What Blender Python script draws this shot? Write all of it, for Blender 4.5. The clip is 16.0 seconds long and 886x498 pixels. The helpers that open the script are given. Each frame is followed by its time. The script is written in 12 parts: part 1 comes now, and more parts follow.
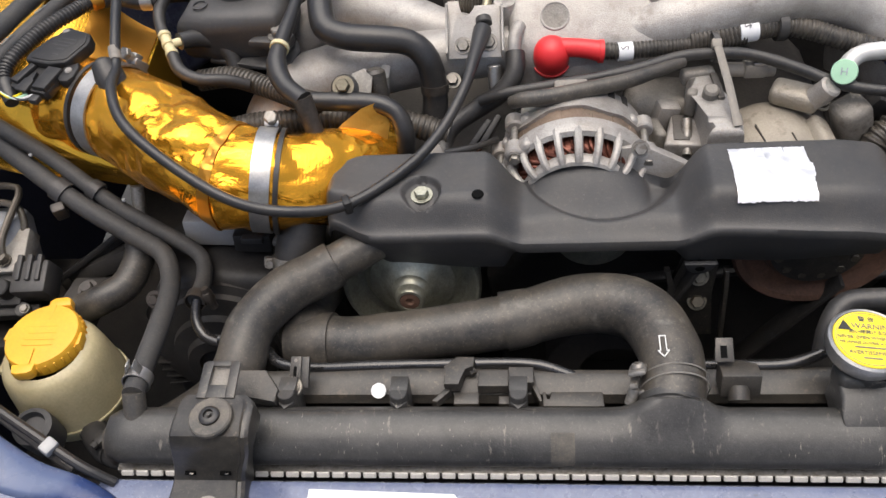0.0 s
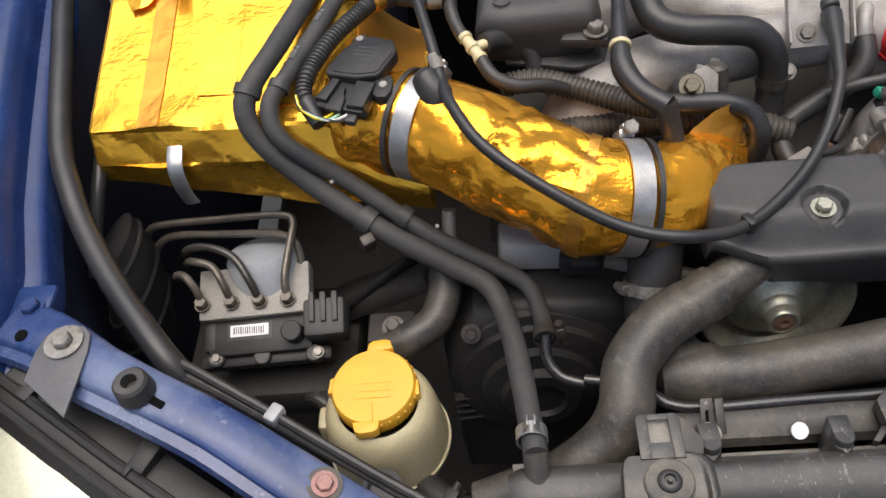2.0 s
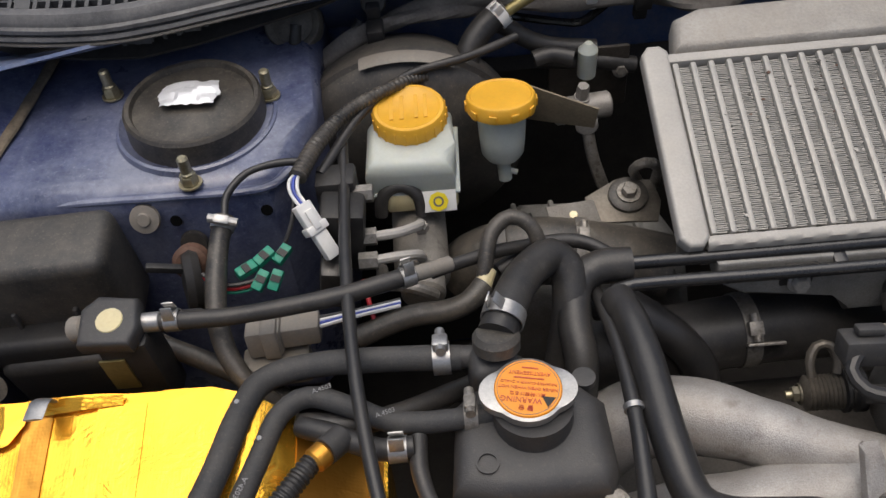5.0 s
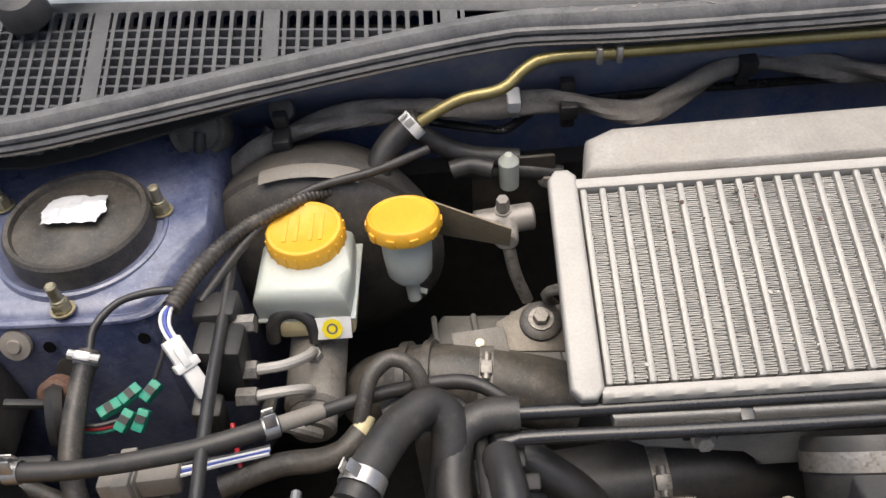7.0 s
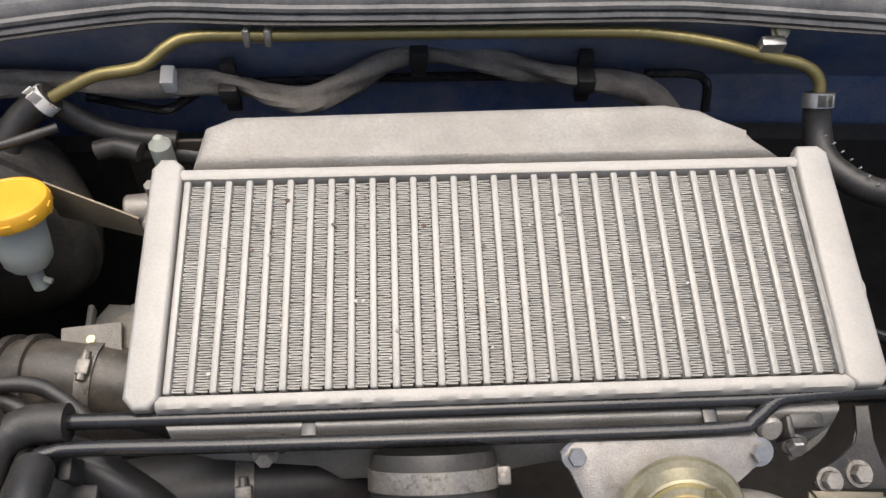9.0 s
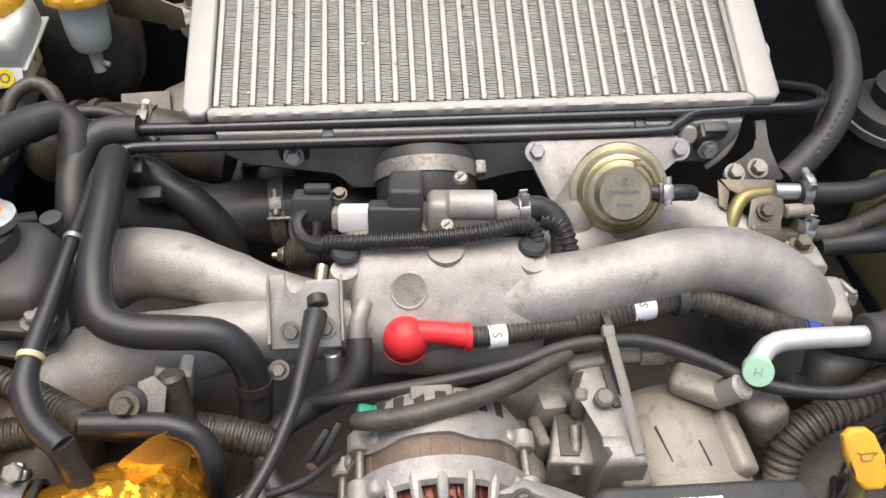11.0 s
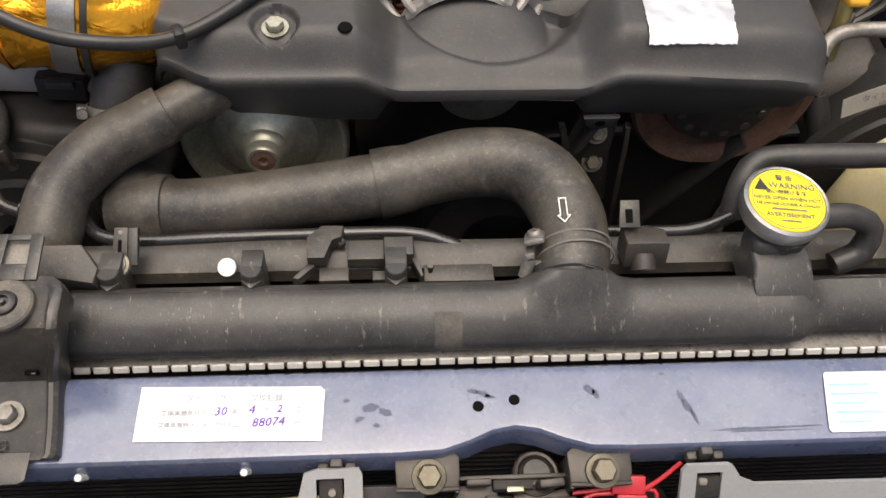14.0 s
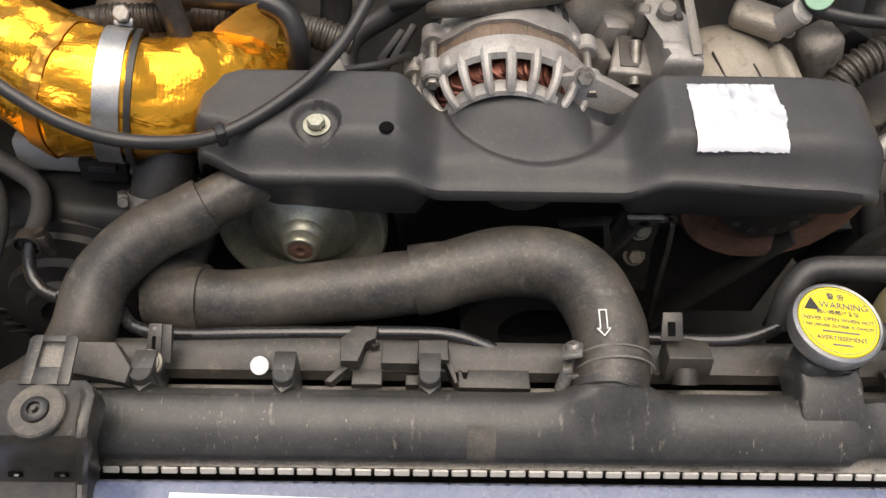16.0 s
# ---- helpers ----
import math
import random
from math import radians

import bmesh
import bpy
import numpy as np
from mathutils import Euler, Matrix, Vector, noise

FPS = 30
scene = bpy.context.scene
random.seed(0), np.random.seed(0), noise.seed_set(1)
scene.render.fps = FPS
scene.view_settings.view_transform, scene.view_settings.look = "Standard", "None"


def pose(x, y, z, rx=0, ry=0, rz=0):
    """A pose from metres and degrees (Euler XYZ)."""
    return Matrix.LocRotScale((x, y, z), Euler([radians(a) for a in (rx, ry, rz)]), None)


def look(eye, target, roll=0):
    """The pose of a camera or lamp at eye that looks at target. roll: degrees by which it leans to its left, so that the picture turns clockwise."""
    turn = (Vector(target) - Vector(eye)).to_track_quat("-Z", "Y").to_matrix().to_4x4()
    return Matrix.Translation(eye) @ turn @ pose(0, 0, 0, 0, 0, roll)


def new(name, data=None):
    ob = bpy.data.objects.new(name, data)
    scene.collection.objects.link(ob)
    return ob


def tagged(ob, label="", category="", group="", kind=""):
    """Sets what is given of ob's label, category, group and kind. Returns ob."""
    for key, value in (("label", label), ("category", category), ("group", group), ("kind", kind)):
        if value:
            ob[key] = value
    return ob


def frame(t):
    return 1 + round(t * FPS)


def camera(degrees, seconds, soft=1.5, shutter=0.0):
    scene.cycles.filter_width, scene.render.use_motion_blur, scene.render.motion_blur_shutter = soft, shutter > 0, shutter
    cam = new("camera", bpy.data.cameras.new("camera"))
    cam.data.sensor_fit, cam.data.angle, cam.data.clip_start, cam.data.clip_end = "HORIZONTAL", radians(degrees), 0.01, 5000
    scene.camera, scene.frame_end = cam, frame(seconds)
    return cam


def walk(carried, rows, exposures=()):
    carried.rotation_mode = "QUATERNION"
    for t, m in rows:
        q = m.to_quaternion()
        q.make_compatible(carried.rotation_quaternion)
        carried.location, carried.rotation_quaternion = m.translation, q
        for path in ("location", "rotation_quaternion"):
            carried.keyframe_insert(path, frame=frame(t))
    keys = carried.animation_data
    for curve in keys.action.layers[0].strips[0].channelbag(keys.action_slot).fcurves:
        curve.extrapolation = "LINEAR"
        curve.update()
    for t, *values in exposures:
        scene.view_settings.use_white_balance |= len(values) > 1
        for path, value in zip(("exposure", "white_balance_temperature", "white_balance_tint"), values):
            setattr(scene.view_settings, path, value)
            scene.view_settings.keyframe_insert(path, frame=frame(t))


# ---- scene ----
cam = camera(56.0, 16.0)
EXPOSURES = [(0.0, 0.40, 6500, 10), (0.5, 0.46, 6500, 10), (1.0, 0.38, 6550, 10), (1.5, 0.28, 6500, 10), (3.0, 0.16, 6300, 10), (3.8, -0.16, 6250, 10), (4.7, -0.30, 6400, 10), (6.8, 0.44, 6600, 10), (7.5, 0.38, 6650, 10), (8.0, 0.33, 6600, 10), (10.5, 0.52, 6550, 10), (11.0, 0.53, 6450, 10), (11.5, 0.26, 6250, 10), (12.5, 0.36, 6050, 10), (13.0, 0.38, 6100, 10), (13.5, 0.40, 6650, 10), (14.2, 0.40, 7050, 10), (15.5, 0.42, 7050, 10), (16.0, 0.35, 6900, 10)]
PATH = [
    (0, (-0.021, 0.005, 1.35), (-0.245, 1.345, -0.119), -8.2),
    (0.5, (-0.149, -0.028, 1.353), (-0.302, 1.342, -0.096), -8.3),
    (1, (-0.211, -0.004, 1.35), (-0.377, 1.352, -0.111), -8.8),
    (1.5, (-0.261, 0.063, 1.353), (-0.474, 1.382, -0.135), -10.0),
    (2, (-0.339, 0.082, 1.354), (-0.502, 1.366, -0.172), -9.8),
    (2.5, (-0.37, 0.107, 1.349), (-0.464, 1.354, -0.212), -8.4),
    (3, (-0.36, 0.184, 1.362), (-0.393, 1.446, -0.19), -6.0),
    (3.5, (-0.349, 0.27, 1.382), (-0.374, 1.582, -0.127), -5.3),
    (4, (-0.349, 0.331, 1.391), (-0.388, 1.672, -0.092), -5.6),
    (4.5, (-0.344, 0.384, 1.401), (-0.372, 1.757, -0.053), -5.8),
    (4.7, (-0.341, 0.403, 1.409), (-0.371, 1.782, -0.039), -5.9),
    (6.8, (-0.262, 0.492, 1.431), (-0.388, 1.934, 0.05), -7.4),
    (7, (-0.231, 0.505, 1.431), (-0.32, 1.954, 0.056), -6.4),
    (7.5, (-0.13, 0.54, 1.43), (-0.161, 1.99, 0.053), -4.3),
    (8, (-0.031, 0.552, 1.409), (0.031, 2.008, 0.039), -0.2),
    (8.2, (0.006, 0.554, 1.415), (0.089, 1.98, 0.015), 0.8),
    (10.3, (0.003, 0.411, 1.393), (0.092, 1.788, -0.056), 1.2),
    (10.5, (0.001, 0.375, 1.385), (0.099, 1.758, -0.057), 1.0),
    (11, (-0.009, 0.285, 1.376), (0.106, 1.67, -0.062), 1.1),
    (11.5, (-0.009, 0.218, 1.357), (0.107, 1.594, -0.09), 1.3),
    (12, (-0.016, 0.167, 1.338), (0.104, 1.505, -0.143), 1.8),
    (12.5, (-0.03, 0.133, 1.321), (0.106, 1.413, -0.21), 2.8),
    (13, (-0.034, 0.109, 1.298), (0.079, 1.318, -0.292), 2.3),
    (13.5, (-0.031, 0.085, 1.276), (0.083, 1.229, -0.361), 2.4),
    (14, (-0.035, 0.061, 1.261), (0.071, 1.17, -0.401), 3.4),
    (14.5, (-0.036, 0.045, 1.255), (0.039, 1.119, -0.43), 3.7),
    (15, (-0.031, 0.038, 1.256), (0.015, 1.117, -0.427), 2.2),
    (15.5, (-0.033, 0.05, 1.262), (-0.01, 1.167, -0.397), 1.2),
    (16, (-0.034, 0.113, 1.284), (-0.018, 1.258, -0.355), 1.4),
]
walk(cam, [(t, look(eye, target, roll)) for t, eye, target, roll in PATH], EXPOSURES)

# ---- light ----
world = bpy.data.worlds.new("world")
scene.world = world
world.use_nodes = True
_n = world.node_tree.nodes
_sky = _n.new("ShaderNodeTexSky")
_sky.sky_type = "NISHITA"
_sky.sun_disc = False
_sky.sun_elevation = radians(86)
_sky.sun_rotation = radians(195)
_sky.air_density, _sky.dust_density, _sky.ozone_density = 1.0, 6.0, 1.0
_n["Background"].inputs["Strength"].default_value = 0.118
world.node_tree.links.new(_sky.outputs[0], _n["Background"].inputs["Color"])
sun = new("sun", bpy.data.lights.new("sun", "SUN"))
sun.data.energy, sun.data.angle, sun.data.color = 2.2, radians(72), (1.0, 0.97, 0.92)
sun.rotation_euler = (radians(-7), 0, radians(10))

# ---- materials ----
def mat(name, color, rough=0.5, metal=0.0, vary=0.25, grain=400.0, stain=22.0, bump=0.15, dust=0.0, dust_color=(0.33, 0.275, 0.205),
        coat=0.0, spec=0.5, rvar=0.12, island=0.0, sub=0.0, trans=0.0):
    m = bpy.data.materials.new(name)
    m.use_nodes = True
    nt = m.node_tree
    N, L = nt.nodes, nt.links
    b = N["Principled BSDF"]
    tc = N.new("ShaderNodeTexCoord")
    n1 = N.new("ShaderNodeTexNoise"); n1.inputs["Scale"].default_value = grain; n1.inputs["Detail"].default_value = 4
    n2 = N.new("ShaderNodeTexNoise"); n2.inputs["Scale"].default_value = stain; n2.inputs["Detail"].default_value = 7; n2.inputs["Roughness"].default_value = 0.65
    for n in (n1, n2):
        L.new(tc.outputs["Object"], n.inputs["Vector"])
    mix = N.new("ShaderNodeMix"); mix.data_type = "RGBA"
    dark = [c * (1 - vary) for c in color]
    lite = [min(1.0, c * (1 + vary)) for c in color]
    mix.inputs["A"].default_value = (*dark, 1); mix.inputs["B"].default_value = (*lite, 1)
    ramp = N.new("ShaderNodeMapRange"); ramp.inputs["From Min"].default_value = 0.3; ramp.inputs["From Max"].default_value = 0.7
    L.new(n2.outputs["Fac"], ramp.inputs["Value"])
    L.new(ramp.outputs[0], mix.inputs["Factor"])
    out = mix.outputs["Result"]
    g = N.new("ShaderNodeMix"); g.data_type = "RGBA"; g.blend_type = "OVERLAY"; g.inputs["Factor"].default_value = min(1.0, vary * 1.2)
    L.new(out, g.inputs["A"]); L.new(n1.outputs["Fac"], g.inputs["B"]); out = g.outputs["Result"]
    if dust:
        n3 = N.new("ShaderNodeTexNoise"); n3.inputs["Scale"].default_value = stain * 0.9; n3.inputs["Detail"].default_value = 11; n3.inputs["Roughness"].default_value = 0.8
        mp = N.new("ShaderNodeMapping"); mp.inputs["Location"].default_value = (3.1, 1.7, 0.4)
        L.new(tc.outputs["Object"], mp.inputs["Vector"]); L.new(mp.outputs[0], n3.inputs["Vector"])
        r3 = N.new("ShaderNodeMapRange"); r3.inputs["From Min"].default_value = 0.38; r3.inputs["From Max"].default_value = 0.72; r3.inputs["To Max"].default_value = dust * 1.1
        L.new(n3.outputs["Fac"], r3.inputs["Value"])
        d = N.new("ShaderNodeMix"); d.data_type = "RGBA"
        L.new(r3.outputs[0], d.inputs["Factor"]); L.new(out, d.inputs["A"]); d.inputs["B"].default_value = (*dust_color, 1)
        out = d.outputs["Result"]
        n4 = N.new("ShaderNodeTexNoise"); n4.inputs["Scale"].default_value = stain * 17.0; n4.inputs["Detail"].default_value = 4; n4.inputs["Roughness"].default_value = 0.7
        L.new(mp.outputs[0], n4.inputs["Vector"])
        r4 = N.new("ShaderNodeMapRange"); r4.inputs["From Min"].default_value = 0.57; r4.inputs["From Max"].default_value = 0.68; r4.inputs["To Max"].default_value = min(0.34, dust * 0.9)
        L.new(n4.outputs["Fac"], r4.inputs["Value"])
        d2 = N.new("ShaderNodeMix"); d2.data_type = "RGBA"
        L.new(r4.outputs[0], d2.inputs["Factor"]); L.new(out, d2.inputs["A"]); d2.inputs["B"].default_value = (*dust_color, 1)
        out = d2.outputs["Result"]
    if island:
        oi = N.new("ShaderNodeObjectInfo")
        hs = N.new("ShaderNodeHueSaturation")
        mr = N.new("ShaderNodeMapRange"); mr.inputs["To Min"].default_value = 1 - island; mr.inputs["To Max"].default_value = 1 + island
        L.new(oi.outputs["Random"], mr.inputs["Value"]); L.new(mr.outputs[0], hs.inputs["Value"]); L.new(out, hs.inputs["Color"])
        out = hs.outputs["Color"]
    L.new(out, b.inputs["Base Color"])
    rr = N.new("ShaderNodeMapRange")
    rr.inputs["To Min"].default_value = max(0.03, rough - rvar); rr.inputs["To Max"].default_value = min(1.0, rough + rvar)
    L.new(n2.outputs["Fac"], rr.inputs["Value"]); L.new(rr.outputs[0], b.inputs["Roughness"])
    b.inputs["Metallic"].default_value = metal
    b.inputs["Specular IOR Level"].default_value = spec
    b.inputs["Coat Weight"].default_value = coat
    b.inputs["Coat Roughness"].default_value = 0.12
    if sub:
        b.inputs["Subsurface Weight"].default_value = sub
        b.inputs["Subsurface Radius"].default_value = (0.02, 0.016, 0.01)
        b.inputs["Subsurface Scale"].default_value = 0.6
    if trans:
        b.inputs["Transmission Weight"].default_value = trans
    if bump:
        bp = N.new("ShaderNodeBump"); bp.inputs["Strength"].default_value = bump; bp.inputs["Distance"].default_value = 0.0006
        L.new(n1.outputs["Fac"], bp.inputs["Height"]); L.new(bp.outputs[0], b.inputs["Normal"])
    return m


RUBBER = mat("rubber", (0.022, 0.022, 0.023), 0.44, dust=0.10, stain=30, vary=0.3)
RUBBER_DUSTY = mat("dusty rubber", (0.028, 0.027, 0.026), 0.42, dust=0.27, stain=26, vary=0.3)
RUBBER_BUSH = mat("pale dusty bush rubber", (0.060, 0.058, 0.054), 0.6, dust=0.45, stain=40, vary=0.25)
RUBBER_GLOSS = mat("new rubber", (0.020, 0.020, 0.021), 0.36, dust=0.06, vary=0.2)
FOAM_HOSE = mat("foam sleeve", (0.034, 0.035, 0.037), 0.66, dust=0.12, grain=700, bump=0.4)
PLASTIC = mat("black plastic", (0.037, 0.037, 0.0385), 0.50, dust=0.08, grain=900, bump=0.35, stain=18)
PLASTIC_DUSTY = mat("dusty black plastic", (0.036, 0.036, 0.036), 0.52, dust=0.24, grain=700, bump=0.3, stain=24)
PLASTIC_DARK = mat("dark plastic", (0.021, 0.021, 0.022), 0.45, dust=0.06, stain=25, spec=0.32)
PAINT_BLACK = mat("black enamel pipe", (0.016, 0.016, 0.017), 0.20, dust=0.03, bump=0.03, rvar=0.05, coat=0.3)
BRACKET_BLACK = mat("black bracket paint", (0.021, 0.0205, 0.020), 0.36, dust=0.14, stain=30, coat=0.12)
# dusty body blue, its colour lightened to offset shade below the weatherstrip
FIREWALL_BLUE = mat("dusty blue firewall paint lifted against shade", (0.065, 0.125, 0.30), 0.36, vary=0.3, dust=0.95, dust_color=(0.30, 0.30, 0.33), stain=11, bump=0.05, coat=0.4)
# backing tone puts the shade between the fins into the colour
FIN_BACK = mat("fin gap shade", (0.18, 0.172, 0.158), 0.6, metal=0.2, vary=0.3, stain=60)
LOWER_CAST = mat("dark stained casting", (0.27, 0.262, 0.245), 0.5, metal=0.3, vary=0.3, grain=700, bump=0.7, dust=0.30, dust_color=(0.13, 0.115, 0.08), stain=22)
BLUE = mat("blue body paint", (0.011, 0.032, 0.125), 0.26, vary=0.25, dust=0.07, dust_color=(0.24, 0.27, 0.34), stain=16, bump=0.05, coat=0.12, spec=0.35, rvar=0.1)
# heavy pale dust tone also carries the strut tower's sky sheen as colour
BLUE_DUST_SHEEN = mat("dusty blue body paint with sky sheen", (0.038, 0.050, 0.122), 0.30, vary=0.3, dust=0.68, dust_color=(0.29, 0.31, 0.39), stain=14, bump=0.1, coat=0.5)
GREASY = mat("greasy dark steel", (0.050, 0.043, 0.037), 0.40, metal=0.3, vary=0.35, stain=70, dust=0.16, dust_color=(0.11, 0.09, 0.07))
OLIVE_STEEL = mat("stained olive steel", (0.125, 0.112, 0.080), 0.45, metal=0.5, vary=0.3, stain=50, dust=0.3)
PUMP_GREY = mat("pale grey motor can", (0.34, 0.36, 0.39), 0.35, vary=0.15, stain=20, dust=0.2)
TANK = mat("weathered tank plastic", (0.032, 0.031, 0.029), 0.40, dust=0.14, dust_color=(0.30, 0.28, 0.26), stain=30, grain=700, bump=0.25)
LOOM_TAPE = mat("grey cloth tape", (0.155, 0.140, 0.122), 0.75, dust=0.3, dust_color=(0.24, 0.21, 0.18), stain=40, vary=0.35, bump=0.5)
CAST = mat("cast aluminium", (0.39, 0.372, 0.35), 0.46, metal=0.35, vary=0.30, grain=900, bump=0.7, dust=0.48, dust_color=(0.24, 0.20, 0.16), stain=18)
CAST_DIRTY = mat("dirty cast aluminium", (0.25, 0.235, 0.21), 0.6, metal=0.25, vary=0.28, grain=600, bump=1.0, dust=0.6, dust_color=(0.15, 0.125, 0.10), stain=24)
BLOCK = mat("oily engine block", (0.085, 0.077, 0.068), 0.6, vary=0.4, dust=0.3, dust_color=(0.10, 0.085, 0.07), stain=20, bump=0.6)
ALU = mat("oxidised aluminium", (0.405, 0.387, 0.358), 0.52, metal=0.20, vary=0.12, grain=500, bump=0.45, dust=0.30, dust_color=(0.40, 0.36, 0.30), stain=24)
TUBE = mat("flat cooler tube aluminium", (0.39, 0.376, 0.348), 0.46, metal=0.25, vary=0.10, grain=300, bump=0.3, dust=0.15, dust_color=(0.45, 0.40, 0.33), stain=40)
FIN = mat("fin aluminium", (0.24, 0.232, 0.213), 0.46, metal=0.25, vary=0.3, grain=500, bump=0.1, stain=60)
STEEL = mat("zinc steel", (0.44, 0.43, 0.415), 0.38, metal=0.8, vary=0.2, stain=60, grain=700, bump=0.1)
STEEL_DARK = mat("dark stained steel", (0.13, 0.115, 0.095), 0.42, metal=0.5, vary=0.35, stain=70, dust=0.25, dust_color=(0.2, 0.17, 0.13))
PULLEY_STEEL = mat("worn pulley steel", (0.36, 0.355, 0.285), 0.34, metal=0.65, vary=0.3, stain=40, dust=0.22, dust_color=(0.20, 0.17, 0.11))
STEEL_DULL = mat("dull steel", (0.265, 0.252, 0.232), 0.48, metal=0.6, vary=0.3, dust=0.3, stain=50)
ZINC_GOLD = mat("gold zinc", (0.48, 0.425, 0.28), 0.34, metal=0.8, vary=0.25, stain=40, dust=0.15)
PIPE_GOLD = mat("olive zinc pipe", (0.30, 0.25, 0.10), 0.36, metal=0.6, vary=0.2, stain=40, dust=0.2)
RUST = mat("rusty steel", (0.11, 0.058, 0.038), 0.75, vary=0.4, stain=60, bump=0.5)
COPPER = mat("copper winding", (0.17, 0.060, 0.040), 0.42, metal=0.5, vary=0.4, stain=120)
LAMINATE = mat("stator laminations", (0.16, 0.11, 0.08), 0.6, metal=0.3, vary=0.3, dust=0.4)
TAN_BOTTLE = mat("tanned translucent plastic", (0.47, 0.41, 0.25), 0.42, vary=0.15, stain=18, dust=0.2, dust_color=(0.2, 0.16, 0.09), sub=0.2, bump=0.05)
YELLOW = mat("yellow plastic", (0.80, 0.42, 0.03), 0.42, vary=0.10, stain=30, bump=0.1, dust=0.06)
CREAM = mat("aged translucent plastic", (0.66, 0.57, 0.33), 0.40, vary=0.12, stain=18, dust=0.12, dust_color=(0.25, 0.2, 0.1), sub=0.25, bump=0.05)
OLD_BOTTLE = mat("yellowed olive plastic", (0.20, 0.19, 0.085), 0.45, vary=0.15, stain=14, dust=0.2, sub=0.1, bump=0.05)
MILKY = mat("milky plastic", (0.50, 0.53, 0.48), 0.35, vary=0.08, stain=20, sub=0.3, bump=0.03, dust=0.08)
WHITE = mat("white plastic", (0.78, 0.77, 0.74), 0.4, vary=0.06, dust=0.12)
PAPER = mat("white label", (0.80, 0.80, 0.80), 0.5, vary=0.04, bump=0.02)
INK = mat("grey print", (0.16, 0.15, 0.15), 0.6, bump=0)
INK_BLUE = mat("violet pen ink", (0.13, 0.03, 0.38), 0.5, bump=0)
INK_RED = mat("red print", (0.55, 0.06, 0.03), 0.5, bump=0)
PALE_PRINT = mat("faded grey print", (0.26, 0.26, 0.26), 0.6, vary=0.2, stain=120)
CHALK = mat("white paint mark", (0.70, 0.70, 0.67), 0.6, vary=0.15, stain=120)
RED = mat("red rubber boot", (0.72, 0.032, 0.036), 0.42, vary=0.08, bump=0.02, sub=0.05)
RED_WIRE = mat("red wire", (0.45, 0.02, 0.03), 0.4, vary=0.1)
GREEN = mat("green wire", (0.02, 0.25, 0.16), 0.45, vary=0.15)
MINT = mat("mint plastic cap", (0.45, 0.72, 0.50), 0.4, vary=0.05)
BLUE_WIRE = mat("blue wire", (0.04, 0.07, 0.35), 0.45)
CAP_YELLOW = mat("yellow cap sticker", (0.86, 0.68, 0.02), 0.32, vary=0.05, bump=0)
CAP_ORANGE = mat("orange cap sticker", (0.85, 0.30, 0.01), 0.32, vary=0.05, bump=0)
FOAM = mat("tan foam", (0.30, 0.215, 0.09), 0.95, vary=0.2, grain=420, bump=0.6, stain=60, spec=0.2)
SILVER_PLASTIC = mat("grey painted plastic", (0.36, 0.36, 0.36), 0.5, metal=0.2, vary=0.08, dust=0.15, stain=12)
GREY_CONN = mat("grey connector plastic", (0.20, 0.185, 0.165), 0.6, vary=0.15, dust=0.4)
TAPE_FOIL = mat("aluminium tape", (0.84, 0.83, 0.82), 0.36, metal=0.85, vary=0.05, grain=150, bump=0.3, stain=40)
FOIL_PALE = mat("crumpled pale foil", (0.82, 0.82, 0.83), 0.38, metal=0.45, vary=0.06, grain=150, bump=0.4, stain=40)
SHROUD = mat("dark shroud plastic", (0.024, 0.023, 0.022), 0.42, dust=0.16, grain=700, bump=0.25, stain=30)
TANK_WORN = mat("worn tank patch", (0.052, 0.050, 0.046), 0.55, dust=0.35, stain=60, grain=600)
# some dust, but the pale base mainly paints the reflected sky
PANEL_BLUE = mat("dusty blue panel paint with sky sheen", (0.082, 0.102, 0.185), 0.28, vary=0.15, dust=0.26, dust_color=(0.36, 0.38, 0.42), stain=20, bump=0.04, coat=0.85, rvar=0.10)
TAB_GREY = mat("blue-grey primed steel", (0.085, 0.088, 0.098), 0.5, vary=0.2, dust=0.2, stain=30)
INK_PALE = mat("faded label print", (0.36, 0.38, 0.42), 0.6, vary=0.25, stain=300, bump=0)
INK_CYAN = mat("pale cyan print", (0.30, 0.60, 0.68), 0.5, vary=0.2, stain=200, bump=0)
PIPE_ALU = mat("bare aluminium pipe", (0.60, 0.59, 0.57), 0.48, metal=0.4, vary=0.12, stain=40, grain=600, bump=0.1, dust=0.1)
SCUFF = mat("rubbed blue paint", (0.085, 0.098, 0.145), 0.6, vary=0.35, stain=90, bump=0.05)
SCRATCH = mat("lime scale stain", (0.23, 0.212, 0.18), 0.8, vary=0.5, stain=300)
LENS = mat("yellowed headlamp lens", (0.62, 0.62, 0.46), 0.15, vary=0.2, stain=9, coat=0.8, bump=0.02)
# opaque pane; its pale blue-grey base paints in the mirrored sky
GLASS_SKY = mat("windscreen glass", (0.30, 0.34, 0.40), 0.08, vary=0.05, stain=6, coat=1.0, bump=0, rvar=0.03)
COWL = mat("sun-greyed cowl plastic", (0.046, 0.047, 0.050), 0.5, vary=0.2, dust=0.24, dust_color=(0.22, 0.225, 0.23), stain=30, grain=800, bump=0.3)
SEALER = mat("brown seam sealer", (0.12, 0.095, 0.065), 0.8, vary=0.4, stain=90, dust=0.3, bump=0.8)
ASPHALT = mat("asphalt", (0.06, 0.06, 0.058), 0.9, vary=0.3, grain=120, bump=0.6, stain=2)
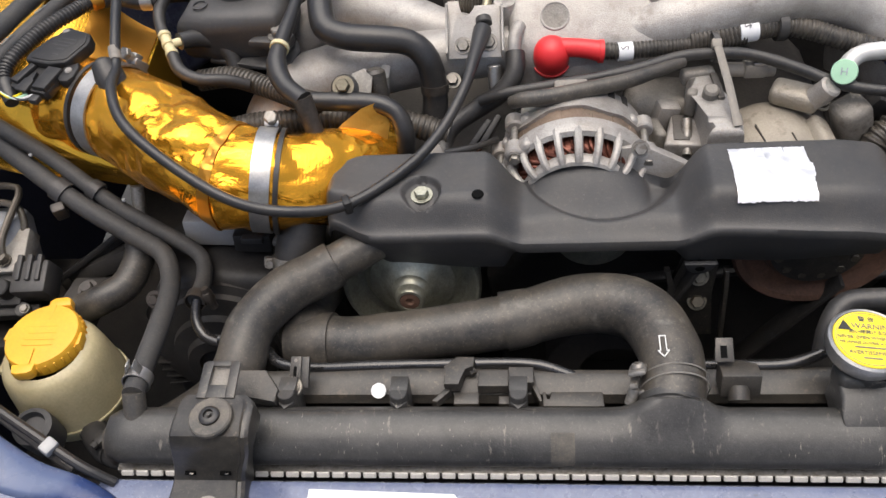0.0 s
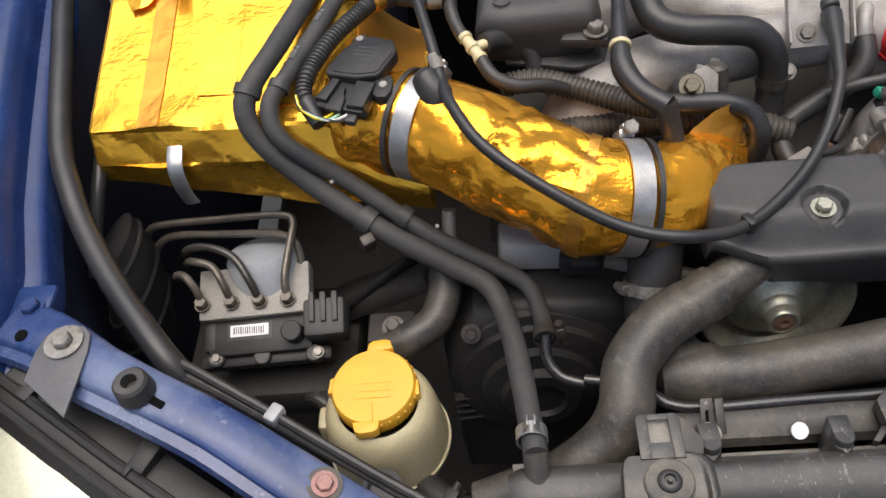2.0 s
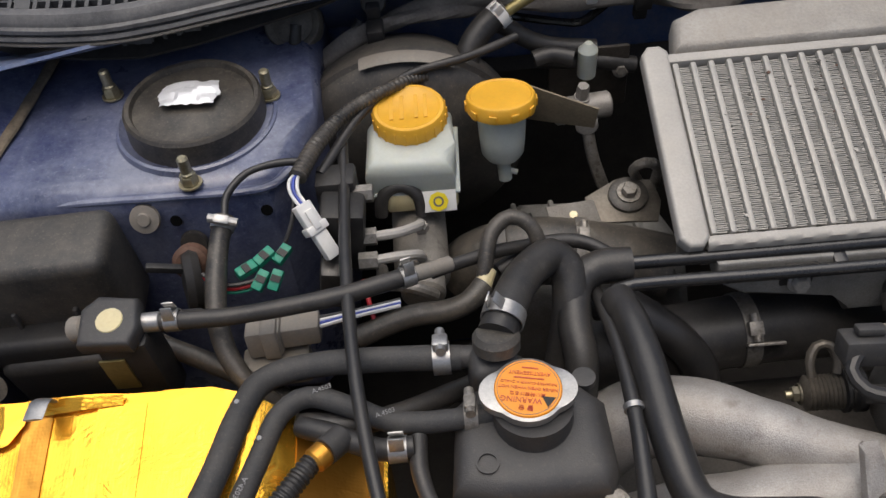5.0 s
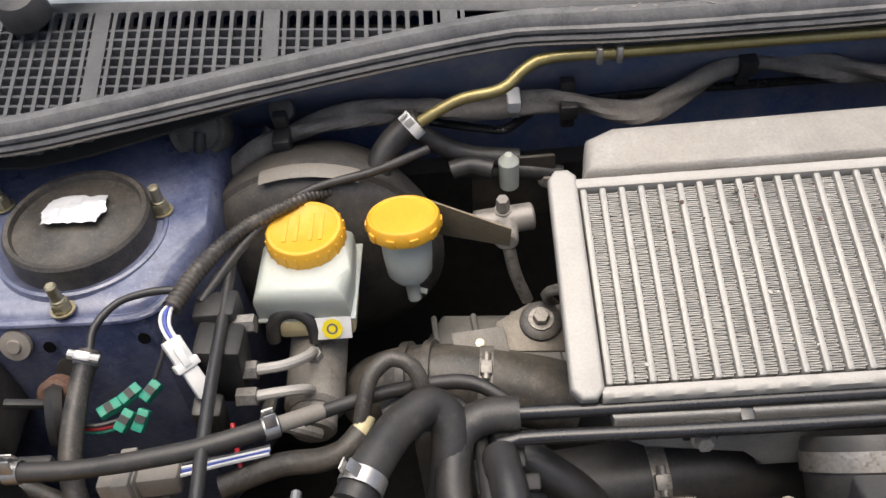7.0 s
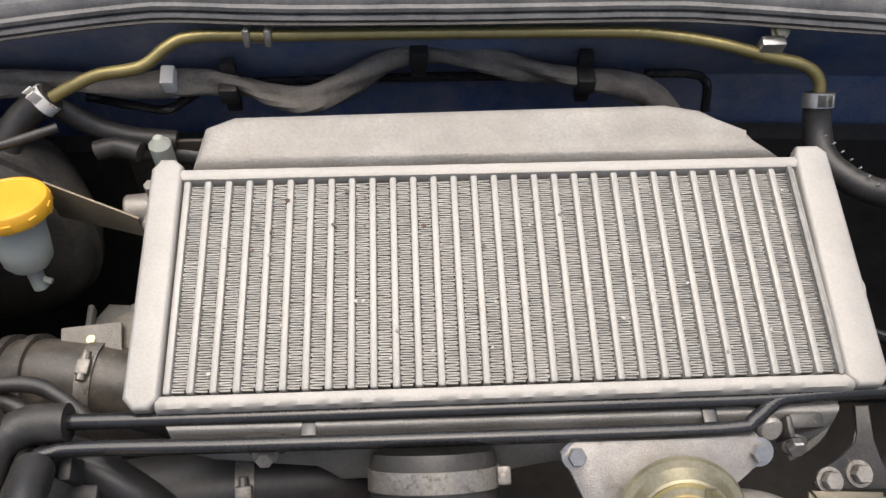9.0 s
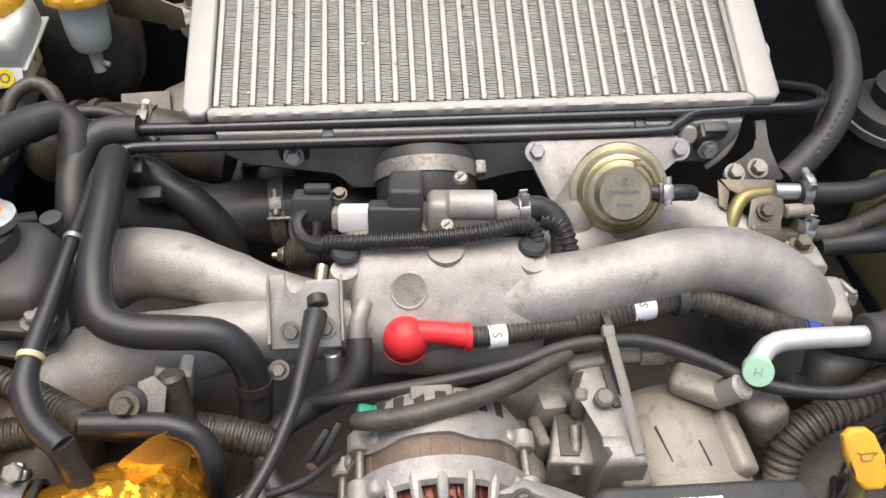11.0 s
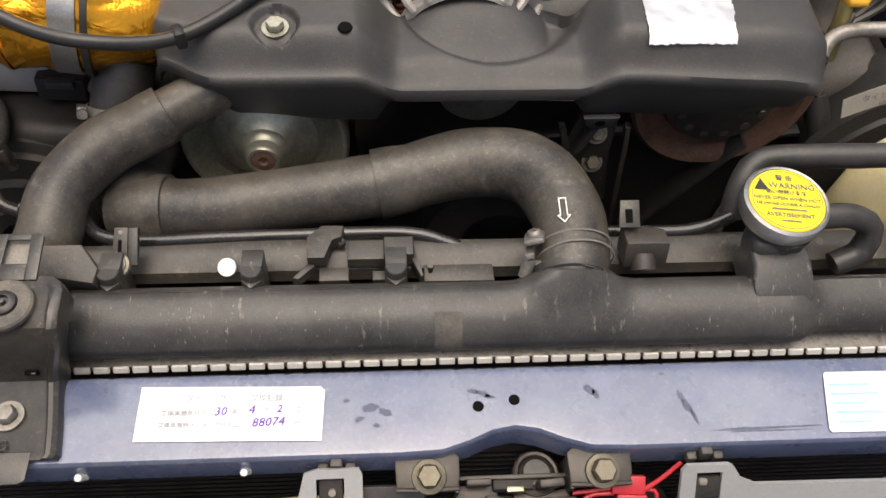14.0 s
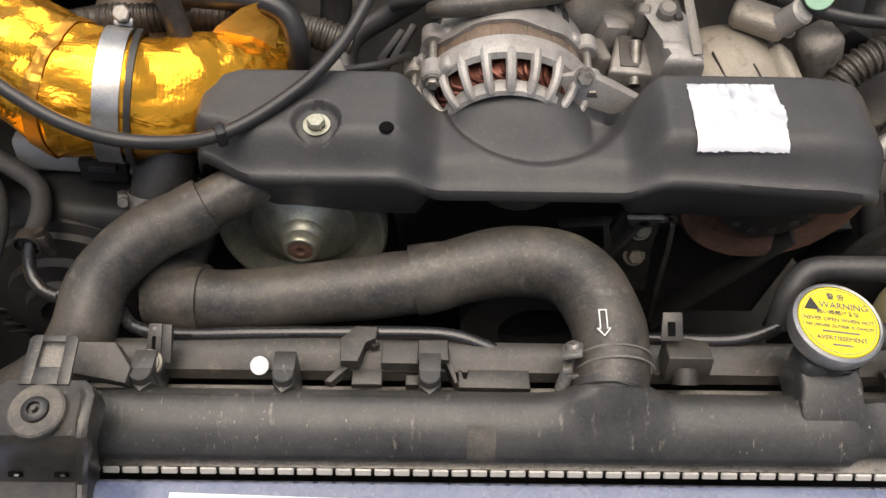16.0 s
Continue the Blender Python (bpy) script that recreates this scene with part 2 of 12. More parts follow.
VOID = mat("dark hole", (0.004, 0.004, 0.004), 0.9, spec=0.1, bump=0)
CRIMP = mat("bright crimped aluminium", (0.60, 0.585, 0.55), 0.45, metal=0.2, vary=0.12, stain=60, dust=0.12, dust_color=(0.36, 0.30, 0.22))
BLACK = mat("grimy black", (0.030, 0.028, 0.026), 0.7, dust=0.4, dust_color=(0.085, 0.075, 0.065), stain=30, spec=0.3)
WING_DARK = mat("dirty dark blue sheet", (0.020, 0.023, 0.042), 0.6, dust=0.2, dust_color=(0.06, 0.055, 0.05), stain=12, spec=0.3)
CAST_TAN = mat("tan stained cast aluminium", (0.36, 0.325, 0.27), 0.55, metal=0.25, vary=0.2, grain=600, bump=0.9, dust=0.45, dust_color=(0.26, 0.22, 0.17), stain=26)


def blotch(m, color, amount, size, lo=0.58, hi=0.66, patch=12.0, keep=0.48):
    """Lays irregular stains, or the rail's pale sheen, over a material: size = noise scale along x, y, z; patch = scale
    of the areas that carry them.
    """
    N, L = m.node_tree.nodes, m.node_tree.links
    b = N["Principled BSDF"]
    src = b.inputs["Base Color"].links[0].from_socket
    mp = N.new("ShaderNodeMapping"); mp.inputs["Scale"].default_value = size
    L.new(N["Texture Coordinate"].outputs["Object"], mp.inputs["Vector"])
    n1 = N.new("ShaderNodeTexNoise"); n1.inputs["Scale"].default_value = 1.0; n1.inputs["Detail"].default_value = 6; n1.inputs["Roughness"].default_value = 0.6
    n2 = N.new("ShaderNodeTexNoise"); n2.inputs["Scale"].default_value = patch; n2.inputs["Detail"].default_value = 3
    L.new(mp.outputs[0], n1.inputs["Vector"]); L.new(N["Texture Coordinate"].outputs["Object"], n2.inputs["Vector"])
    r1 = N.new("ShaderNodeMapRange"); r1.inputs["From Min"].default_value = lo; r1.inputs["From Max"].default_value = hi; r1.inputs["To Max"].default_value = amount
    r2 = N.new("ShaderNodeMapRange"); r2.inputs["From Min"].default_value = keep; r2.inputs["From Max"].default_value = keep + 0.12
    L.new(n1.outputs["Fac"], r1.inputs["Value"]); L.new(n2.outputs["Fac"], r2.inputs["Value"])
    mu = N.new("ShaderNodeMath"); mu.operation = "MULTIPLY"
    L.new(r1.outputs[0], mu.inputs[0]); L.new(r2.outputs[0], mu.inputs[1])
    mx = N.new("ShaderNodeMix"); mx.data_type = "RGBA"; mx.inputs["B"].default_value = (*color, 1)
    L.new(mu.outputs[0], mx.inputs["Factor"]); L.new(src, mx.inputs["A"]); L.new(mx.outputs["Result"], b.inputs["Base Color"])


RAIL_BLUE = mat("blue rail paint with pale sky sheen", (0.012, 0.034, 0.13), 0.26, vary=0.25, dust=0.12, dust_color=(0.24, 0.27, 0.34), stain=16, bump=0.05, coat=0.2, spec=0.4, rvar=0.1)
# broad pale blotches paint the sky's reflection onto the rail
blotch(RAIL_BLUE, (0.13, 0.165, 0.27), 0.75, (11, 11, 11), 0.44, 0.56, 5, 0.36)
blotch(RAIL_BLUE, (0.30, 0.32, 0.36), 0.5, (160, 160, 160), 0.62, 0.68, 14, 0.46)
blotch(TANK, (0.30, 0.27, 0.22), 0.55, (240, 90, 90), 0.60, 0.68, 16, 0.47)
blotch(RUBBER_DUSTY, (0.22, 0.205, 0.175), 0.40, (70, 70, 70), 0.58, 0.70, 14, 0.44)
blotch(RUBBER, (0.12, 0.11, 0.10), 0.35, (90, 90, 90), 0.58, 0.70, 14, 0.44)
blotch(SHROUD, (0.17, 0.14, 0.10), 0.5, (150, 150, 150), 0.56, 0.66, 18, 0.45)
blotch(BRACKET_BLACK, (0.16, 0.135, 0.10), 0.55, (260, 260, 260), 0.60, 0.66, 20, 0.45)
blotch(CAST, (0.15, 0.125, 0.10), 0.55, (60, 60, 60), 0.55, 0.70, 13, 0.46)
blotch(CAST_DIRTY, (0.09, 0.075, 0.06), 0.6, (80, 80, 80), 0.54, 0.66, 18, 0.42)
blotch(CAST_TAN, (0.15, 0.125, 0.095), 0.5, (90, 90, 90), 0.55, 0.66, 20, 0.44)
blotch(STEEL_DULL, (0.10, 0.075, 0.05), 0.6, (220, 220, 220), 0.52, 0.62, 60, 0.44)
blotch(TUBE, (0.22, 0.19, 0.15), 0.45, (300, 90, 90), 0.58, 0.68, 22, 0.45)
blotch(PLASTIC, (0.14, 0.14, 0.14), 0.5, (420, 420, 420), 0.66, 0.70, 18, 0.44)


def gold_foil(name, color, rough, crease=0.35, fine=0.10):
    m = mat(name, color, rough, metal=0.84, vary=0.06, grain=900, bump=0.0, stain=24, rvar=0.08)
    N, L = m.node_tree.nodes, m.node_tree.links
    b = N["Principled BSDF"]
    tc = N["Texture Coordinate"]
    no = N.new("ShaderNodeTexNoise"); no.inputs["Scale"].default_value = 34; no.inputs["Detail"].default_value = 3; no.inputs["Distortion"].default_value = 0.6
    L.new(tc.outputs["Object"], no.inputs["Vector"])
    br = N.new("ShaderNodeTexWave"); br.inputs["Scale"].default_value = 130; br.inputs["Distortion"].default_value = 0.6
    br2 = N.new("ShaderNodeTexWave"); br2.inputs["Scale"].default_value = 130; br2.bands_direction = "Y"; br2.inputs["Distortion"].default_value = 0.6
    for w in (br, br2):
        L.new(tc.outputs["Object"], w.inputs["Vector"])
    ws = N.new("ShaderNodeMath"); ws.operation = "ADD"
    L.new(br.outputs["Fac"], ws.inputs[0]); L.new(br2.outputs["Fac"], ws.inputs[1])
    vo = N.new("ShaderNodeTexVoronoi"); vo.distance = "MANHATTAN"; vo.inputs["Scale"].default_value = 17
    mp = N.new("ShaderNodeMapping"); mp.inputs["Rotation"].default_value = (0.5, 0.7, 0.9)
    ad = N.new("ShaderNodeVectorMath"); ad.operation = "MULTIPLY_ADD"; ad.inputs[1].default_value = (0.03, 0.03, 0.03)
    L.new(no.outputs["Color"], ad.inputs[0]); L.new(tc.outputs["Object"], ad.inputs[2])
    L.new(ad.outputs[0], mp.inputs["Vector"]); L.new(mp.outputs[0], vo.inputs["Vector"])
    b1 = N.new("ShaderNodeBump"); b1.inputs["Strength"].default_value = crease; b1.inputs["Distance"].default_value = 0.012
    L.new(vo.outputs["Distance"], b1.inputs["Height"])
    b2 = N.new("ShaderNodeBump"); b2.inputs["Strength"].default_value = 0.04; b2.inputs["Distance"].default_value = 0.0006
    L.new(ws.outputs[0], b2.inputs["Height"]); L.new(b1.outputs[0], b2.inputs["Normal"])
    # fine creases: stretched cells
    m3 = N.new("ShaderNodeMapping"); m3.inputs["Scale"].default_value = (60, 170, 120)
    v3 = N.new("ShaderNodeTexVoronoi"); v3.feature = "DISTANCE_TO_EDGE"; v3.inputs["Scale"].default_value = 1.0
    L.new(ad.outputs[0], m3.inputs["Vector"]); L.new(m3.outputs[0], v3.inputs["Vector"])
    g3 = N.new("ShaderNodeMapRange"); g3.inputs["From Min"].default_value = 0.35; g3.inputs["From Max"].default_value = 0.62; g3.inputs["To Min"].default_value = 0.0; g3.inputs["To Max"].default_value = fine
    L.new(no.outputs["Fac"], g3.inputs["Value"])
    b3 = N.new("ShaderNodeBump"); b3.inputs["Distance"].default_value = 0.004
    L.new(g3.outputs[0], b3.inputs["Strength"]); L.new(v3.outputs["Distance"], b3.inputs["Height"]); L.new(b2.outputs[0], b3.inputs["Normal"])
    L.new(b3.outputs[0], b.inputs["Normal"])
    return m


GOLD = gold_foil("gold heat foil", (1.0, 0.435, 0.036), 0.18, 0.14, 0.12)
GOLD_FLAT = gold_foil("smooth gold foil", (1.0, 0.51, 0.050), 0.24, 0.07, 0.16)
GOLD_TAPE = gold_foil("amber foil tape", (0.70, 0.33, 0.05), 0.36, 0.12)

# ---- shape helpers ----
V = Vector
Z = Vector((0, 0, 1))


def thing(name, at, label, category, group="", kind=""):
    e = new(name)
    e.location = at
    e.empty_display_size = 0.02
    return tagged(e, label, category, group, kind)


def part(name, bm, material, parent=None, label="", category="", group="", kind="", sharp=35.0):
    """One mesh object out of a bmesh in world coordinates, under a thing or a part, or a thing itself."""
    bmesh.ops.recalc_face_normals(bm, faces=bm.faces)
    lim = radians(sharp)
    for e in bm.edges:
        if len(e.link_faces) == 2:
            e.smooth = e.calc_face_angle(0.0) < lim
    for f in bm.faces:
        f.smooth = True
    me = bpy.data.meshes.new(name)
    bm.to_mesh(me)
    bm.free()
    me.materials.append(material)
    ob = new(name, me)
    if parent is not None:
        ob.parent = parent
        if parent.type == "EMPTY":
            ob.matrix_parent_inverse = Matrix.Translation(-parent.location)
    return tagged(ob, label, category, group, kind)


def smooth01(a, b, x):
    t = min(1.0, max(0.0, (x - a) / (b - a)))
    return t * t * (3 - 2 * t)


def basis(d):
    d = V(d).normalized()
    return d.to_track_quat("Z", "Y").to_matrix()


def rot(rx=0, ry=0, rz=0):
    return Euler([radians(a) for a in (rx, ry, rz)]).to_matrix()


def box(bm, c, s, R=None, bev=0.0, seg=2, taper=1.0):
    M = Matrix.Translation(c) @ (R.to_4x4() if R else Matrix.Identity(4)) @ Matrix.Diagonal((*s, 1))
    r = bmesh.ops.create_cube(bm, size=1.0)
    vs = r["verts"]
    if taper != 1.0:
        for v in vs:
            if v.co.z > 0:
                v.co.x *= taper; v.co.y *= taper
    bmesh.ops.transform(bm, matrix=M, verts=vs)
    if bev:
        es = list({e for v in vs for e in v.link_edges})
        bmesh.ops.bevel(bm, geom=es, offset=bev, segments=seg, affect="EDGES", profile=0.5, clamp_overlap=True)
    return bm


def lathe(bm, o, axis, prof, n=24, a0=0.0, a1=360.0):
    """Turns a profile of (radius, height) about the axis through o."""
    R, o = basis(axis), V(o)
    full = abs(a1 - a0) >= 359.9
    k = n if full else n + 1
    rings = []
    for r, h in prof:
        if r < 1e-6:
            rings.append([bm.verts.new(o + R @ V((0, 0, h)))])
        else:
            rings.append([bm.verts.new(o + R @ V((r * math.cos(t), r * math.sin(t), h))) for t in [radians(a0 + (a1 - a0) * i / n) for i in range(k)]])
    for a, b in zip(rings, rings[1:]):
        for i in range(n):
            j = (i + 1) % k
            if len(a) == 1 and len(b) == 1:
                continue
            if len(a) == 1:
                bm.faces.new((a[0], b[i], b[j]))
            elif len(b) == 1:
                bm.faces.new((a[i], b[0], a[j]))
            else:
                bm.faces.new((a[i], b[i], b[j], a[j]))
    return bm


def cyl(bm, a, b, r, r2=None, n=18, bev=0.0):
    a, b = V(a), V(b)
    h = (b - a).length
    r2 = r if r2 is None else r2
    if bev:
        prof = [(0, 0), (r - bev, 0), (r, bev), (r2, h - bev), (r2 - bev, h), (0, h)]
    else:
        prof = [(0, 0), (r, 0), (r2, h), (0, h)]
    return lathe(bm, a, b - a, prof, n)


def ring(bm, o, axis, r0, r1, h, n=28, a0=0, a1=360):
    """A flat ring: inner radius, outer radius, height, middle at o."""
    pr = [(r0, -h / 2), (r1, -h / 2), (r1, h / 2), (r0, h / 2), (r0, -h / 2)]
    return lathe(bm, o, axis, pr, n, a0, a1)


def hexbolt(bm, p, axis=(0, 0, 1), af=0.010, h=0.006, flange=0.0075, washer=0.0015):
    R, p = basis(axis), V(p)
    lathe(bm, p, axis, [(0, 0), (flange, 0), (flange, washer), (af * 0.56, washer)], 18)
    lathe(bm, p, axis, [(af * 0.56, washer * 0.6), (af * 0.577, h * 0.8), (af * 0.5, h), (0, h)], 6)
    return bm


def spline(pts, step=0.006):
    P = [V(p) for p in pts]
    P = [P[0] + (P[0] - P[1])] + P + [P[-1] + (P[-1] - P[-2])]
    out, us = [], []
    for i in range(1, len(P) - 2):
        a, b, c, d = P[i - 1:i + 3]
        n = max(2, int((c - b).length / step))
        for k in range(n):
            t = k / n
            out.append(0.5 * ((2 * b) + (c - a) * t + (2 * a - 5 * b + 4 * c - d) * t * t + (3 * b - a - 3 * c + d) * t ** 3))
            us.append(i - 1 + t)
    out.append(P[-2].copy()); us.append(len(P) - 3)
    return out, us


def frames(path):
    T = [(path[min(i + 1, len(path) - 1)] - path[max(i - 1, 0)]).normalized() for i in range(len(path))]
    u = T[0].orthogonal().normalized()
    if abs(T[0].z) < 0.95:
        u = (Z - T[0] * T[0].z).normalized()
    U = [u]
    for t in T[1:]:
        u = (u - t * u.dot(t)).normalized()
        U.append(u)
    return T, U


def sweep(bm, pts, r, n=14, step=0.006, rib=0.0, pitch=0.005, cap=True, flat=1.0, rough=0.0, seed=0.0, bore=False):
    """A tube along a smooth line. r: one radius or one a point. rib: depth of corrugation. flat: height over width. rough: lumpiness."""
    st = pitch / 4 if rib else step
    path, us = spline(pts, st)
    T, U = frames(path)
    rr = r if isinstance(r, (list, tuple)) else [r] * len(pts)
    rings = []
    for i, (p, u) in enumerate(zip(path, us)):
        k = min(int(u), len(rr) - 2)
        q = u - k
        q = q * q * (3 - 2 * q)
        R = rr[k] * (1 - q) + rr[k + 1] * q
        if rib:
            R -= rib * (0.0 if i % 4 in (0, 1) else 1.0)
        up = U[i]; sd = T[i].cross(up)
        row = []
        for a in range(n):
            t = 2 * math.pi * a / n
            d = sd * math.cos(t) + up * (math.sin(t) * flat)
            q2 = p + d * R
            if rough:
                q2 += d * rough * noise.noise((q2 + V((seed, 0, 0))) * 34)
            row.append(bm.verts.new(q2))
        rings.append(row)
    for a, b in zip(rings, rings[1:]):
        for i in range(n):
            j = (i + 1) % n
            bm.faces.new((a[i], a[j], b[j], b[i]))
    if cap:
        for row, p, t, s in ((rings[0], path[0], T[0], 1), (rings[-1], path[-1], T[-1], -1)):
            if bore:
                c = [bm.verts.new(p + (v.co - p) * 0.72) for v in row]
                d = [bm.verts.new(v.co + t * s * 0.012) for v in c]
                for x, y in ((row, c), (c, d)):
                    for i in range(n):
                        j = (i + 1) % n
                        bm.faces.new((x[i], x[j], y[j], y[i]))
                bm.faces.new(d)
            else:
                bm.faces.new(row)
    return bm


def prism(bm, poly, o, u, v, h, bev=0.0, seg=2):
    """A polygon in the plane through o along u and v, drawn out by h along u x v."""
    u, v, o = V(u).normalized(), V(v).normalized(), V(o)
    w = u.cross(v).normalized()
    a = [bm.verts.new(o + u * x + v * y) for x, y in poly]
    b = [bm.verts.new(o + u * x + v * y + w * h) for x, y in poly]
    n = len(poly)
    fs = [bm.faces.new(a), bm.faces.new(b[::-1])]
    for i in range(n):
        j = (i + 1) % n
        fs.append(bm.faces.new((a[i], b[i], b[j], a[j])))
    if bev:
        es = list({e for e in fs[1].edges} | {e for e in fs[0].edges})
        bmesh.ops.bevel(bm, geom=es, offset=bev, segments=seg, affect="EDGES", profile=0.5, clamp_overlap=True)
    return bm


def loft(bm, rows, close=False, cap=False):
    """Skins rows of points; close joins the row's ends."""
    R = [[bm.verts.new(p) for p in row] for row in rows]
    n = len(R[0])
    for a, b in zip(R, R[1:]):
        for i in range(n if close else n - 1):
            j = (i + 1) % n
            bm.faces.new((a[i], a[j], b[j], b[i]))
    if cap and close:
        bm.faces.new(R[0]); bm.faces.new(R[-1])
    return bm


def thicken(bm, t):
    bmesh.ops.recalc_face_normals(bm, faces=bm.faces)
    bmesh.ops.solidify(bm, geom=list(bm.faces), thickness=t)
    return bm


def text_mesh(body, size, o, u, v, extrude=0.0002, align="CENTER", squeeze=1.0):
    """Lettering as a bmesh in the plane through o along u and v."""
    cu = bpy.data.curves.new("lettering", "FONT")
    cu.body, cu.size, cu.align_x, cu.align_y, cu.extrude = body, size, align, "CENTER", extrude
    cu.resolution_u = 2
    ob = bpy.data.objects.new("lettering", cu)
    scene.collection.objects.link(ob)
    dg = bpy.context.evaluated_depsgraph_get()
    me = bpy.data.meshes.new_from_object(ob.evaluated_get(dg))
    bm = bmesh.new()
    bm.from_mesh(me)
    bpy.data.objects.remove(ob); bpy.data.meshes.remove(me); bpy.data.curves.remove(cu)
    u, v = V(u).normalized(), V(v).normalized()
    w = u.cross(v)
    M = Matrix.Translation(o) @ Matrix((u * squeeze, v, w)).transposed().to_4x4()
    bmesh.ops.transform(bm, matrix=M, verts=bm.verts)
    return bm


def NB():
    return bmesh.new()


def hose(pts, r, label, material=RUBBER, name="hose", cat="hose", n=14, rib=0.0, pitch=0.005, bore=False, group="", flat=1.0, rough=0.0006):
    return part(name, sweep(NB(), pts, r, n=n, rib=rib, pitch=pitch, bore=bore, flat=flat, rough=0.0 if rib else rough), material, None, label, cat, group)


def clamp(parent, p, d, r, w=0.009, screw=(0, 0, 1), material=STEEL, label="", name="clamp", ears=True):
    """A band clamp round a hose at p along d, with its screw housing."""
    d = V(d).normalized()
    bm = lathe(NB(), p, d, [(r, -w / 2), (r + 0.0012, -w / 2), (r + 0.0012, w / 2), (r, w / 2)], 28)
    s = V(screw); s = (s - d * s.dot(d)).normalized()
    q = V(p) + s * (r + 0.004)
    if ears:
        R = Matrix((d, s.cross(d), s)).transposed()
        box(bm, q, (w * 0.9, 0.012, 0.007), R, 0.0015)
        cyl(bm, q - s.cross(d) * 0.010, q + s.cross(d) * 0.012, 0.0035, n=10)
    return part(name, bm, material, parent, label)


def spring_clip(parent, p, d, r, w=0.008, screw=(0, 0, 1), material=STEEL):
    """A spring hose clip with two pinched ears."""
    d = V(d).normalized()
    bm = lathe(NB(), p, d, [(r, -w / 2), (r + 0.001, -w / 2), (r + 0.001, w / 2), (r, w / 2)], 24)
    s = V(screw); s = (s - d * s.dot(d)).normalized()
    t = s.cross(d)
    R = Matrix((d, t, s)).transposed()
    for k in (-1, 1):
        box(bm, V(p) + s * (r + 0.004) + t * 0.004 * k, (w * 0.8, 0.0012, 0.010), R @ rot(18 * k, 0, 0), 0.0003)
    return part("clip", bm, material, parent)


def bolt(parent, p, axis=(0, 0, 1), af=0.010, h=0.006, flange=0.0075, material=STEEL, label=""):
    return part("bolt", hexbolt(NB(), p, axis, af, h, flange), material, parent, label, sharp=25)

# ---- setting: ground, bay walls ----
part("ground", box(NB(), (0, 0, -0.05), (400, 400, 0.1)), ASPHALT, None, "grey asphalt under the car", "ground", kind="structure")
part("floor", box(NB(), (0, 0.70, 0.40), (1.40, 1.0, 0.02)), BLACK, None, "dark undertray below the engine", "floor", kind="structure")


def bay_walls():
    # inner wing, driver's side of the picture: a dark blue sheet with a turned top
    rows = []
    for y, x in ((0.30, -0.70), (0.45, -0.715), (0.60, -0.735), (0.75, -0.75), (0.92, -0.755), (1.20, -0.76)):
        rows.append([(x + 0.02, y, 0.40), (x + 0.012, y, 0.80), (x + 0.004, y, 0.90), (x - 0.004, y, 0.925), (x - 0.03, y, 0.932)])
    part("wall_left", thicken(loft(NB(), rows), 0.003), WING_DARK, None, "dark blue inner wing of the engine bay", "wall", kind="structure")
    rows = []
    for y, x in ((0.30, 0.66), (0.45, 0.68), (0.60, 0.70), (0.75, 0.71), (0.92, 0.72), (1.20, 0.73)):
        rows.append([(x - 0.02, y, 0.40), (x - 0.012, y, 0.80), (x - 0.004, y, 0.90), (x + 0.004, y, 0.925), (x + 0.03, y, 0.932)])
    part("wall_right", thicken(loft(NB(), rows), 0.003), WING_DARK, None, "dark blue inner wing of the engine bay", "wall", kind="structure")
    # firewall: upper blue sheet with a ledge, dark lower sheet
    rows = []
    for x, dy, yt in ((-0.80, -0.03, 0.995), (-0.68, -0.02, 1.026), (-0.55, -0.012, 1.060), (-0.44, -0.005, 1.088), (-0.35, 0.0, 1.113), (-0.26, 0.0, 1.136), (-0.20, 0.0, 1.148), (-0.10, 0.002, 1.143), (0.0, 0.004, 1.141), (0.20, 0.002, 1.140), (0.35, 0.0, 1.122), (0.50, -0.01, 1.095), (0.76, -0.02, 1.035)):
        m = 0.45 * yt + 0.55 * (1.178 + dy)
        rows.append([(x, 1.215 + dy, 0.40), (x, 1.205 + dy, 0.90), (x, 1.198 + dy, 0.965), (x, 1.183 + dy, 0.98), (x, m, 1.025), (x, yt + 0.008, 1.052), (x, yt, 1.064 - 0.03 * max(0.0, -0.45 - x))])
    part("wall_firewall", thicken(loft(NB(), rows), 0.003), FIREWALL_BLUE, None, "blue painted firewall behind the engine", "wall", kind="structure")

    pad = []
    for x, dy in ((-0.74, -0.03), (-0.35, 0.0), (0.0, 0.004), (0.35, 0.0), (0.73, -0.02)):
        pad.append([(x, 1.200 + dy, 0.42), (x, 1.192 + dy, 0.86), (x, 1.188 + dy, 0.895), (x, 1.196 + dy, 0.905)])
    part("insulation_pad", thicken(loft(NB(), pad), 0.006), BLACK, None, "black insulation pad on the lower firewall", "pad", kind="structure")


bay_walls()


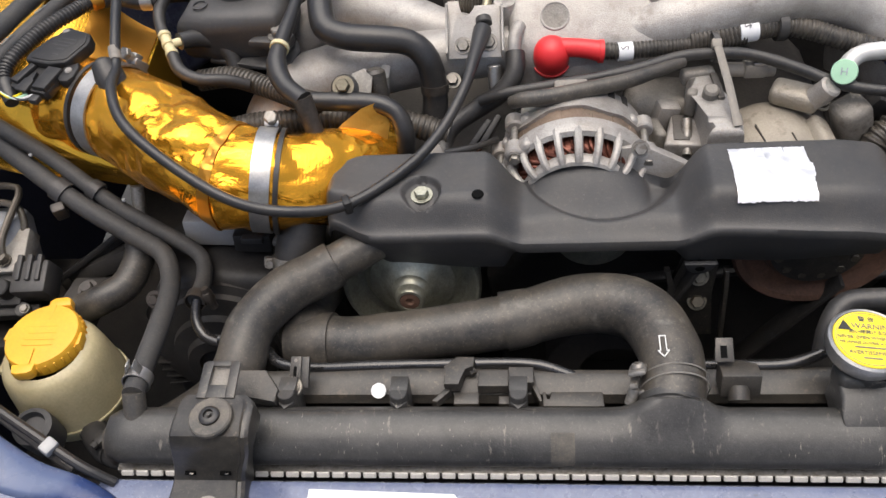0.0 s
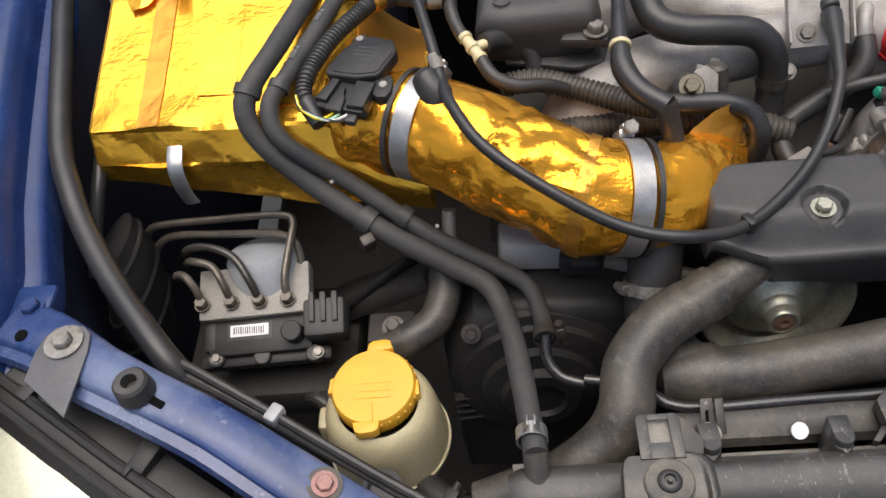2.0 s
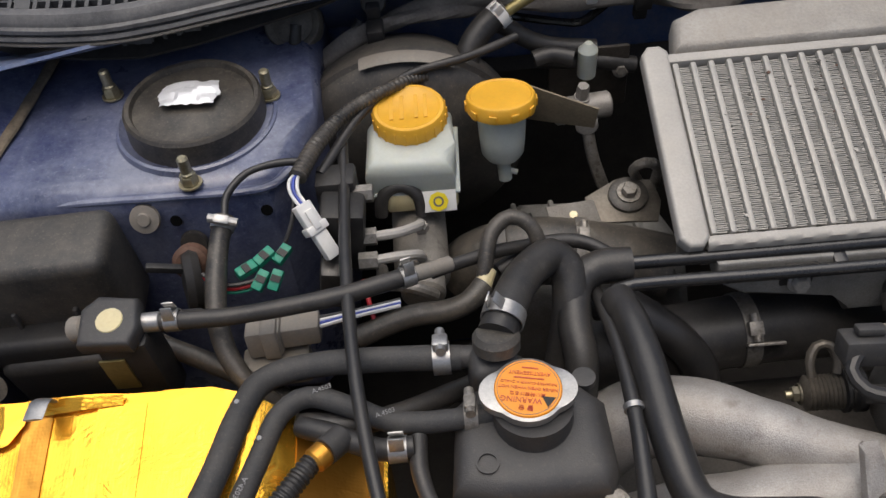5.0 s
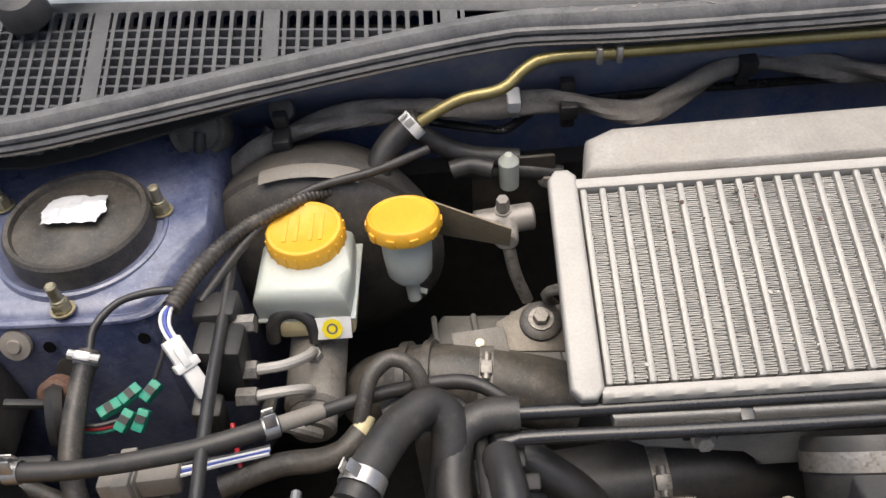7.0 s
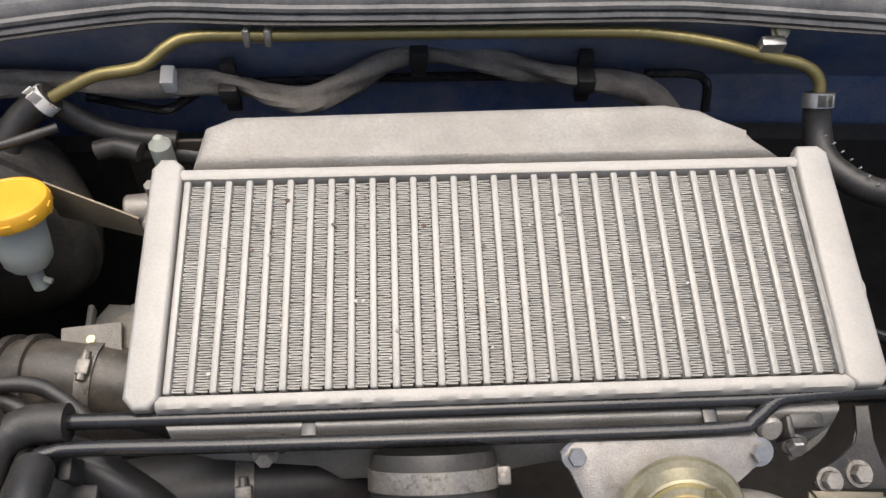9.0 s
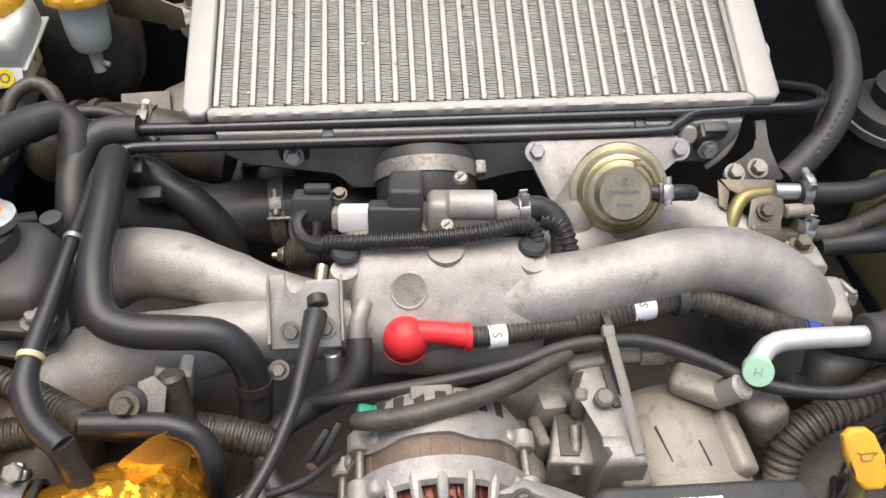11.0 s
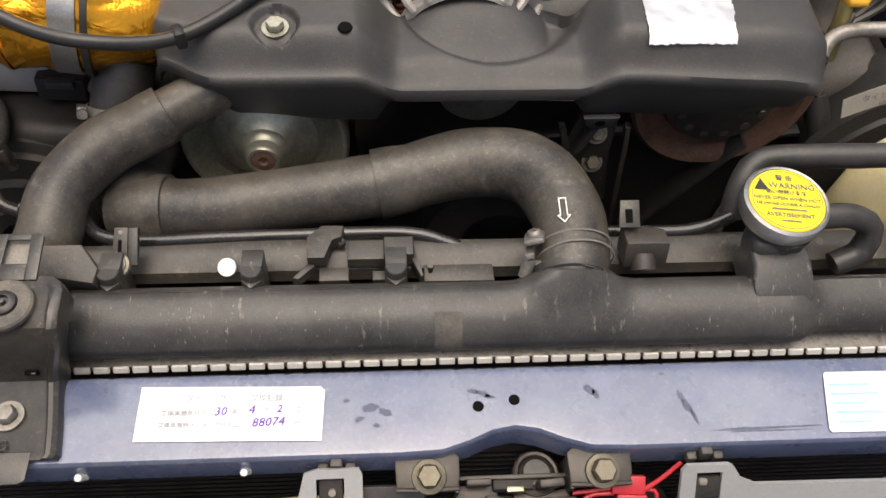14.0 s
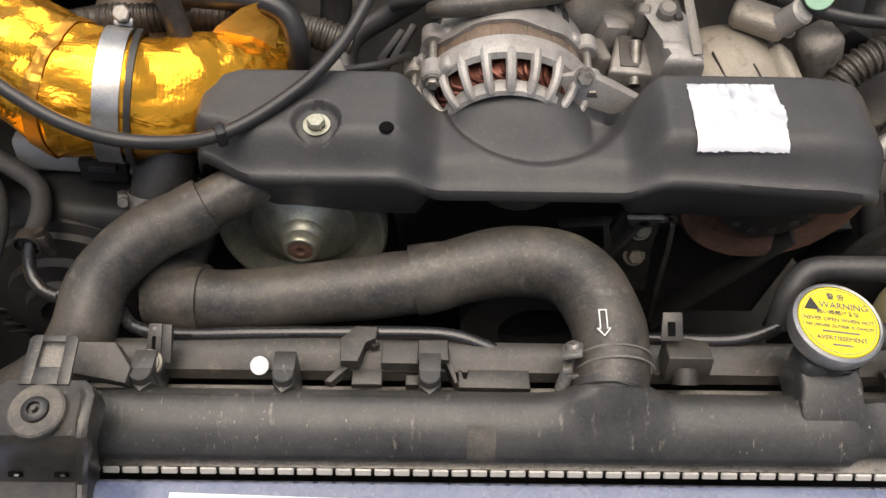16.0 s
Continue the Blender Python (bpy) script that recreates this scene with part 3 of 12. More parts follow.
# ---- radiator and its support ----
def support_panel():
    root = thing("radiator_support", (0, 0.25, 0.77), "blue painted radiator support panel with scuffed paint", "panel")
    bm = NB()
    xs = [-0.352, -0.30, -0.24, -0.15, -0.06, -0.035, -0.012, 0.004, 0.018, 0.032, 0.046, 0.060, 0.076, 0.10, 0.14, 0.22, 0.30, 0.36, 0.42]
    notch = {-0.012: 0.001, 0.004: 0.006, 0.018: 0.012, 0.032: 0.0145, 0.046: 0.012, 0.060: 0.006, 0.076: 0.001}
    rows = []
    for x in xs:
        f = 0.230 + notch.get(x, 0.0)
        rows.append([(x, 0.2865, 0.780), (x, 0.2855, 0.7905), (x, 0.2825, 0.7945), (x, 0.2775, 0.7955), (x, f + 0.0034, 0.7955), (x, f + 0.0014, 0.7950), (x, f + 0.0002, 0.7936), (x, f - 0.0004, 0.7915), (x, f - 0.0008, 0.7715), (x, f + 0.004, 0.7700)])
    part("panel", thicken(loft(bm, rows), 0.0016), PANEL_BLUE, root, sharp=32)
    for x, y in ((0.0105, 0.2580), (0.0325, 0.2615)):
        part("hole", lathe(NB(), (x, y, 0.7958), (0, 0, 1), [(0, 0.0006), (0.0030, 0.0006), (0.0034, 0.0)], 18), VOID, root, "round drilled hole")
    for x in (-0.221, -0.127):
        part("clip", box(lathe(NB(), (x, 0.2285, 0.780), (0, -0.5, 1), [(0, 0), (0.0028, 0), (0.0022, 0.006), (0, 0.007)], 8), (x, 0.229, 0.778), (0.006, 0.003, 0.006), None, 0.001), WHITE, root, "small white plastic clip")
    # scuffs where the paint has worn dark
    rnd = random.Random(4)
    for x, y, w, h, a in ((0.008, 0.2678, 0.0035, 0.0018, -20), (0.0135, 0.2662, 0.0050, 0.0020, -25), (0.018, 0.2640, 0.0034, 0.0014, -10), (0.079, 0.2670, 0.0046, 0.0030, -50), (0.0825, 0.2640, 0.0020, 0.0034, 15),
                             (0.134, 0.2610, 0.0016, 0.0042, 15), (0.1368, 0.2545, 0.0024, 0.0052, 20), (0.1400, 0.2475, 0.0012, 0.0050, 15), (0.1250, 0.2760, 0.0016, 0.0010, 0),
                             (-0.054, 0.2590, 0.0052, 0.0026, 10), (-0.045, 0.2560, 0.0044, 0.0022, -15), (-0.060, 0.2520, 0.0030, 0.0018, 30), (-0.050, 0.2480, 0.0022, 0.0014, 0), (-0.068, 0.2640, 0.0018, 0.0012, 20), (0.181, 0.2390, 0.0330, 0.0009, 1), (0.181, 0.2372, 0.0280, 0.0006, 0)):
        u = V((math.cos(radians(a)), math.sin(radians(a)), 0))
        poly = [(w * (0.7 + 0.5 * rnd.random()) * math.cos(t), h * (0.6 + 0.6 * rnd.random()) * math.sin(t)) for t in [i * math.pi / 8 for i in range(16)]]
        part("scuff", prism(NB(), poly, (x, y, 0.79555), u, Z.cross(u), 0.0001), SCUFF, root, "worn scuff in the paint")
    return root


support_panel()


def service_label():
    root = thing("service_sticker", (-0.136, 0.257, 0.797), "white service record sticker with violet handwriting on blue panel", "sticker")
    o = V((-0.1355, 0.2572, 0.7967))
    u, v = V((1, -0.025, 0)), V((0.02, 1, 0.03))
    part("sheet", prism(NB(), [(-0.054, -0.0165), (0.054, -0.0165), (0.0545, 0.0145), (0.052, 0.0170), (-0.054, 0.0170)], o, u, v, 0.0004), PAPER, root)
    t = o + V((0, 0, 0.0006))
    part("print", text_mesh("タイミングベルト交換記録", 0.0050, t + V((0.0017, 0.0095, 0.0004)), u, v, squeeze=0.95), INK_PALE, root, "printed grey heading")
    part("print", text_mesh("交換実施年月日", 0.0040, t + V((-0.027, 0.001, 0.0002)), u, v, squeeze=0.95), INK_PALE, root)
    for s, dx in (("年", 0.0024), ("月", 0.0215), ("日", 0.040)):
        part("print", text_mesh(s, 0.0038, t + V((dx, 0.001, 0.0002)), u, v), INK_PALE, root)
    part("print", text_mesh("交換実施時メーター走行キロ :", 0.0038, t + V((-0.017, -0.0065, 0)), u, v, squeeze=0.95), INK_PALE, root)
    part("print", text_mesh("km", 0.0036, t + V((0.040, -0.0065, 0)), u, v), INK_PALE, root)
    for s, dx, dy, k in (("30", -0.0055, 0.0014, 0.0074), ("4", 0.0125, 0.0018, 0.0078), ("2", 0.0287, 0.0020, 0.0068), ("88074", 0.0226, -0.0060, 0.0076)):
        bm = text_mesh(s, k, t + V((dx, dy, 0.0003)), (1, 0.02, 0), (0.18, 1, 0.03), squeeze=1.0)
        part("handwriting", bm, INK_BLUE, root, "violet pen figures")
    # second sticker at the other end of the panel
    r2 = thing("care_sticker", (0.252, 0.253, 0.797), "pale sticker with teal print on blue panel", "sticker")
    o = V((0.2545, 0.2535, 0.7964))
    part("sheet", prism(NB(), [(-0.0355, -0.0175), (-0.0340, -0.0195), (0.036, -0.0195), (0.036, 0.0195), (-0.0270, 0.0195), (-0.0285, 0.0180)], o, (1, -0.01, 0), (0, 1, 0), 0.0004), PAPER, r2)
    for i, w in enumerate((0.026, 0.030, 0.022, 0.028, 0.020)):
        part("print", prism(NB(), [(-0.030, 0), (-0.030 + w, 0), (-0.030 + w, 0.0016), (-0.030, 0.0016)], o + V((0.002, 0.010 - i * 0.006, 0.0005)), (1, -0.01, 0), (0, 1, 0), 0.0001), INK_CYAN, r2)


service_label()


def radiator():
    root = thing("radiator", (0, 0.325, 0.45), "radiator with black plastic top tank and crimped metal seam", "radiator")
    bm = NB()
    prof = [(0.3045, 0.7835), (0.2995, 0.788), (0.2965, 0.795), (0.2975, 0.803), (0.3035, 0.8105), (0.312, 0.8155), (0.323, 0.8175), (0.329, 0.8168), (0.336, 0.811), (0.340, 0.800), (0.341, 0.7835)]
    rows = []
    cy, cz = 0.318, 0.797
    for i in range(75):
        x = -0.353 + 0.706 * i / 74
        e = min(1.0, min(x + 0.353, 0.353 - x) / 0.012)
        k = 0.80 + 0.20 * math.sqrt(max(0.0, 1 - (1 - e) ** 2))
        rows.append([(x, cy + (y - cy) * k + 0.0075 * smooth01(0.222, 0.232, x) * (y < 0.325), cz + (z - cz) * k - 0.004 * smooth01(0.222, 0.232, x) * (z > 0.79) + (0.019 * math.exp(-((x - 0.0735) / 0.027) ** 4) * max(0.0, min(1.0, (y - 0.309) / 0.022)) if z > 0.808 else 0)) for y, z in prof])
    loft(bm, rows, close=True, cap=True)
    tank = part("top_tank", bm, TANK, root, "grey-black plastic tank with lime scale stains", sharp=50)
    patch = []
    for i in range(6):
        x = -0.014 + 0.0034 * i
        e = 0.0008 * noise.noise((x * 300, 0, 0))
        patch.append([(x, 0.2965 + e, 0.7962), (x, 0.2972, 0.8032), (x, 0.3032, 0.8110), (x, 0.3118 + e, 0.8161)])
    part("worn_patch", thicken(loft(NB(), patch), 0.0003), TANK_WORN, tank, "pale rubbed patch", sharp=60)
    for x in (-0.214, -0.127, -0.037):
        b = cyl(NB(), (x, 0.3375, 0.785), (x, 0.3425, 0.8215), 0.0074, 0.0068, 16, 0.0006)
        box(b, (x, 0.349, 0.804), (0.0136, 0.014, 0.033), rot(-8, 0, 0), 0.0005)
        box(b, (x, 0.3360, 0.804), (0.0094, 0.0094, 0.024), rot(-8, 0, 0) @ rot(0, 0, 45), 0.0008)
        part("peg", b, TANK, tank)
    land = [[(x, 0.3292, 0.81715), (x, 0.3315, 0.8157), (x, 0.3362, 0.8114), (x, 0.3402, 0.8004)] for x in (-0.225, -0.17, -0.11, -0.06, -0.0195)]
    part("mould_land", thicken(loft(NB(), land), 0.0005), TANK, tank, sharp=60)
    # outlet neck and filler box
    b = lathe(NB(), (0.0737, 0.3330, 0.8118), (0.06, 0.97, 0.12), [(0.0205, -0.004), (0.0225, 0.001), (0.0246, 0.002), (0.0246, 0.007), (0.0236, 0.008)], 30)
    part("outlet_neck", b, TANK, tank)
    b = prism(NB(), [(0.3090, 0.002), (0.3140, 0.0085), (0.322, 0.0135), (0.334, 0.0215), (0.352, 0.0235), (0.358, 0.010), (0.358, -0.010), (0.312, -0.010)], (0.1880, 0.0, 0.806), (0, 1, 0), (0, 0, 1), 0.038, 0.0035, 3)
    box(b, (0.205, 0.352, 0.824), (0.034, 0.024, 0.022), rot(-12, 0, 2), 0.006, 3)
    part("filler_box", b, TANK, tank)
    b = lathe(NB(), (0.208, 0.357, 0.826), (0.10, -0.02, 1), [(0.0165, -0.008), (0.0165, 0.012), (0.019, 0.013), (0.019, 0.016)], 28)
    part("filler_neck", b, TANK, tank)
    b = cyl(NB(), (0.226, 0.362, 0.836), (0.245, 0.366, 0.836), 0.005, n=12)
    part("overflow_spout", b, TANK, tank)
    # scale and scratches on the tank face
    rnd = random.Random(11)
    line = [(0.2965, 0.795), (0.2975, 0.803), (0.3035, 0.8105), (0.312, 0.8155), (0.323, 0.8175), (0.329, 0.8168)]
    spots = [(-0.165 + rnd.gauss(0, 0.036), rnd.uniform(0.6, 3.9)) for _ in range(26)] + [(0.18 + rnd.gauss(0, 0.05), rnd.uniform(0.4, 3.2)) for _ in range(20)] + [(rnd.uniform(-0.22, 0.34), rnd.uniform(0, 4.5)) for _ in range(18)]
    spots += [(-0.165 + rnd.gauss(0, 0.020), rnd.uniform(3.0, 3.9)) for _ in range(14)] + [(-0.105 + rnd.gauss(0, 0.022), rnd.uniform(1.1, 2.2)) for _ in range(14)] + [(0.152 + rnd.gauss(0, 0.008), rnd.uniform(1.2, 2.2)) for _ in range(8)]
    for x, q in spots:
        k = int(q)
        (ya, za), (yb, zb) = line[k], line[k + 1]
        t = q - k
        d = V((0, yb - ya, zb - za)).normalized()
        nn = V((0, -d.z, d.y))
        w, h = rnd.uniform(0.0002, 0.0009), rnd.uniform(0.0003, 0.0017)
        if rnd.random() < 0.3:
            w, h = w * 0.5, h * 2.2
        poly = [(w * rnd.uniform(0.3, 1.1) * math.cos(a), h * rnd.uniform(0.3, 1.1) * math.sin(a)) for a in [j * math.pi / 4 for j in range(8)]]
        part("scale_stain", prism(NB(), poly, V((x, ya + (yb - ya) * t, za + (zb - za) * t)) + nn * 0.0001, V((1, 0, 0)) + d * rnd.gauss(0, 0.3), d, 0.00012), SCRATCH if rnd.random() < 0.75 else TANK_WORN, tank)
    # core and header plate below
    part("header_plate", box(NB(), (0, 0.325, 0.779), (0.70, 0.056, 0.006), None, 0.001), STEEL_DULL, root)
    part("core", box(NB(), (0, 0.325, 0.61), (0.69, 0.03, 0.33), None, 0.002), BLACK, root, "dark radiator core")
    # crimp tabs
    me = None
    for i in range(-9, 50):
        x = (i - 20 + 0.5) * 0.0119
        if x > 0.347:
            break
        if me is None:
            b = box(NB(), (0, 0.2940, 0.7838), (0.0100, 0.0022, 0.0045), rot(-38, 0, 0), 0.0007, 1)
            bmesh.ops.translate(b, verts=b.verts, vec=(0, 0, 0))
            first = part("crimp_tab", b, CRIMP, root, "bright crimped metal tab")
            me = first.data
            ob = first
        else:
            ob = new("crimp_tab", me)
            ob.parent = root
            ob.matrix_parent_inverse = Matrix.Translation(-root.location)
        ob.location = (x, 0, 0)
    return root


RADIATOR = radiator()


def warning_cap(parent, at, axis, r, sticker, label, eared=False, turn=0.0, u_hint=(1, 0, 0)):
    """A pressure cap: bright rim, coloured disc, printed warning."""
    a = V(axis).normalized()
    at = V(at)
    u = V(u_hint); u = (u - a * u.dot(a)).normalized()
    v = a.cross(u)
    if eared:
        n, lo, mid, up = 72, [], [], []
        for i in range(n):
            t = 2 * math.pi * i / n
            k = r * (1.07 + 0.36 * (max(0.0, abs(math.cos(t)) - 0.74) / 0.26) ** 1.3)
            d = u * (k * math.cos(t)) + v * (k * math.sin(t))
            e = u * math.cos(t) + v * math.sin(t)
            lo.append(at + d - a * 0.0075); mid.append(at + d + e * 0.0005 - a * 0.003); up.append(at + e * (r * 1.0) + a * 0.0004)
        root = part("cap", loft(NB(), [lo, mid, [p + a * 0.0025 for p in mid], up], close=True), STEEL, parent, label, sharp=40)
        b = lathe(NB(), at - a * 0.020, a, [(r * 0.98, 0), (r * 1.03, 0.004), (r * 1.04, 0.016)], 36)
        part("skirt", b, STEEL, root)
    else:
        b = lathe(NB(), at, a, [(r * 1.08, -0.0115), (r * 1.12, -0.009), (r * 1.135, -0.003), (r * 1.11, 0.0005), (r * 1.04, 0.0018), (r, 0.0012)], 48)
        root = part("cap", b, STEEL, parent, label)
        b = lathe(NB(), at - a * 0.020, a, [(r * 0.80, 0), (r * 0.98, 0.004), (r * 1.06, 0.009)], 36)
        part("skirt", b, PLASTIC_DUSTY, root)
    part("disc", lathe(NB(), at, a, [(0, 0.0014), (r * 0.97, 0.0014), (r * 0.985, 0.0010), (r, 0.0)], 48), sticker, root, "printed warning sticker")
    part("line", lathe(NB(), at + a * 0.0014, a, [(r * 0.90, 0), (r * 0.90, 0.0002), (r * 0.915, 0.0002), (r * 0.915, 0)], 48), INK, root)
    c, s = math.cos(radians(turn)), math.sin(radians(turn))
    u, v = u * c + v * s, v * c - u * s
    o = at + a * 0.0016
    ink = INK if not eared else INK_RED
    part("print", text_mesh("警 告", r * 0.20, o + v * r * 0.68, u, v), ink, root)
    part("print", text_mesh("WARNING", r * 0.25, o + v * r * 0.43 + u * r * 0.17, u, v), ink, root, "warning lettering")
    tri = [(-r * 0.20, -r * 0.14), (r * 0.20, -r * 0.14), (0, r * 0.22)]
    part("triangle", prism(NB(), tri, o - u * r * 0.63 + v * r * 0.40, u, v, 0.0002), PLASTIC_DARK, root, "black warning triangle")
    for txt, dy, k in (("NEVER OPEN WHEN HOT", 0.02, 0.15), ("AVERTISSEMENT", -0.50, 0.17)):
        part("print", text_mesh(txt, r * k, o + v * r * dy, u, v), ink, root)
    part("print", text_mesh("熱い時開けるな", r * 0.15, o + v * r * 0.22, u, v), ink, root)
    part("print", text_mesh("NE JAMAIS OUVRIR A CHAUD", r * 0.125, o - v * r * 0.16, u, v), ink, root)
    for dy, w in ((-0.34, 0.9), (-0.70, 0.5)):
        part("print", prism(NB(), [(-w * r / 2, 0), (w * r / 2, 0), (w * r / 2, r * 0.045), (-w * r / 2, r * 0.045)], o + v * r * dy, u, v, 0.0002), ink, root)
    return root


warning_cap(RADIATOR, (0.2075, 0.3645, 0.8525), (0.03, -0.02, 1.0), 0.0243, CAP_YELLOW, "radiator cap with yellow warning sticker and bright metal rim", turn=-6)


def mount_bracket():
    root = thing("mount_bracket", (-0.253, 0.26, 0.795), "black painted radiator mount bracket with dusty rubber bush", "bracket")
    # a stepped plate; a folded ridge runs down its inner edge
    prof = [(0.3200, 0.8535, -0.2760, -0.2300), (0.3165, 0.8535, -0.2790, -0.2255), (0.3110, 0.8533, -0.2805, -0.2225), (0.2960, 0.8525, -0.2815, -0.2220), (0.2890, 0.8490, -0.2825, -0.2225), (0.2862, 0.8430, -0.2835, -0.2235), (0.2850, 0.8340, -0.2850, -0.2250),
            (0.2842, 0.8200, -0.2880, -0.2305), (0.2825, 0.8095, -0.2900, -0.2340), (0.2790, 0.8030, -0.2915, -0.2350), (0.2730, 0.8008, -0.2925, -0.2345), (0.2500, 0.8005, -0.2930, -0.2305), (0.2345, 0.8003, -0.2935, -0.2285), (0.2320, 0.8000, -0.2935, -0.2300)]
    rows = []
    for k, (y, z, xl, xr) in enumerate(prof):
        nb, na = prof[max(0, k - 1)], prof[min(len(prof) - 1, k + 1)]
        d = V((0, na[0] - nb[0], na[1] - nb[1])).normalized()
        n = V((0, d.z, -d.y))
        e = 0.0032 * smooth01(0.322, 0.300, y)
        at = lambda x, h: V((x, y, z)) + n * h
        rows.append([at(xl, -0.012), at(xl, -0.002), at(xl + 0.0012, -0.0004), at(xl + 0.003, 0.0), at(xr - 0.0092, 0.0), at(xr - 0.0078, 0.0004), at(xr - 0.0060, e), at(xr - 0.0034, e), at(xr - 0.0010, e * 0.4), at(xr, -0.003), at(xr + 0.0004, -0.014)])
    part("plate", thicken(loft(NB(), rows), 0.0016), BRACKET_BLACK, root, sharp=32)
    part("foot", prism(NB(), [(-0.0255, -0.0100), (-0.0215, -0.0122), (0.0120, -0.0122), (0.0155, -0.0100), (0.0165, 0.0060), (-0.0275, 0.0060)], (-0.2600, 0.2310, 0.7985), (1, 0, 0), (0, 0.99, 0.12), 0.0018, 0.0007), BRACKET_BLACK, root)
    # upright tab with a square window
    b = NB()
    u, v = V((1, 0, 0)), V((0, 0.99, 0.10))
    o = V((-0.2535, 0.3330, 0.8545))
    prism(b, [(-0.0140, -0.016), (-0.0070, -0.016), (-0.0062, 0.0140), (-0.0115, 0.0140), (-0.0140, 0.0115)], o, u, v, 0.0018, 0.0004)
    prism(b, [(0.0075, -0.016), (0.0145, -0.016), (0.0140, 0.0115), (0.0120, 0.0140), (0.0066, 0.0140)], o, u, v, 0.0018, 0.0004)
    prism(b, [(-0.0065, 0.0098), (0.0068, 0.0098), (0.0068, 0.0140), (-0.0065, 0.0140)], o, u, v, 0.0018, 0.0004)
    prism(b, [(-0.0072, -0.016), (0.0076, -0.016), (0.0074, -0.0055), (-0.0070, -0.0055)], o, u, v, 0.0018, 0.0004)
    part("tab", b, BRACKET_BLACK, root, "upright tab with square window", sharp=30)
    part("tab_lining", box(NB(), (-0.2535, 0.3350, 0.8510), (0.016, 0.018, 0.002), rot(6, 0, 0)), CAST_DIRTY, root)
    c, ax = V((-0.2525, 0.3010, 0.8530)), V((0, -0.05, 1))
    b = lathe(NB(), c, ax, [(0.0158, 0.0), (0.0156, 0.0024), (0.0144, 0.0034), (0.0078, 0.0036), (0.0072, 0.0028)], 40)
    bush = part("bush", b, RUBBER_BUSH, root, "dusty rubber bush")
    part("pin", lathe(NB(), c, ax, [(0.0074, 0.003), (0.0072, 0.0052), (0.0056, 0.0064), (0.0038, 0.0066), (0.0034, 0.0040), (0.0, 0.0036)], 26), RUBBER_GLOSS, bush)
    part("pin_core", lathe(NB(), c, ax, [(0.0018, 0.0036), (0.0016, 0.0070), (0.0, 0.0074)], 16), PLASTIC_DUSTY, bush)
    bolt(root, (-0.2610, 0.2580, 0.8010), (0, 0, 1), 0.0102, 0.0070, 0.0092, STEEL_DULL, "weathered hexagon bolt")
    for x in (-0.2765, -0.2500):
        part("slot", box(NB(), (x, 0.2818, 0.8085), (0.0074, 0.0055, 0.0030), rot(-64, 0, 0), 0.0004), VOID, root)
        part("slot_tongue", box(NB(), (x + 0.0016, 0.2806, 0.8096), (0.0028, 0.0040, 0.0012), rot(-64, 0, 0), 0.0003), STEEL_DULL if x < -0.26 else BRACKET_BLACK, root)
    part("casting_mark", sweep(NB(), [(-0.2580, 0.2420, 0.8022), (-0.2605, 0.2432, 0.8022), (-0.2625, 0.2405, 0.8022), (-0.2610, 0.2375, 0.8022), (-0.2580, 0.2378, 0.8022), (-0.2578, 0.2398, 0.8022), (-0.2595, 0.2400, 0.8022)], 0.00055, n=6, step=0.001), BRACKET_BLACK, root)
    # dark block behind the bracket
    part("stay", prism(NB(), [(-0.014, -0.010), (0.020, -0.016), (0.022, -0.006), (0.010, 0.010), (-0.014, 0.010)], (-0.2410, 0.3520, 0.8120), (1, 0, 0), (0, 0.98, 0.2), 0.014, 0.0014), PLASTIC_DUSTY, root)
    return root


mount_bracket()


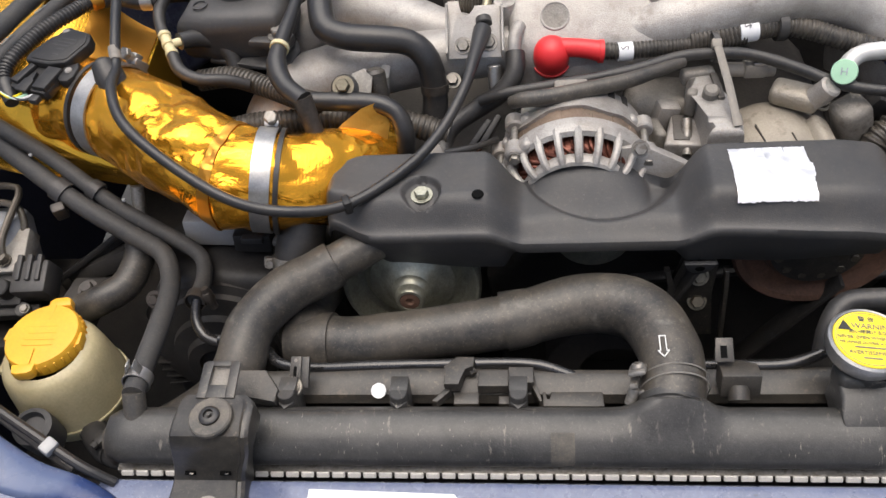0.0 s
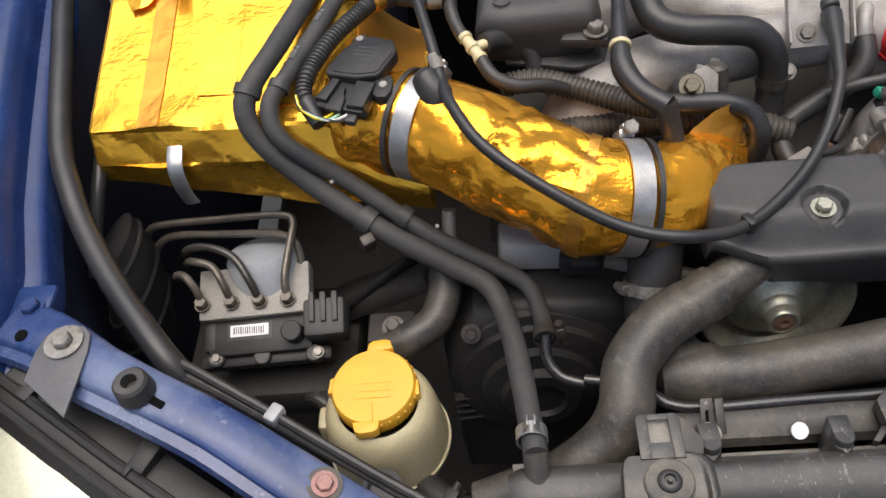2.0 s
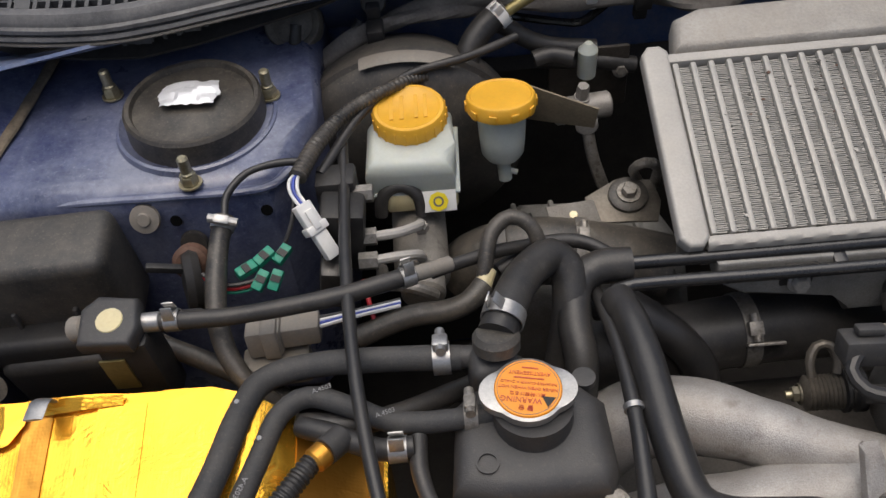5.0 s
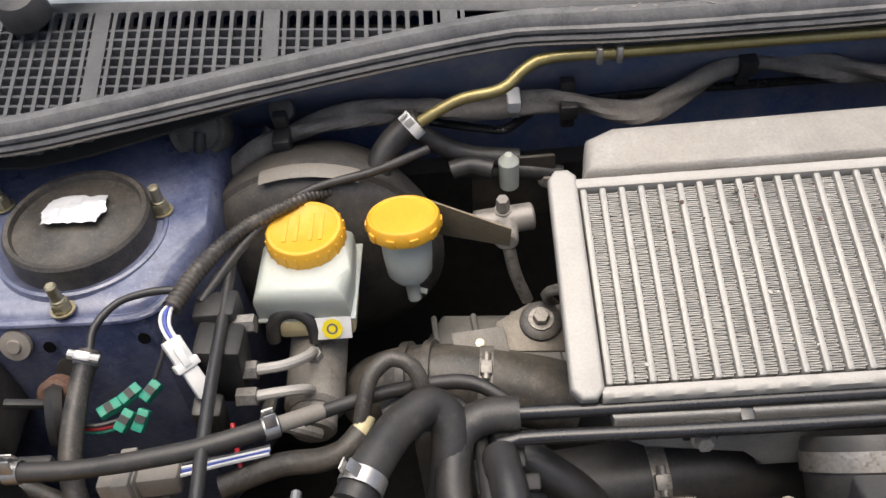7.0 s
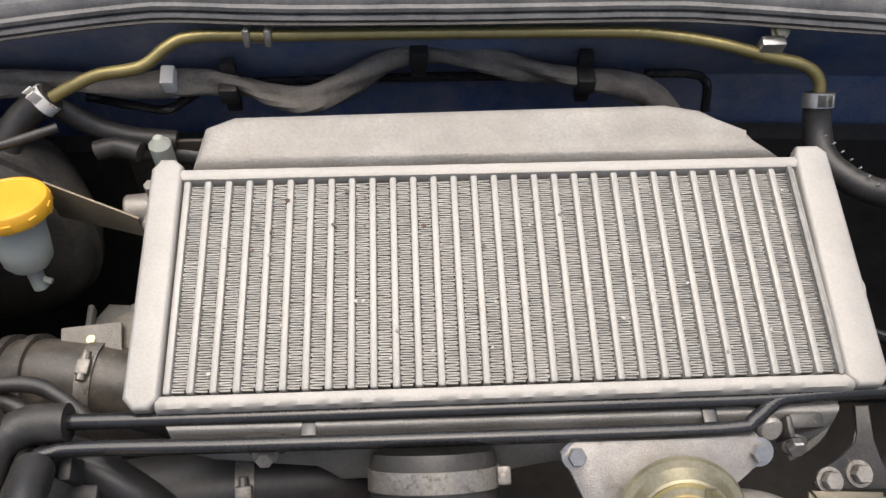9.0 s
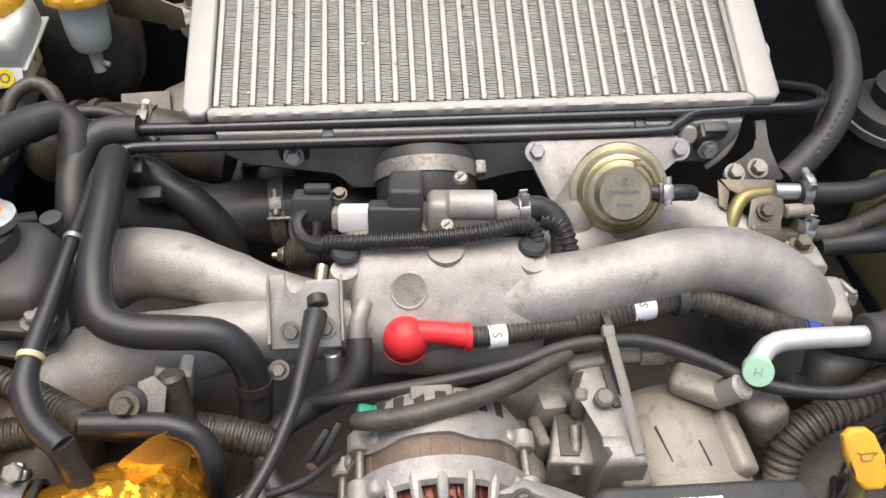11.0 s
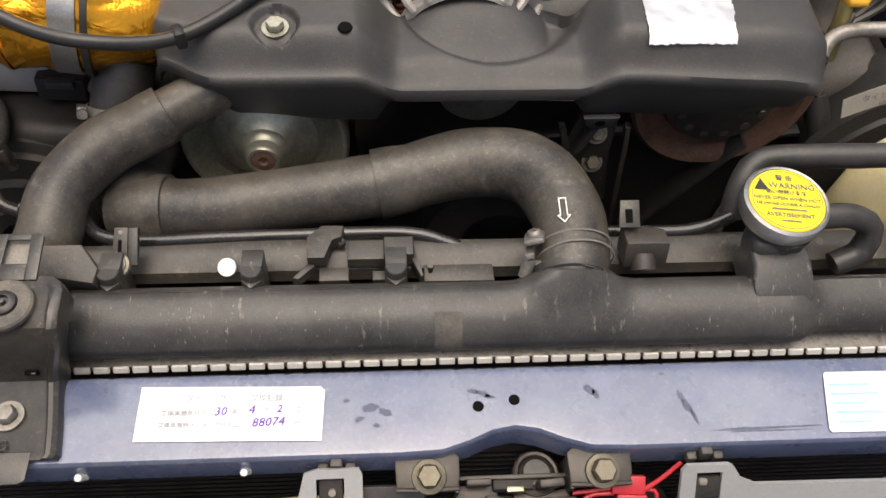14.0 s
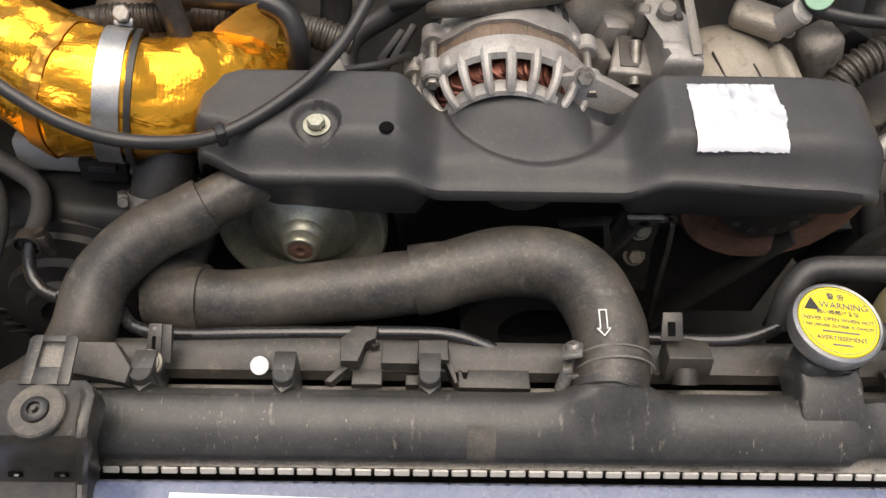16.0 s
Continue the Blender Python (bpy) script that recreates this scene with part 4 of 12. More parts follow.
def fan_shroud():
    root = thing("fan_shroud", (-0.08, 0.37, 0.55), "black plastic fan shroud behind the radiator", "fan shroud")
    b = NB()
    rows = []
    for i in range(25):
        x = -0.245 + 0.315 * i / 24
        a = 0.010 * math.exp(-((x + 0.12) / 0.07) ** 2)
        rows.append([(x, 0.3555, 0.785), (x, 0.3575, 0.7945), (x, 0.366, 0.7975 + a * 0.2), (x, 0.372 + a * 0.4, 0.7995 + a * 0.2), (x, 0.378 + a * 0.5, 0.797), (x, 0.380 + a * 0.5, 0.70)])
    part("frame", thicken(loft(b, rows), 0.002), SHROUD, root, sharp=45)
    rows = []
    for i in range(15):
        x = 0.10 + 0.26 * i / 14
        rows.append([(x, 0.3555, 0.785), (x, 0.3575, 0.7945), (x, 0.366, 0.7975), (x, 0.376, 0.799), (x, 0.380, 0.797), (x, 0.384, 0.70)])
    part("frame", thicken(loft(NB(), rows), 0.002), SHROUD, root, sharp=45)
    b = lathe(NB(), (-0.147, 0.3585, 0.7985), (0, -0.55, 0.85), [(0, 0.0012), (0.0058, 0.0012), (0.0062, 0)], 24)
    part("paint_dot", b, PAPER, root, "white paint dot")
    # moulded hooks: stepped clips standing along the frame
    X, Y = (1, 0, 0), (0, 1, 0)
    b = prism(NB(), [(-0.0947, 0.3716), (-0.0850, 0.3808), (-0.0710, 0.3802), (-0.0722, 0.3706), (-0.0789, 0.3696), (-0.0820, 0.3552), (-0.0938, 0.3552)], (0, 0, 0.8020), X, Y, 0.0110, 0.0009)
    prism(b, [(-0.1035, 0.3447), (-0.0990, 0.3437), (-0.0890, 0.3543), (-0.0938, 0.3562)], (0, 0, 0.7975), X, Y, 0.0085, 0.0008)
    prism(b, [(-0.0868, 0.3552), (-0.0868, 0.3447), (-0.0675, 0.3447), (-0.0675, 0.3552)], (0, 0, 0.7950), X, Y, 0.0065, 0.0008)
    cyl(b, (-0.0760, 0.3710, 0.8045), (-0.0715, 0.3740, 0.8045), 0.0038, n=12, bev=0.0006)
    part("hook", b, SHROUD, root, "stepped moulded hook", sharp=30)
    b = prism(NB(), [(-0.0683, 0.3562), (-0.0445, 0.3562), (-0.0445, 0.3715), (-0.0683, 0.3715)], (0, 0, 0.7980), X, Y, 0.0105, 0.0010)
    prism(b, [(-0.0447, 0.3575), (-0.0252, 0.3578), (-0.0258, 0.3722), (-0.0447, 0.3722)], (0, 0, 0.7980), X, Y, 0.0130, 0.0010)
    prism(b, [(-0.0258, 0.3722), (-0.0270, 0.3580), (-0.0212, 0.3440), (-0.0190, 0.3447), (-0.0236, 0.3615)], (0, 0, 0.7940), X, Y, 0.0120, 0.0007)
    prism(b, [(-0.0525, 0.3447), (-0.0440, 0.3447), (-0.0440, 0.3520), (-0.0525, 0.3520)], (0, 0, 0.7930), X, Y, 0.0085, 0.0008)
    part("hook", b, SHROUD, root, "stepped moulded hook", sharp=30)
    b = prism(NB(), [(-0.0190, 0.3447), (0.0273, 0.3443), (0.0266, 0.3575), (-0.0125, 0.3575), (-0.0128, 0.3500), (-0.0162, 0.3500), (-0.0166, 0.3575), (-0.0190, 0.3575)], (0, 0, 0.7900), X, Y, 0.0085, 0.0007)
    part("hook", b, SHROUD, root, "notched moulded plate", sharp=30)
    # slotted clip on the first peg, and the one beside the outlet
    u, v = V((1, 0, 0)), V((0, 0.88, 0.47))
    o = V((-0.2085, 0.3680, 0.8150))
    b = prism(NB(), [(-0.0082, -0.0100), (0.0016, -0.0100), (0.0016, 0.0098), (-0.0070, 0.0098)], o, u, v, 0.0022, 0.0004)
    prism(b, [(0.0022, -0.0150), (0.0085, -0.0150), (0.0085, 0.0094), (0.0022, 0.0094)], o, u, v, 0.0040, 0.0006)
    k = part("clip", b, SHROUD, root, "slotted clip", sharp=30)
    n = u.cross(v)
    part("slot", prism(NB(), [(-0.0046, -0.0068), (-0.0022, -0.0068), (-0.0020, 0.0018), (-0.0044, 0.0018)], o + n * 0.0022, u, v, 0.0002), VOID, k)
    part("slot", lathe(NB(), o + n * 0.0022 + v * 0.0066 - u * 0.0031, n, [(0.0014, 0.0), (0.0012, 0.0003), (0, 0.0003)], 12), CAST_DIRTY, k)
    b = lathe(NB(), (-0.2125, 0.3520, 0.8140), (0, -0.35, 0.9), [(0.0055, -0.003), (0.0082, -0.003), (0.0082, 0.0005), (0.0066, 0.0010), (0.0066, 0.0030), (0.0050, 0.0030)], 22)
    box(b, (-0.2205, 0.3515, 0.8130), (0.0045, 0.0050, 0.0026), rot(-20, 0, 0), 0.0006)
    part("washer", b, CAST_TAN, root, "tan worn bush")
    b = prism(NB(), [(-0.013, -0.009), (0.015, -0.009), (0.015, 0.006), (0.004, 0.010), (-0.013, 0.010)], (0.124, 0.356, 0.803), X, (0, 0.95, -0.3), 0.020, 0.0014)
    k = part("clip", b, SHROUD, root, "slotted clip", sharp=30)
    b = prism(NB(), [(-0.0070, -0.0090), (0.0070, -0.0090), (0.0070, 0.0090), (-0.0055, 0.0090)], (0.114, 0.3735, 0.8290), X, v, 0.0022, 0.0005)
    k = part("clip", b, SHROUD, root, "slotted clip", sharp=30)
    part("slot", prism(NB(), [(-0.0026, -0.0060), (0.0022, -0.0060), (0.0022, 0.0030), (-0.0026, 0.0030)], V((0.114, 0.3735, 0.8290)) + n * 0.0022, X, v, 0.0002), VOID, k)
    part("peg", cyl(NB(), (0.124, 0.345, 0.806), (0.124, 0.354, 0.811), 0.008, n=16), SHROUD, root)
    return root


fan_shroud()
hose([(-0.291, 0.412, 0.796), (-0.251, 0.402, 0.797), (-0.233, 0.386, 0.798), (-0.205, 0.381, 0.798), (-0.15, 0.382, 0.799), (-0.093, 0.383, 0.799), (-0.030, 0.383, 0.799), (0.000, 0.376, 0.795), (0.030, 0.366, 0.788), (0.060, 0.360, 0.780)], 0.0046, "thin black overflow pipe along the fan shroud", PAINT_BLACK, "overflow_pipe", "pipe")
hose([(0.095, 0.382, 0.797), (0.13, 0.381, 0.798), (0.165, 0.381, 0.799), (0.19, 0.387, 0.803), (0.21, 0.40, 0.806)], 0.0044, "thin black overflow pipe beside the filler neck", PAINT_BLACK, "overflow_pipe", "pipe")


def big_hoses():
    A = [(0.0740, 0.3385, 0.8130), (0.0765, 0.352, 0.8160), (0.0765, 0.385, 0.817), (0.058, 0.424, 0.813), (0.014, 0.437, 0.806), (-0.046, 0.424, 0.800), (-0.125, 0.415, 0.795), (-0.182, 0.411, 0.790), (-0.216, 0.424, 0.786), (-0.226, 0.462, 0.780), (-0.215, 0.515, 0.765)]
    r = [0.0240, 0.0240, 0.0240, 0.0250, 0.0245, 0.0225, 0.0215, 0.0225, 0.0250, 0.0250, 0.0240]
    h = part("radiator_hose", sweep(NB(), A, r, n=30, step=0.004, rough=0.0008), RUBBER_DUSTY, None, "thick dusty black upper radiator hose with mould seams", "hose")
    for p, d, rr in (((-0.0500, 0.4240, 0.8000), (-1, -0.17, -0.08), 0.0248), ((-0.192, 0.4125, 0.7893), (1, -0.05, 0.08), 0.0252)):
        b = lathe(NB(), p, d, [(rr - 0.004, 0.0), (rr, 0.0), (rr, -0.008), (rr - 0.0010, -0.022), (rr - 0.006, -0.040)], 34)
        part("sleeve_edge", b, RUBBER_DUSTY, h)
    for dy in (0.3475, 0.3555):
        b = lathe(NB(), (0.0775, dy, 0.8165), (0, 1, 0.05), [(0.0246, -0.0007), (0.0254, 0), (0.0246, 0.0007)], 34)
        part("clamp_wire", b, CAST_DIRTY, h, "pale wire hose clamp")
    R = rot(-38, -18, 0)
    b = box(NB(), (0.0500, 0.3535, 0.8330), (0.013, 0.017, 0.004), R, 0.0015)
    box(b, (0.0475, 0.3470, 0.8270), (0.006, 0.018, 0.004), R, 0.0012)
    box(b, (0.0545, 0.3420, 0.8230), (0.012, 0.004, 0.003), R, 0.001)
    part("clamp_plate", b, STEEL_DULL, h, "greasy clamp plate")
    b = lathe(NB(), (0.0500, 0.3545, 0.8350), R @ Z, [(0.0050, 0), (0.0050, 0.0015), (0.0038, 0.0032), (0, 0.0034)], 18)
    cs = part("clamp_screw", b, STEEL_DULL, h)
    for k in (20, 110):
        part("screw_slot", box(NB(), V((0.0500, 0.3545, 0.8350)) + (R @ Z) * 0.0034, (0.0060, 0.0011, 0.0006), R @ rot(0, 0, k)), BLOCK, cs)
    part("clamp_shank", cyl(NB(), (0.0475, 0.3440, 0.8240), (0.0440, 0.3370, 0.8130), 0.0042, n=12, bev=0.0008), STEEL_DULL, h)
    # painted arrow
    b = NB()
    o, u, v = V((0.0690, 0.3690, 0.8412)), V((0.88, 0.05, 0)), V((0, 1, 0.10))
    for x in (-0.0022, 0.0022):
        prism(b, [(x - 0.0004, -0.0044), (x + 0.0004, -0.0044), (x + 0.0004, 0.0080), (x - 0.0004, 0.0080)], o, u, v, 0.0006)
    prism(b, [(-0.0026, 0.0080), (0.0026, 0.0080), (0.0026, 0.0088), (-0.0026, 0.0088)], o, u, v, 0.0006)
    prism(b, [(-0.0042, -0.0044), (-0.0018, -0.0044), (-0.0018, -0.0036), (-0.0042, -0.0036)], o, u, v, 0.0006)
    prism(b, [(0.0018, -0.0044), (0.0042, -0.0044), (0.0042, -0.0036), (0.0018, -0.0036)], o, u, v, 0.0006)
    for sg in (-1, 1):
        prism(b, [(sg * 0.0042, -0.0044), (sg * 0.0034, -0.0040), (0.0, -0.0084), (0.0, -0.0094)][::sg], o, u, v, 0.0006)
    part("arrow_mark", b, CHALK, h, "white painted arrow")
    B = [(-0.135, 0.494, 0.846), (-0.158, 0.476, 0.844), (-0.186, 0.459, 0.839), (-0.199, 0.4515, 0.8355), (-0.231, 0.438, 0.827), (-0.257, 0.411, 0.815), (-0.265, 0.380, 0.802), (-0.282, 0.362, 0.786), (-0.322, 0.345, 0.770), (-0.375, 0.335, 0.752)]
    h = part("intake_hose", sweep(NB(), B, [0.0165, 0.0165, 0.0168, 0.0196, 0.0205, 0.0205, 0.0205, 0.0200, 0.0180, 0.0180], n=28, step=0.004, rough=0.0008), RUBBER_DUSTY, None, "dusty black coolant hose curving behind the radiator", "hose")
    b = lathe(NB(), (-0.1890, 0.4575, 0.8385), (-0.85, -0.48, -0.18), [(0.0160, -0.0006), (0.0196, 0.0), (0.0201, 0.010), (0.0190, 0.024)], 30)
    part("sleeve_edge", b, RUBBER_DUSTY, h)


big_hoses()
hose([(0.196, 0.392, 0.800), (0.199, 0.404, 0.818), (0.212, 0.417, 0.828), (0.240, 0.417, 0.832), (0.290, 0.414, 0.836), (0.36, 0.412, 0.842), (0.44, 0.42, 0.84)], 0.0085, "black rubber hose over the radiator filler neck", RUBBER, "coolant_hose")
hose([(0.236, 0.365, 0.834), (0.258, 0.366, 0.833), (0.274, 0.363, 0.824), (0.272, 0.355, 0.808), (0.255, 0.350, 0.800)], 0.0085, "short black overflow hose bent down from the filler neck", RUBBER, "overflow_hose")


# ---- latch and grille edge ----
def hood_latch():
    root = thing("hood_latch", (0.03, 0.215, 0.70), "greasy steel hood latch with two weathered bolts", "latch")
    # two folded flanges, each with its bolt
    for sx, x0 in ((-1, -0.021), (1, 0.081)):
        b = prism(NB(), [(-0.018, -0.010), (0.017, -0.010), (0.019, -0.004), (0.019, 0.008), (0.016, 0.011), (-0.016, 0.011), (-0.019, 0.008)], (x0, 0.2235, 0.782), (1, 0, 0), (0, 0.97, 0.22), 0.0022, 0.0007)
        part("flange", b, GREASY, root)
        part("flange_rim", sweep(NB(), [(x0 - 0.018, 0.2135, 0.7815), (x0, 0.2128, 0.7818), (x0 + 0.018, 0.2135, 0.7815)], 0.0016, n=8), GREASY, root)
        part("side_wall", prism(NB(), [(-0.010, -0.048), (0.010, -0.048), (0.012, 0.0), (-0.008, 0.003)], (x0 - sx * 0.0185, 0.2195, 0.780), (0, 1, 0.2), (0, -0.2, 1), sx * 0.0026, 0.0006), GREASY, root)
        bolt(root, (x0 + 0.001, 0.2200, 0.7842), (0, -0.28, 1), 0.0125, 0.0095, 0.0085, OLIVE_STEEL, "weathered hexagon bolt")
        part("bolt_cup", lathe(NB(), (x0 + 0.001, 0.2200, 0.7840), (0, -0.28, 1), [(0.0105, 0.0), (0.0100, 0.0022), (0.0075, 0.0030)], 18), OLIVE_STEEL, root)
    part("back_plate", box(NB(), (0.030, 0.2265, 0.745), (0.086, 0.003, 0.052), rot(8, 0, 0), 0.001), GREASY, root)
    b = NB()
    coil = [V((0.046 + 0.0128 * math.cos(t), 0.2265 + 0.0128 * math.sin(t), 0.748 + 0.0036 * t / (2 * math.pi))) for t in [k * math.pi / 8 for k in range(16 * 5)]]
    part("spring", sweep(b, coil, 0.0019, n=7, step=0.004), GREASY, root, "coiled latch spring")
    part("spring_seat", lathe(NB(), (0.046, 0.2265, 0.744), (0, 0, 1), [(0.0, 0.0), (0.0105, 0.0), (0.0105, 0.020), (0.008, 0.0225), (0, 0.0225)], 24), BRACKET_BLACK, root)
    # left jaw: an upright with a folded foot
    b = box(NB(), (0.0095, 0.2195, 0.771), (0.0150, 0.004, 0.018), rot(14, 0, 0), 0.0012)
    box(b, (0.0085, 0.2155, 0.7625), (0.026, 0.010, 0.004), rot(14, 0, 0), 0.0012)
    box(b, (0.022, 0.2120, 0.7605), (0.018, 0.005, 0.007), rot(14, 10, 0), 0.0015)
    part("jaw", b, GREASY, root, "greasy folded jaw")
    b = box(NB(), (0.0520, 0.2175, 0.771), (0.0150, 0.005, 0.024), rot(14, 0, 4), 0.0014)
    box(b, (0.0480, 0.2120, 0.7610), (0.034, 0.009, 0.005), rot(14, -6, 0), 0.0014)
    part("jaw", b, GREASY, root, "greasy folded jaw")
    part("slot", box(NB(), (0.0305, 0.2185, 0.766), (0.024, 0.006, 0.008), None, 0.001), BLACK, root)
    part("striker", box(NB(), (0.0315, 0.2150, 0.7705), (0.0105, 0.0035, 0.0035), None, 0.0008), ZINC_GOLD, root, "worn brass-coloured catch")
    part("lever", prism(NB(), [(-0.020, -0.002), (0.006, -0.004), (0.018, -0.001), (0.016, 0.004), (-0.010, 0.005), (-0.018, 0.002)], (0.029, 0.2045, 0.7665), (1, 0, 0), (0, 0.9, 0.4), 0.003, 0.0006), OLIVE_STEEL, root)
    part("lever", box(NB(), (0.026, 0.2015, 0.758), (0.060, 0.006, 0.008), rot(14, -3, 0), 0.0018), GREASY, root)
    b = box(NB(), (0.0655, 0.2020, 0.748), (0.0035, 0.014, 0.044), rot(8, 0, 0), 0.001)
    box(b, (0.0560, 0.2035, 0.7705), (0.022, 0.012, 0.003), rot(14, 0, 0), 0.0012)
    part("stay", b, GREASY, root)
    part("eyelet", ring(NB(), (0.047, 0.1985, 0.755), (0, -1, 0.3), 0.003, 0.0058, 0.002, 18), STEEL_DULL, root)
    part("guard", prism(NB(), [(-0.046, 0.000), (-0.030, 0.010), (0.006, 0.010), (0.010, -0.006), (0.008, -0.020), (-0.046, -0.016)], (-0.030, 0.213, 0.766), (1, 0, 0), (0, 0.75, 0.66), 0.004, 0.0015), BRACKET_BLACK, root, "dark folded guard")
    return root


hood_latch()


def condenser():
    root = thing("condenser", (0, 0.252, 0.50), "dark finned air-conditioning condenser behind the grille", "condenser")
    part("core", box(NB(), (0, 0.262, 0.62), (0.66, 0.02, 0.26), None, 0.002), BLACK, root)
    me = None
    for i in range(26):
        z = 0.742 - i * 0.0085
        if me is None:
            f = part("fin", box(NB(), (0, 0.2505, 0), (0.64, 0.004, 0.0035)), PLASTIC_DARK, root)
            me = f.data
        else:
            f = new("fin", me); f.parent = root; f.matrix_parent_inverse = Matrix.Translation(-root.location)
        f.location = (0, 0, z)


condenser()


def grille_edge():
    # bumper sheet in two halves, split where the latch sits
    root = thing("grille_panel", (-0.16, 0.19, 0.60), "grey plastic grille top edge with tan foam strip", "grille")
    prof = [(-0.34, -0.008), (-0.058, -0.002), (-0.056, -0.012), (-0.050, -0.018), (-0.006, -0.018), (0.006, -0.020), (0.012, -0.028), (0.018, -0.036), (0.022, -0.16), (-0.34, -0.16)]
    part("sheet", prism(NB(), prof, (0, 0.200, 0.772), (1, 0, 0), (0, 0.62, 0.78), 0.003, 0.001), SILVER_PLASTIC, root)
    # clip tower: a sloped shoulder with a square window
    b = NB()
    u, v = V((1, 0.01, 0)), V((0, 0.80, 0.60))
    o = V((0, 0.2085, 0.7765))
    for poly in ([(-0.104, -0.001), (-0.096, 0.004), (-0.092, 0.020), (-0.085, 0.022), (-0.085, -0.001)], [(-0.069, -0.001), (-0.069, 0.022), (-0.0605, 0.022), (-0.0585, 0.018), (-0.0585, -0.001)], [(-0.085, 0.0165), (-0.085, 0.022), (-0.069, 0.022), (-0.069, 0.0165)], [(-0.085, -0.001), (-0.085, 0.000), (-0.069, 0.000), (-0.069, -0.001)]):
        prism(b, poly, o, u, v, 0.003)
    part("tower", b, SILVER_PLASTIC, root, "grey clip tower with square window")
    part("socket", box(NB(), (-0.077, 0.2165, 0.7800), (0.014, 0.012, 0.004), rot(37, 0, 0), 0.001), BLACK, root)
    part("socket_pin", cyl(NB(), (-0.076, 0.2140, 0.781), (-0.076, 0.2125, 0.7835), 0.0022, n=10), GREY_CONN, root)
    rows = []
    for i in range(90):
        x = -0.34 + 0.281 * i / 89
        k = 0.0007 * noise.noise((x * 90, 0, 0)) + 0.0004 * noise.noise((x * 300, 0, 2))
        dy = 0.006 * (x + 0.06) / 0.213
        z = 0.0085 if i < 88 else 0.0075
        rows.append([(x, 0.2145 + k + dy, 0.772), (x, 0.2140 + k + dy, 0.769 + z), (x, 0.2090 + k + dy, 0.7700 + z + k), (x, 0.2020 + k + dy, 0.7685 + z), (x, 0.1985 + k + dy, 0.7755), (x, 0.1970 + k + dy, 0.768), (x, 0.206 + dy, 0.764)])
    part("foam_strip", loft(NB(), rows, close=True, cap=True), FOAM, None, "tan foam strip glued along the grille edge", "foam strip")
    root = thing("grille_panel", (0.24, 0.19, 0.60), "grey plastic grille top edge beside the latch", "grille")
    u, v = V((1, 0, 0)), V((0, 0.62, 0.78))
    o = V((0, 0.204, 0.772))
    b = NB()
    for poly in ([(0.126, -0.024), (0.136, -0.024), (0.136, 0.026), (0.130, 0.026), (0.127, 0.022)], [(0.151, -0.024), (0.30, -0.024), (0.36, -0.024), (0.36, 0.010), (0.172, 0.012), (0.163, 0.016), (0.158, 0.024), (0.155, 0.026), (0.151, 0.026)], [(0.136, 0.021), (0.151, 0.021), (0.151, 0.026), (0.136, 0.026)], [(0.136, -0.024), (0.151, -0.024), (0.151, 0.000), (0.136, 0.000)], [(0.112, -0.16), (0.36, -0.16), (0.36, -0.0245), (0.126, -0.0245), (0.118, -0.030), (0.112, -0.040)]):
        prism(b, poly, o, u, v, 0.003)
    part("sheet", b, SILVER_PLASTIC, root, "grey plastic sheet with a square clip window")
    part("socket", box(NB(), (0.1435, 0.2100, 0.7800), (0.015, 0.014, 0.004), rot(51, 0, 0), 0.001), BLACK, root)
    part("socket_pin", box(NB(), (0.140, 0.2115, 0.785), (0.005, 0.004, 0.004), rot(51, 0, 0), 0.001), GREY_CONN, root)
    part("trim_lip", box(NB(), (0.122, 0.1905, 0.756), (0.022, 0.018, 0.006), rot(51, 0, 0), 0.002), SILVER_PLASTIC, root)
    for x in (-0.0735, 0.144):
        c = thing("panel_clip", (x, 0.2275, 0.784), "small dark plastic clip under the blue panel", "clip", "clips under the panel")
        b = box(NB(), (x, 0.2275, 0.787), (0.007, 0.005, 0.012), None, 0.0012)
        for dx in (-0.008, 0.008):
            box(b, (x + dx, 0.2265, 0.7845), (0.006, 0.005, 0.007), None, 0.0012)
        part("body", b, PLASTIC_DUSTY, c)
    # red wire joint behind the grille
    root = thing("wire_joint", (0.10, 0.21, 0.765), "red wires with a red crimp joint by the latch", "wire")
    lines = (((0.066, 0.2165, 0.770), (0.080, 0.2160, 0.772), (0.092, 0.2165, 0.773)), ((0.066, 0.2125, 0.768), (0.080, 0.2130, 0.770), (0.092, 0.2140, 0.772)),
             ((0.130, 0.2235, 0.784), (0.116, 0.2150, 0.778), (0.100, 0.2080, 0.772), (0.085, 0.2030, 0.767), (0.074, 0.2040, 0.766), (0.071, 0.2075, 0.768), (0.078, 0.2105, 0.770), (0.090, 0.2105, 0.771)),
             ((0.106, 0.2120, 0.772), (0.114, 0.2110, 0.773), (0.1155, 0.2070, 0.770), (0.112, 0.2040, 0.766)))
    for pts in lines:
        part("wire", sweep(NB(), pts, 0.0014, n=8, step=0.003), RED_WIRE, root)
    b = box(NB(), (0.0985, 0.2145, 0.7745), (0.020, 0.011, 0.006), rot(28, 0, -4), 0.001)
    box(b, (0.1000, 0.2070, 0.7715), (0.018, 0.005, 0.006), rot(28, 0, -4), 0.001)
    part("joint", b, RED_WIRE, root, "red plastic splice joint")
    hn = thing("horn", (0.10, 0.205, 0.70), "dark horn body low behind the grille", "horn")
    part("body", cyl(NB(), (0.10, 0.215, 0.72), (0.10, 0.188, 0.735), 0.036, n=32, bev=0.005), PLASTIC_DARK, hn)
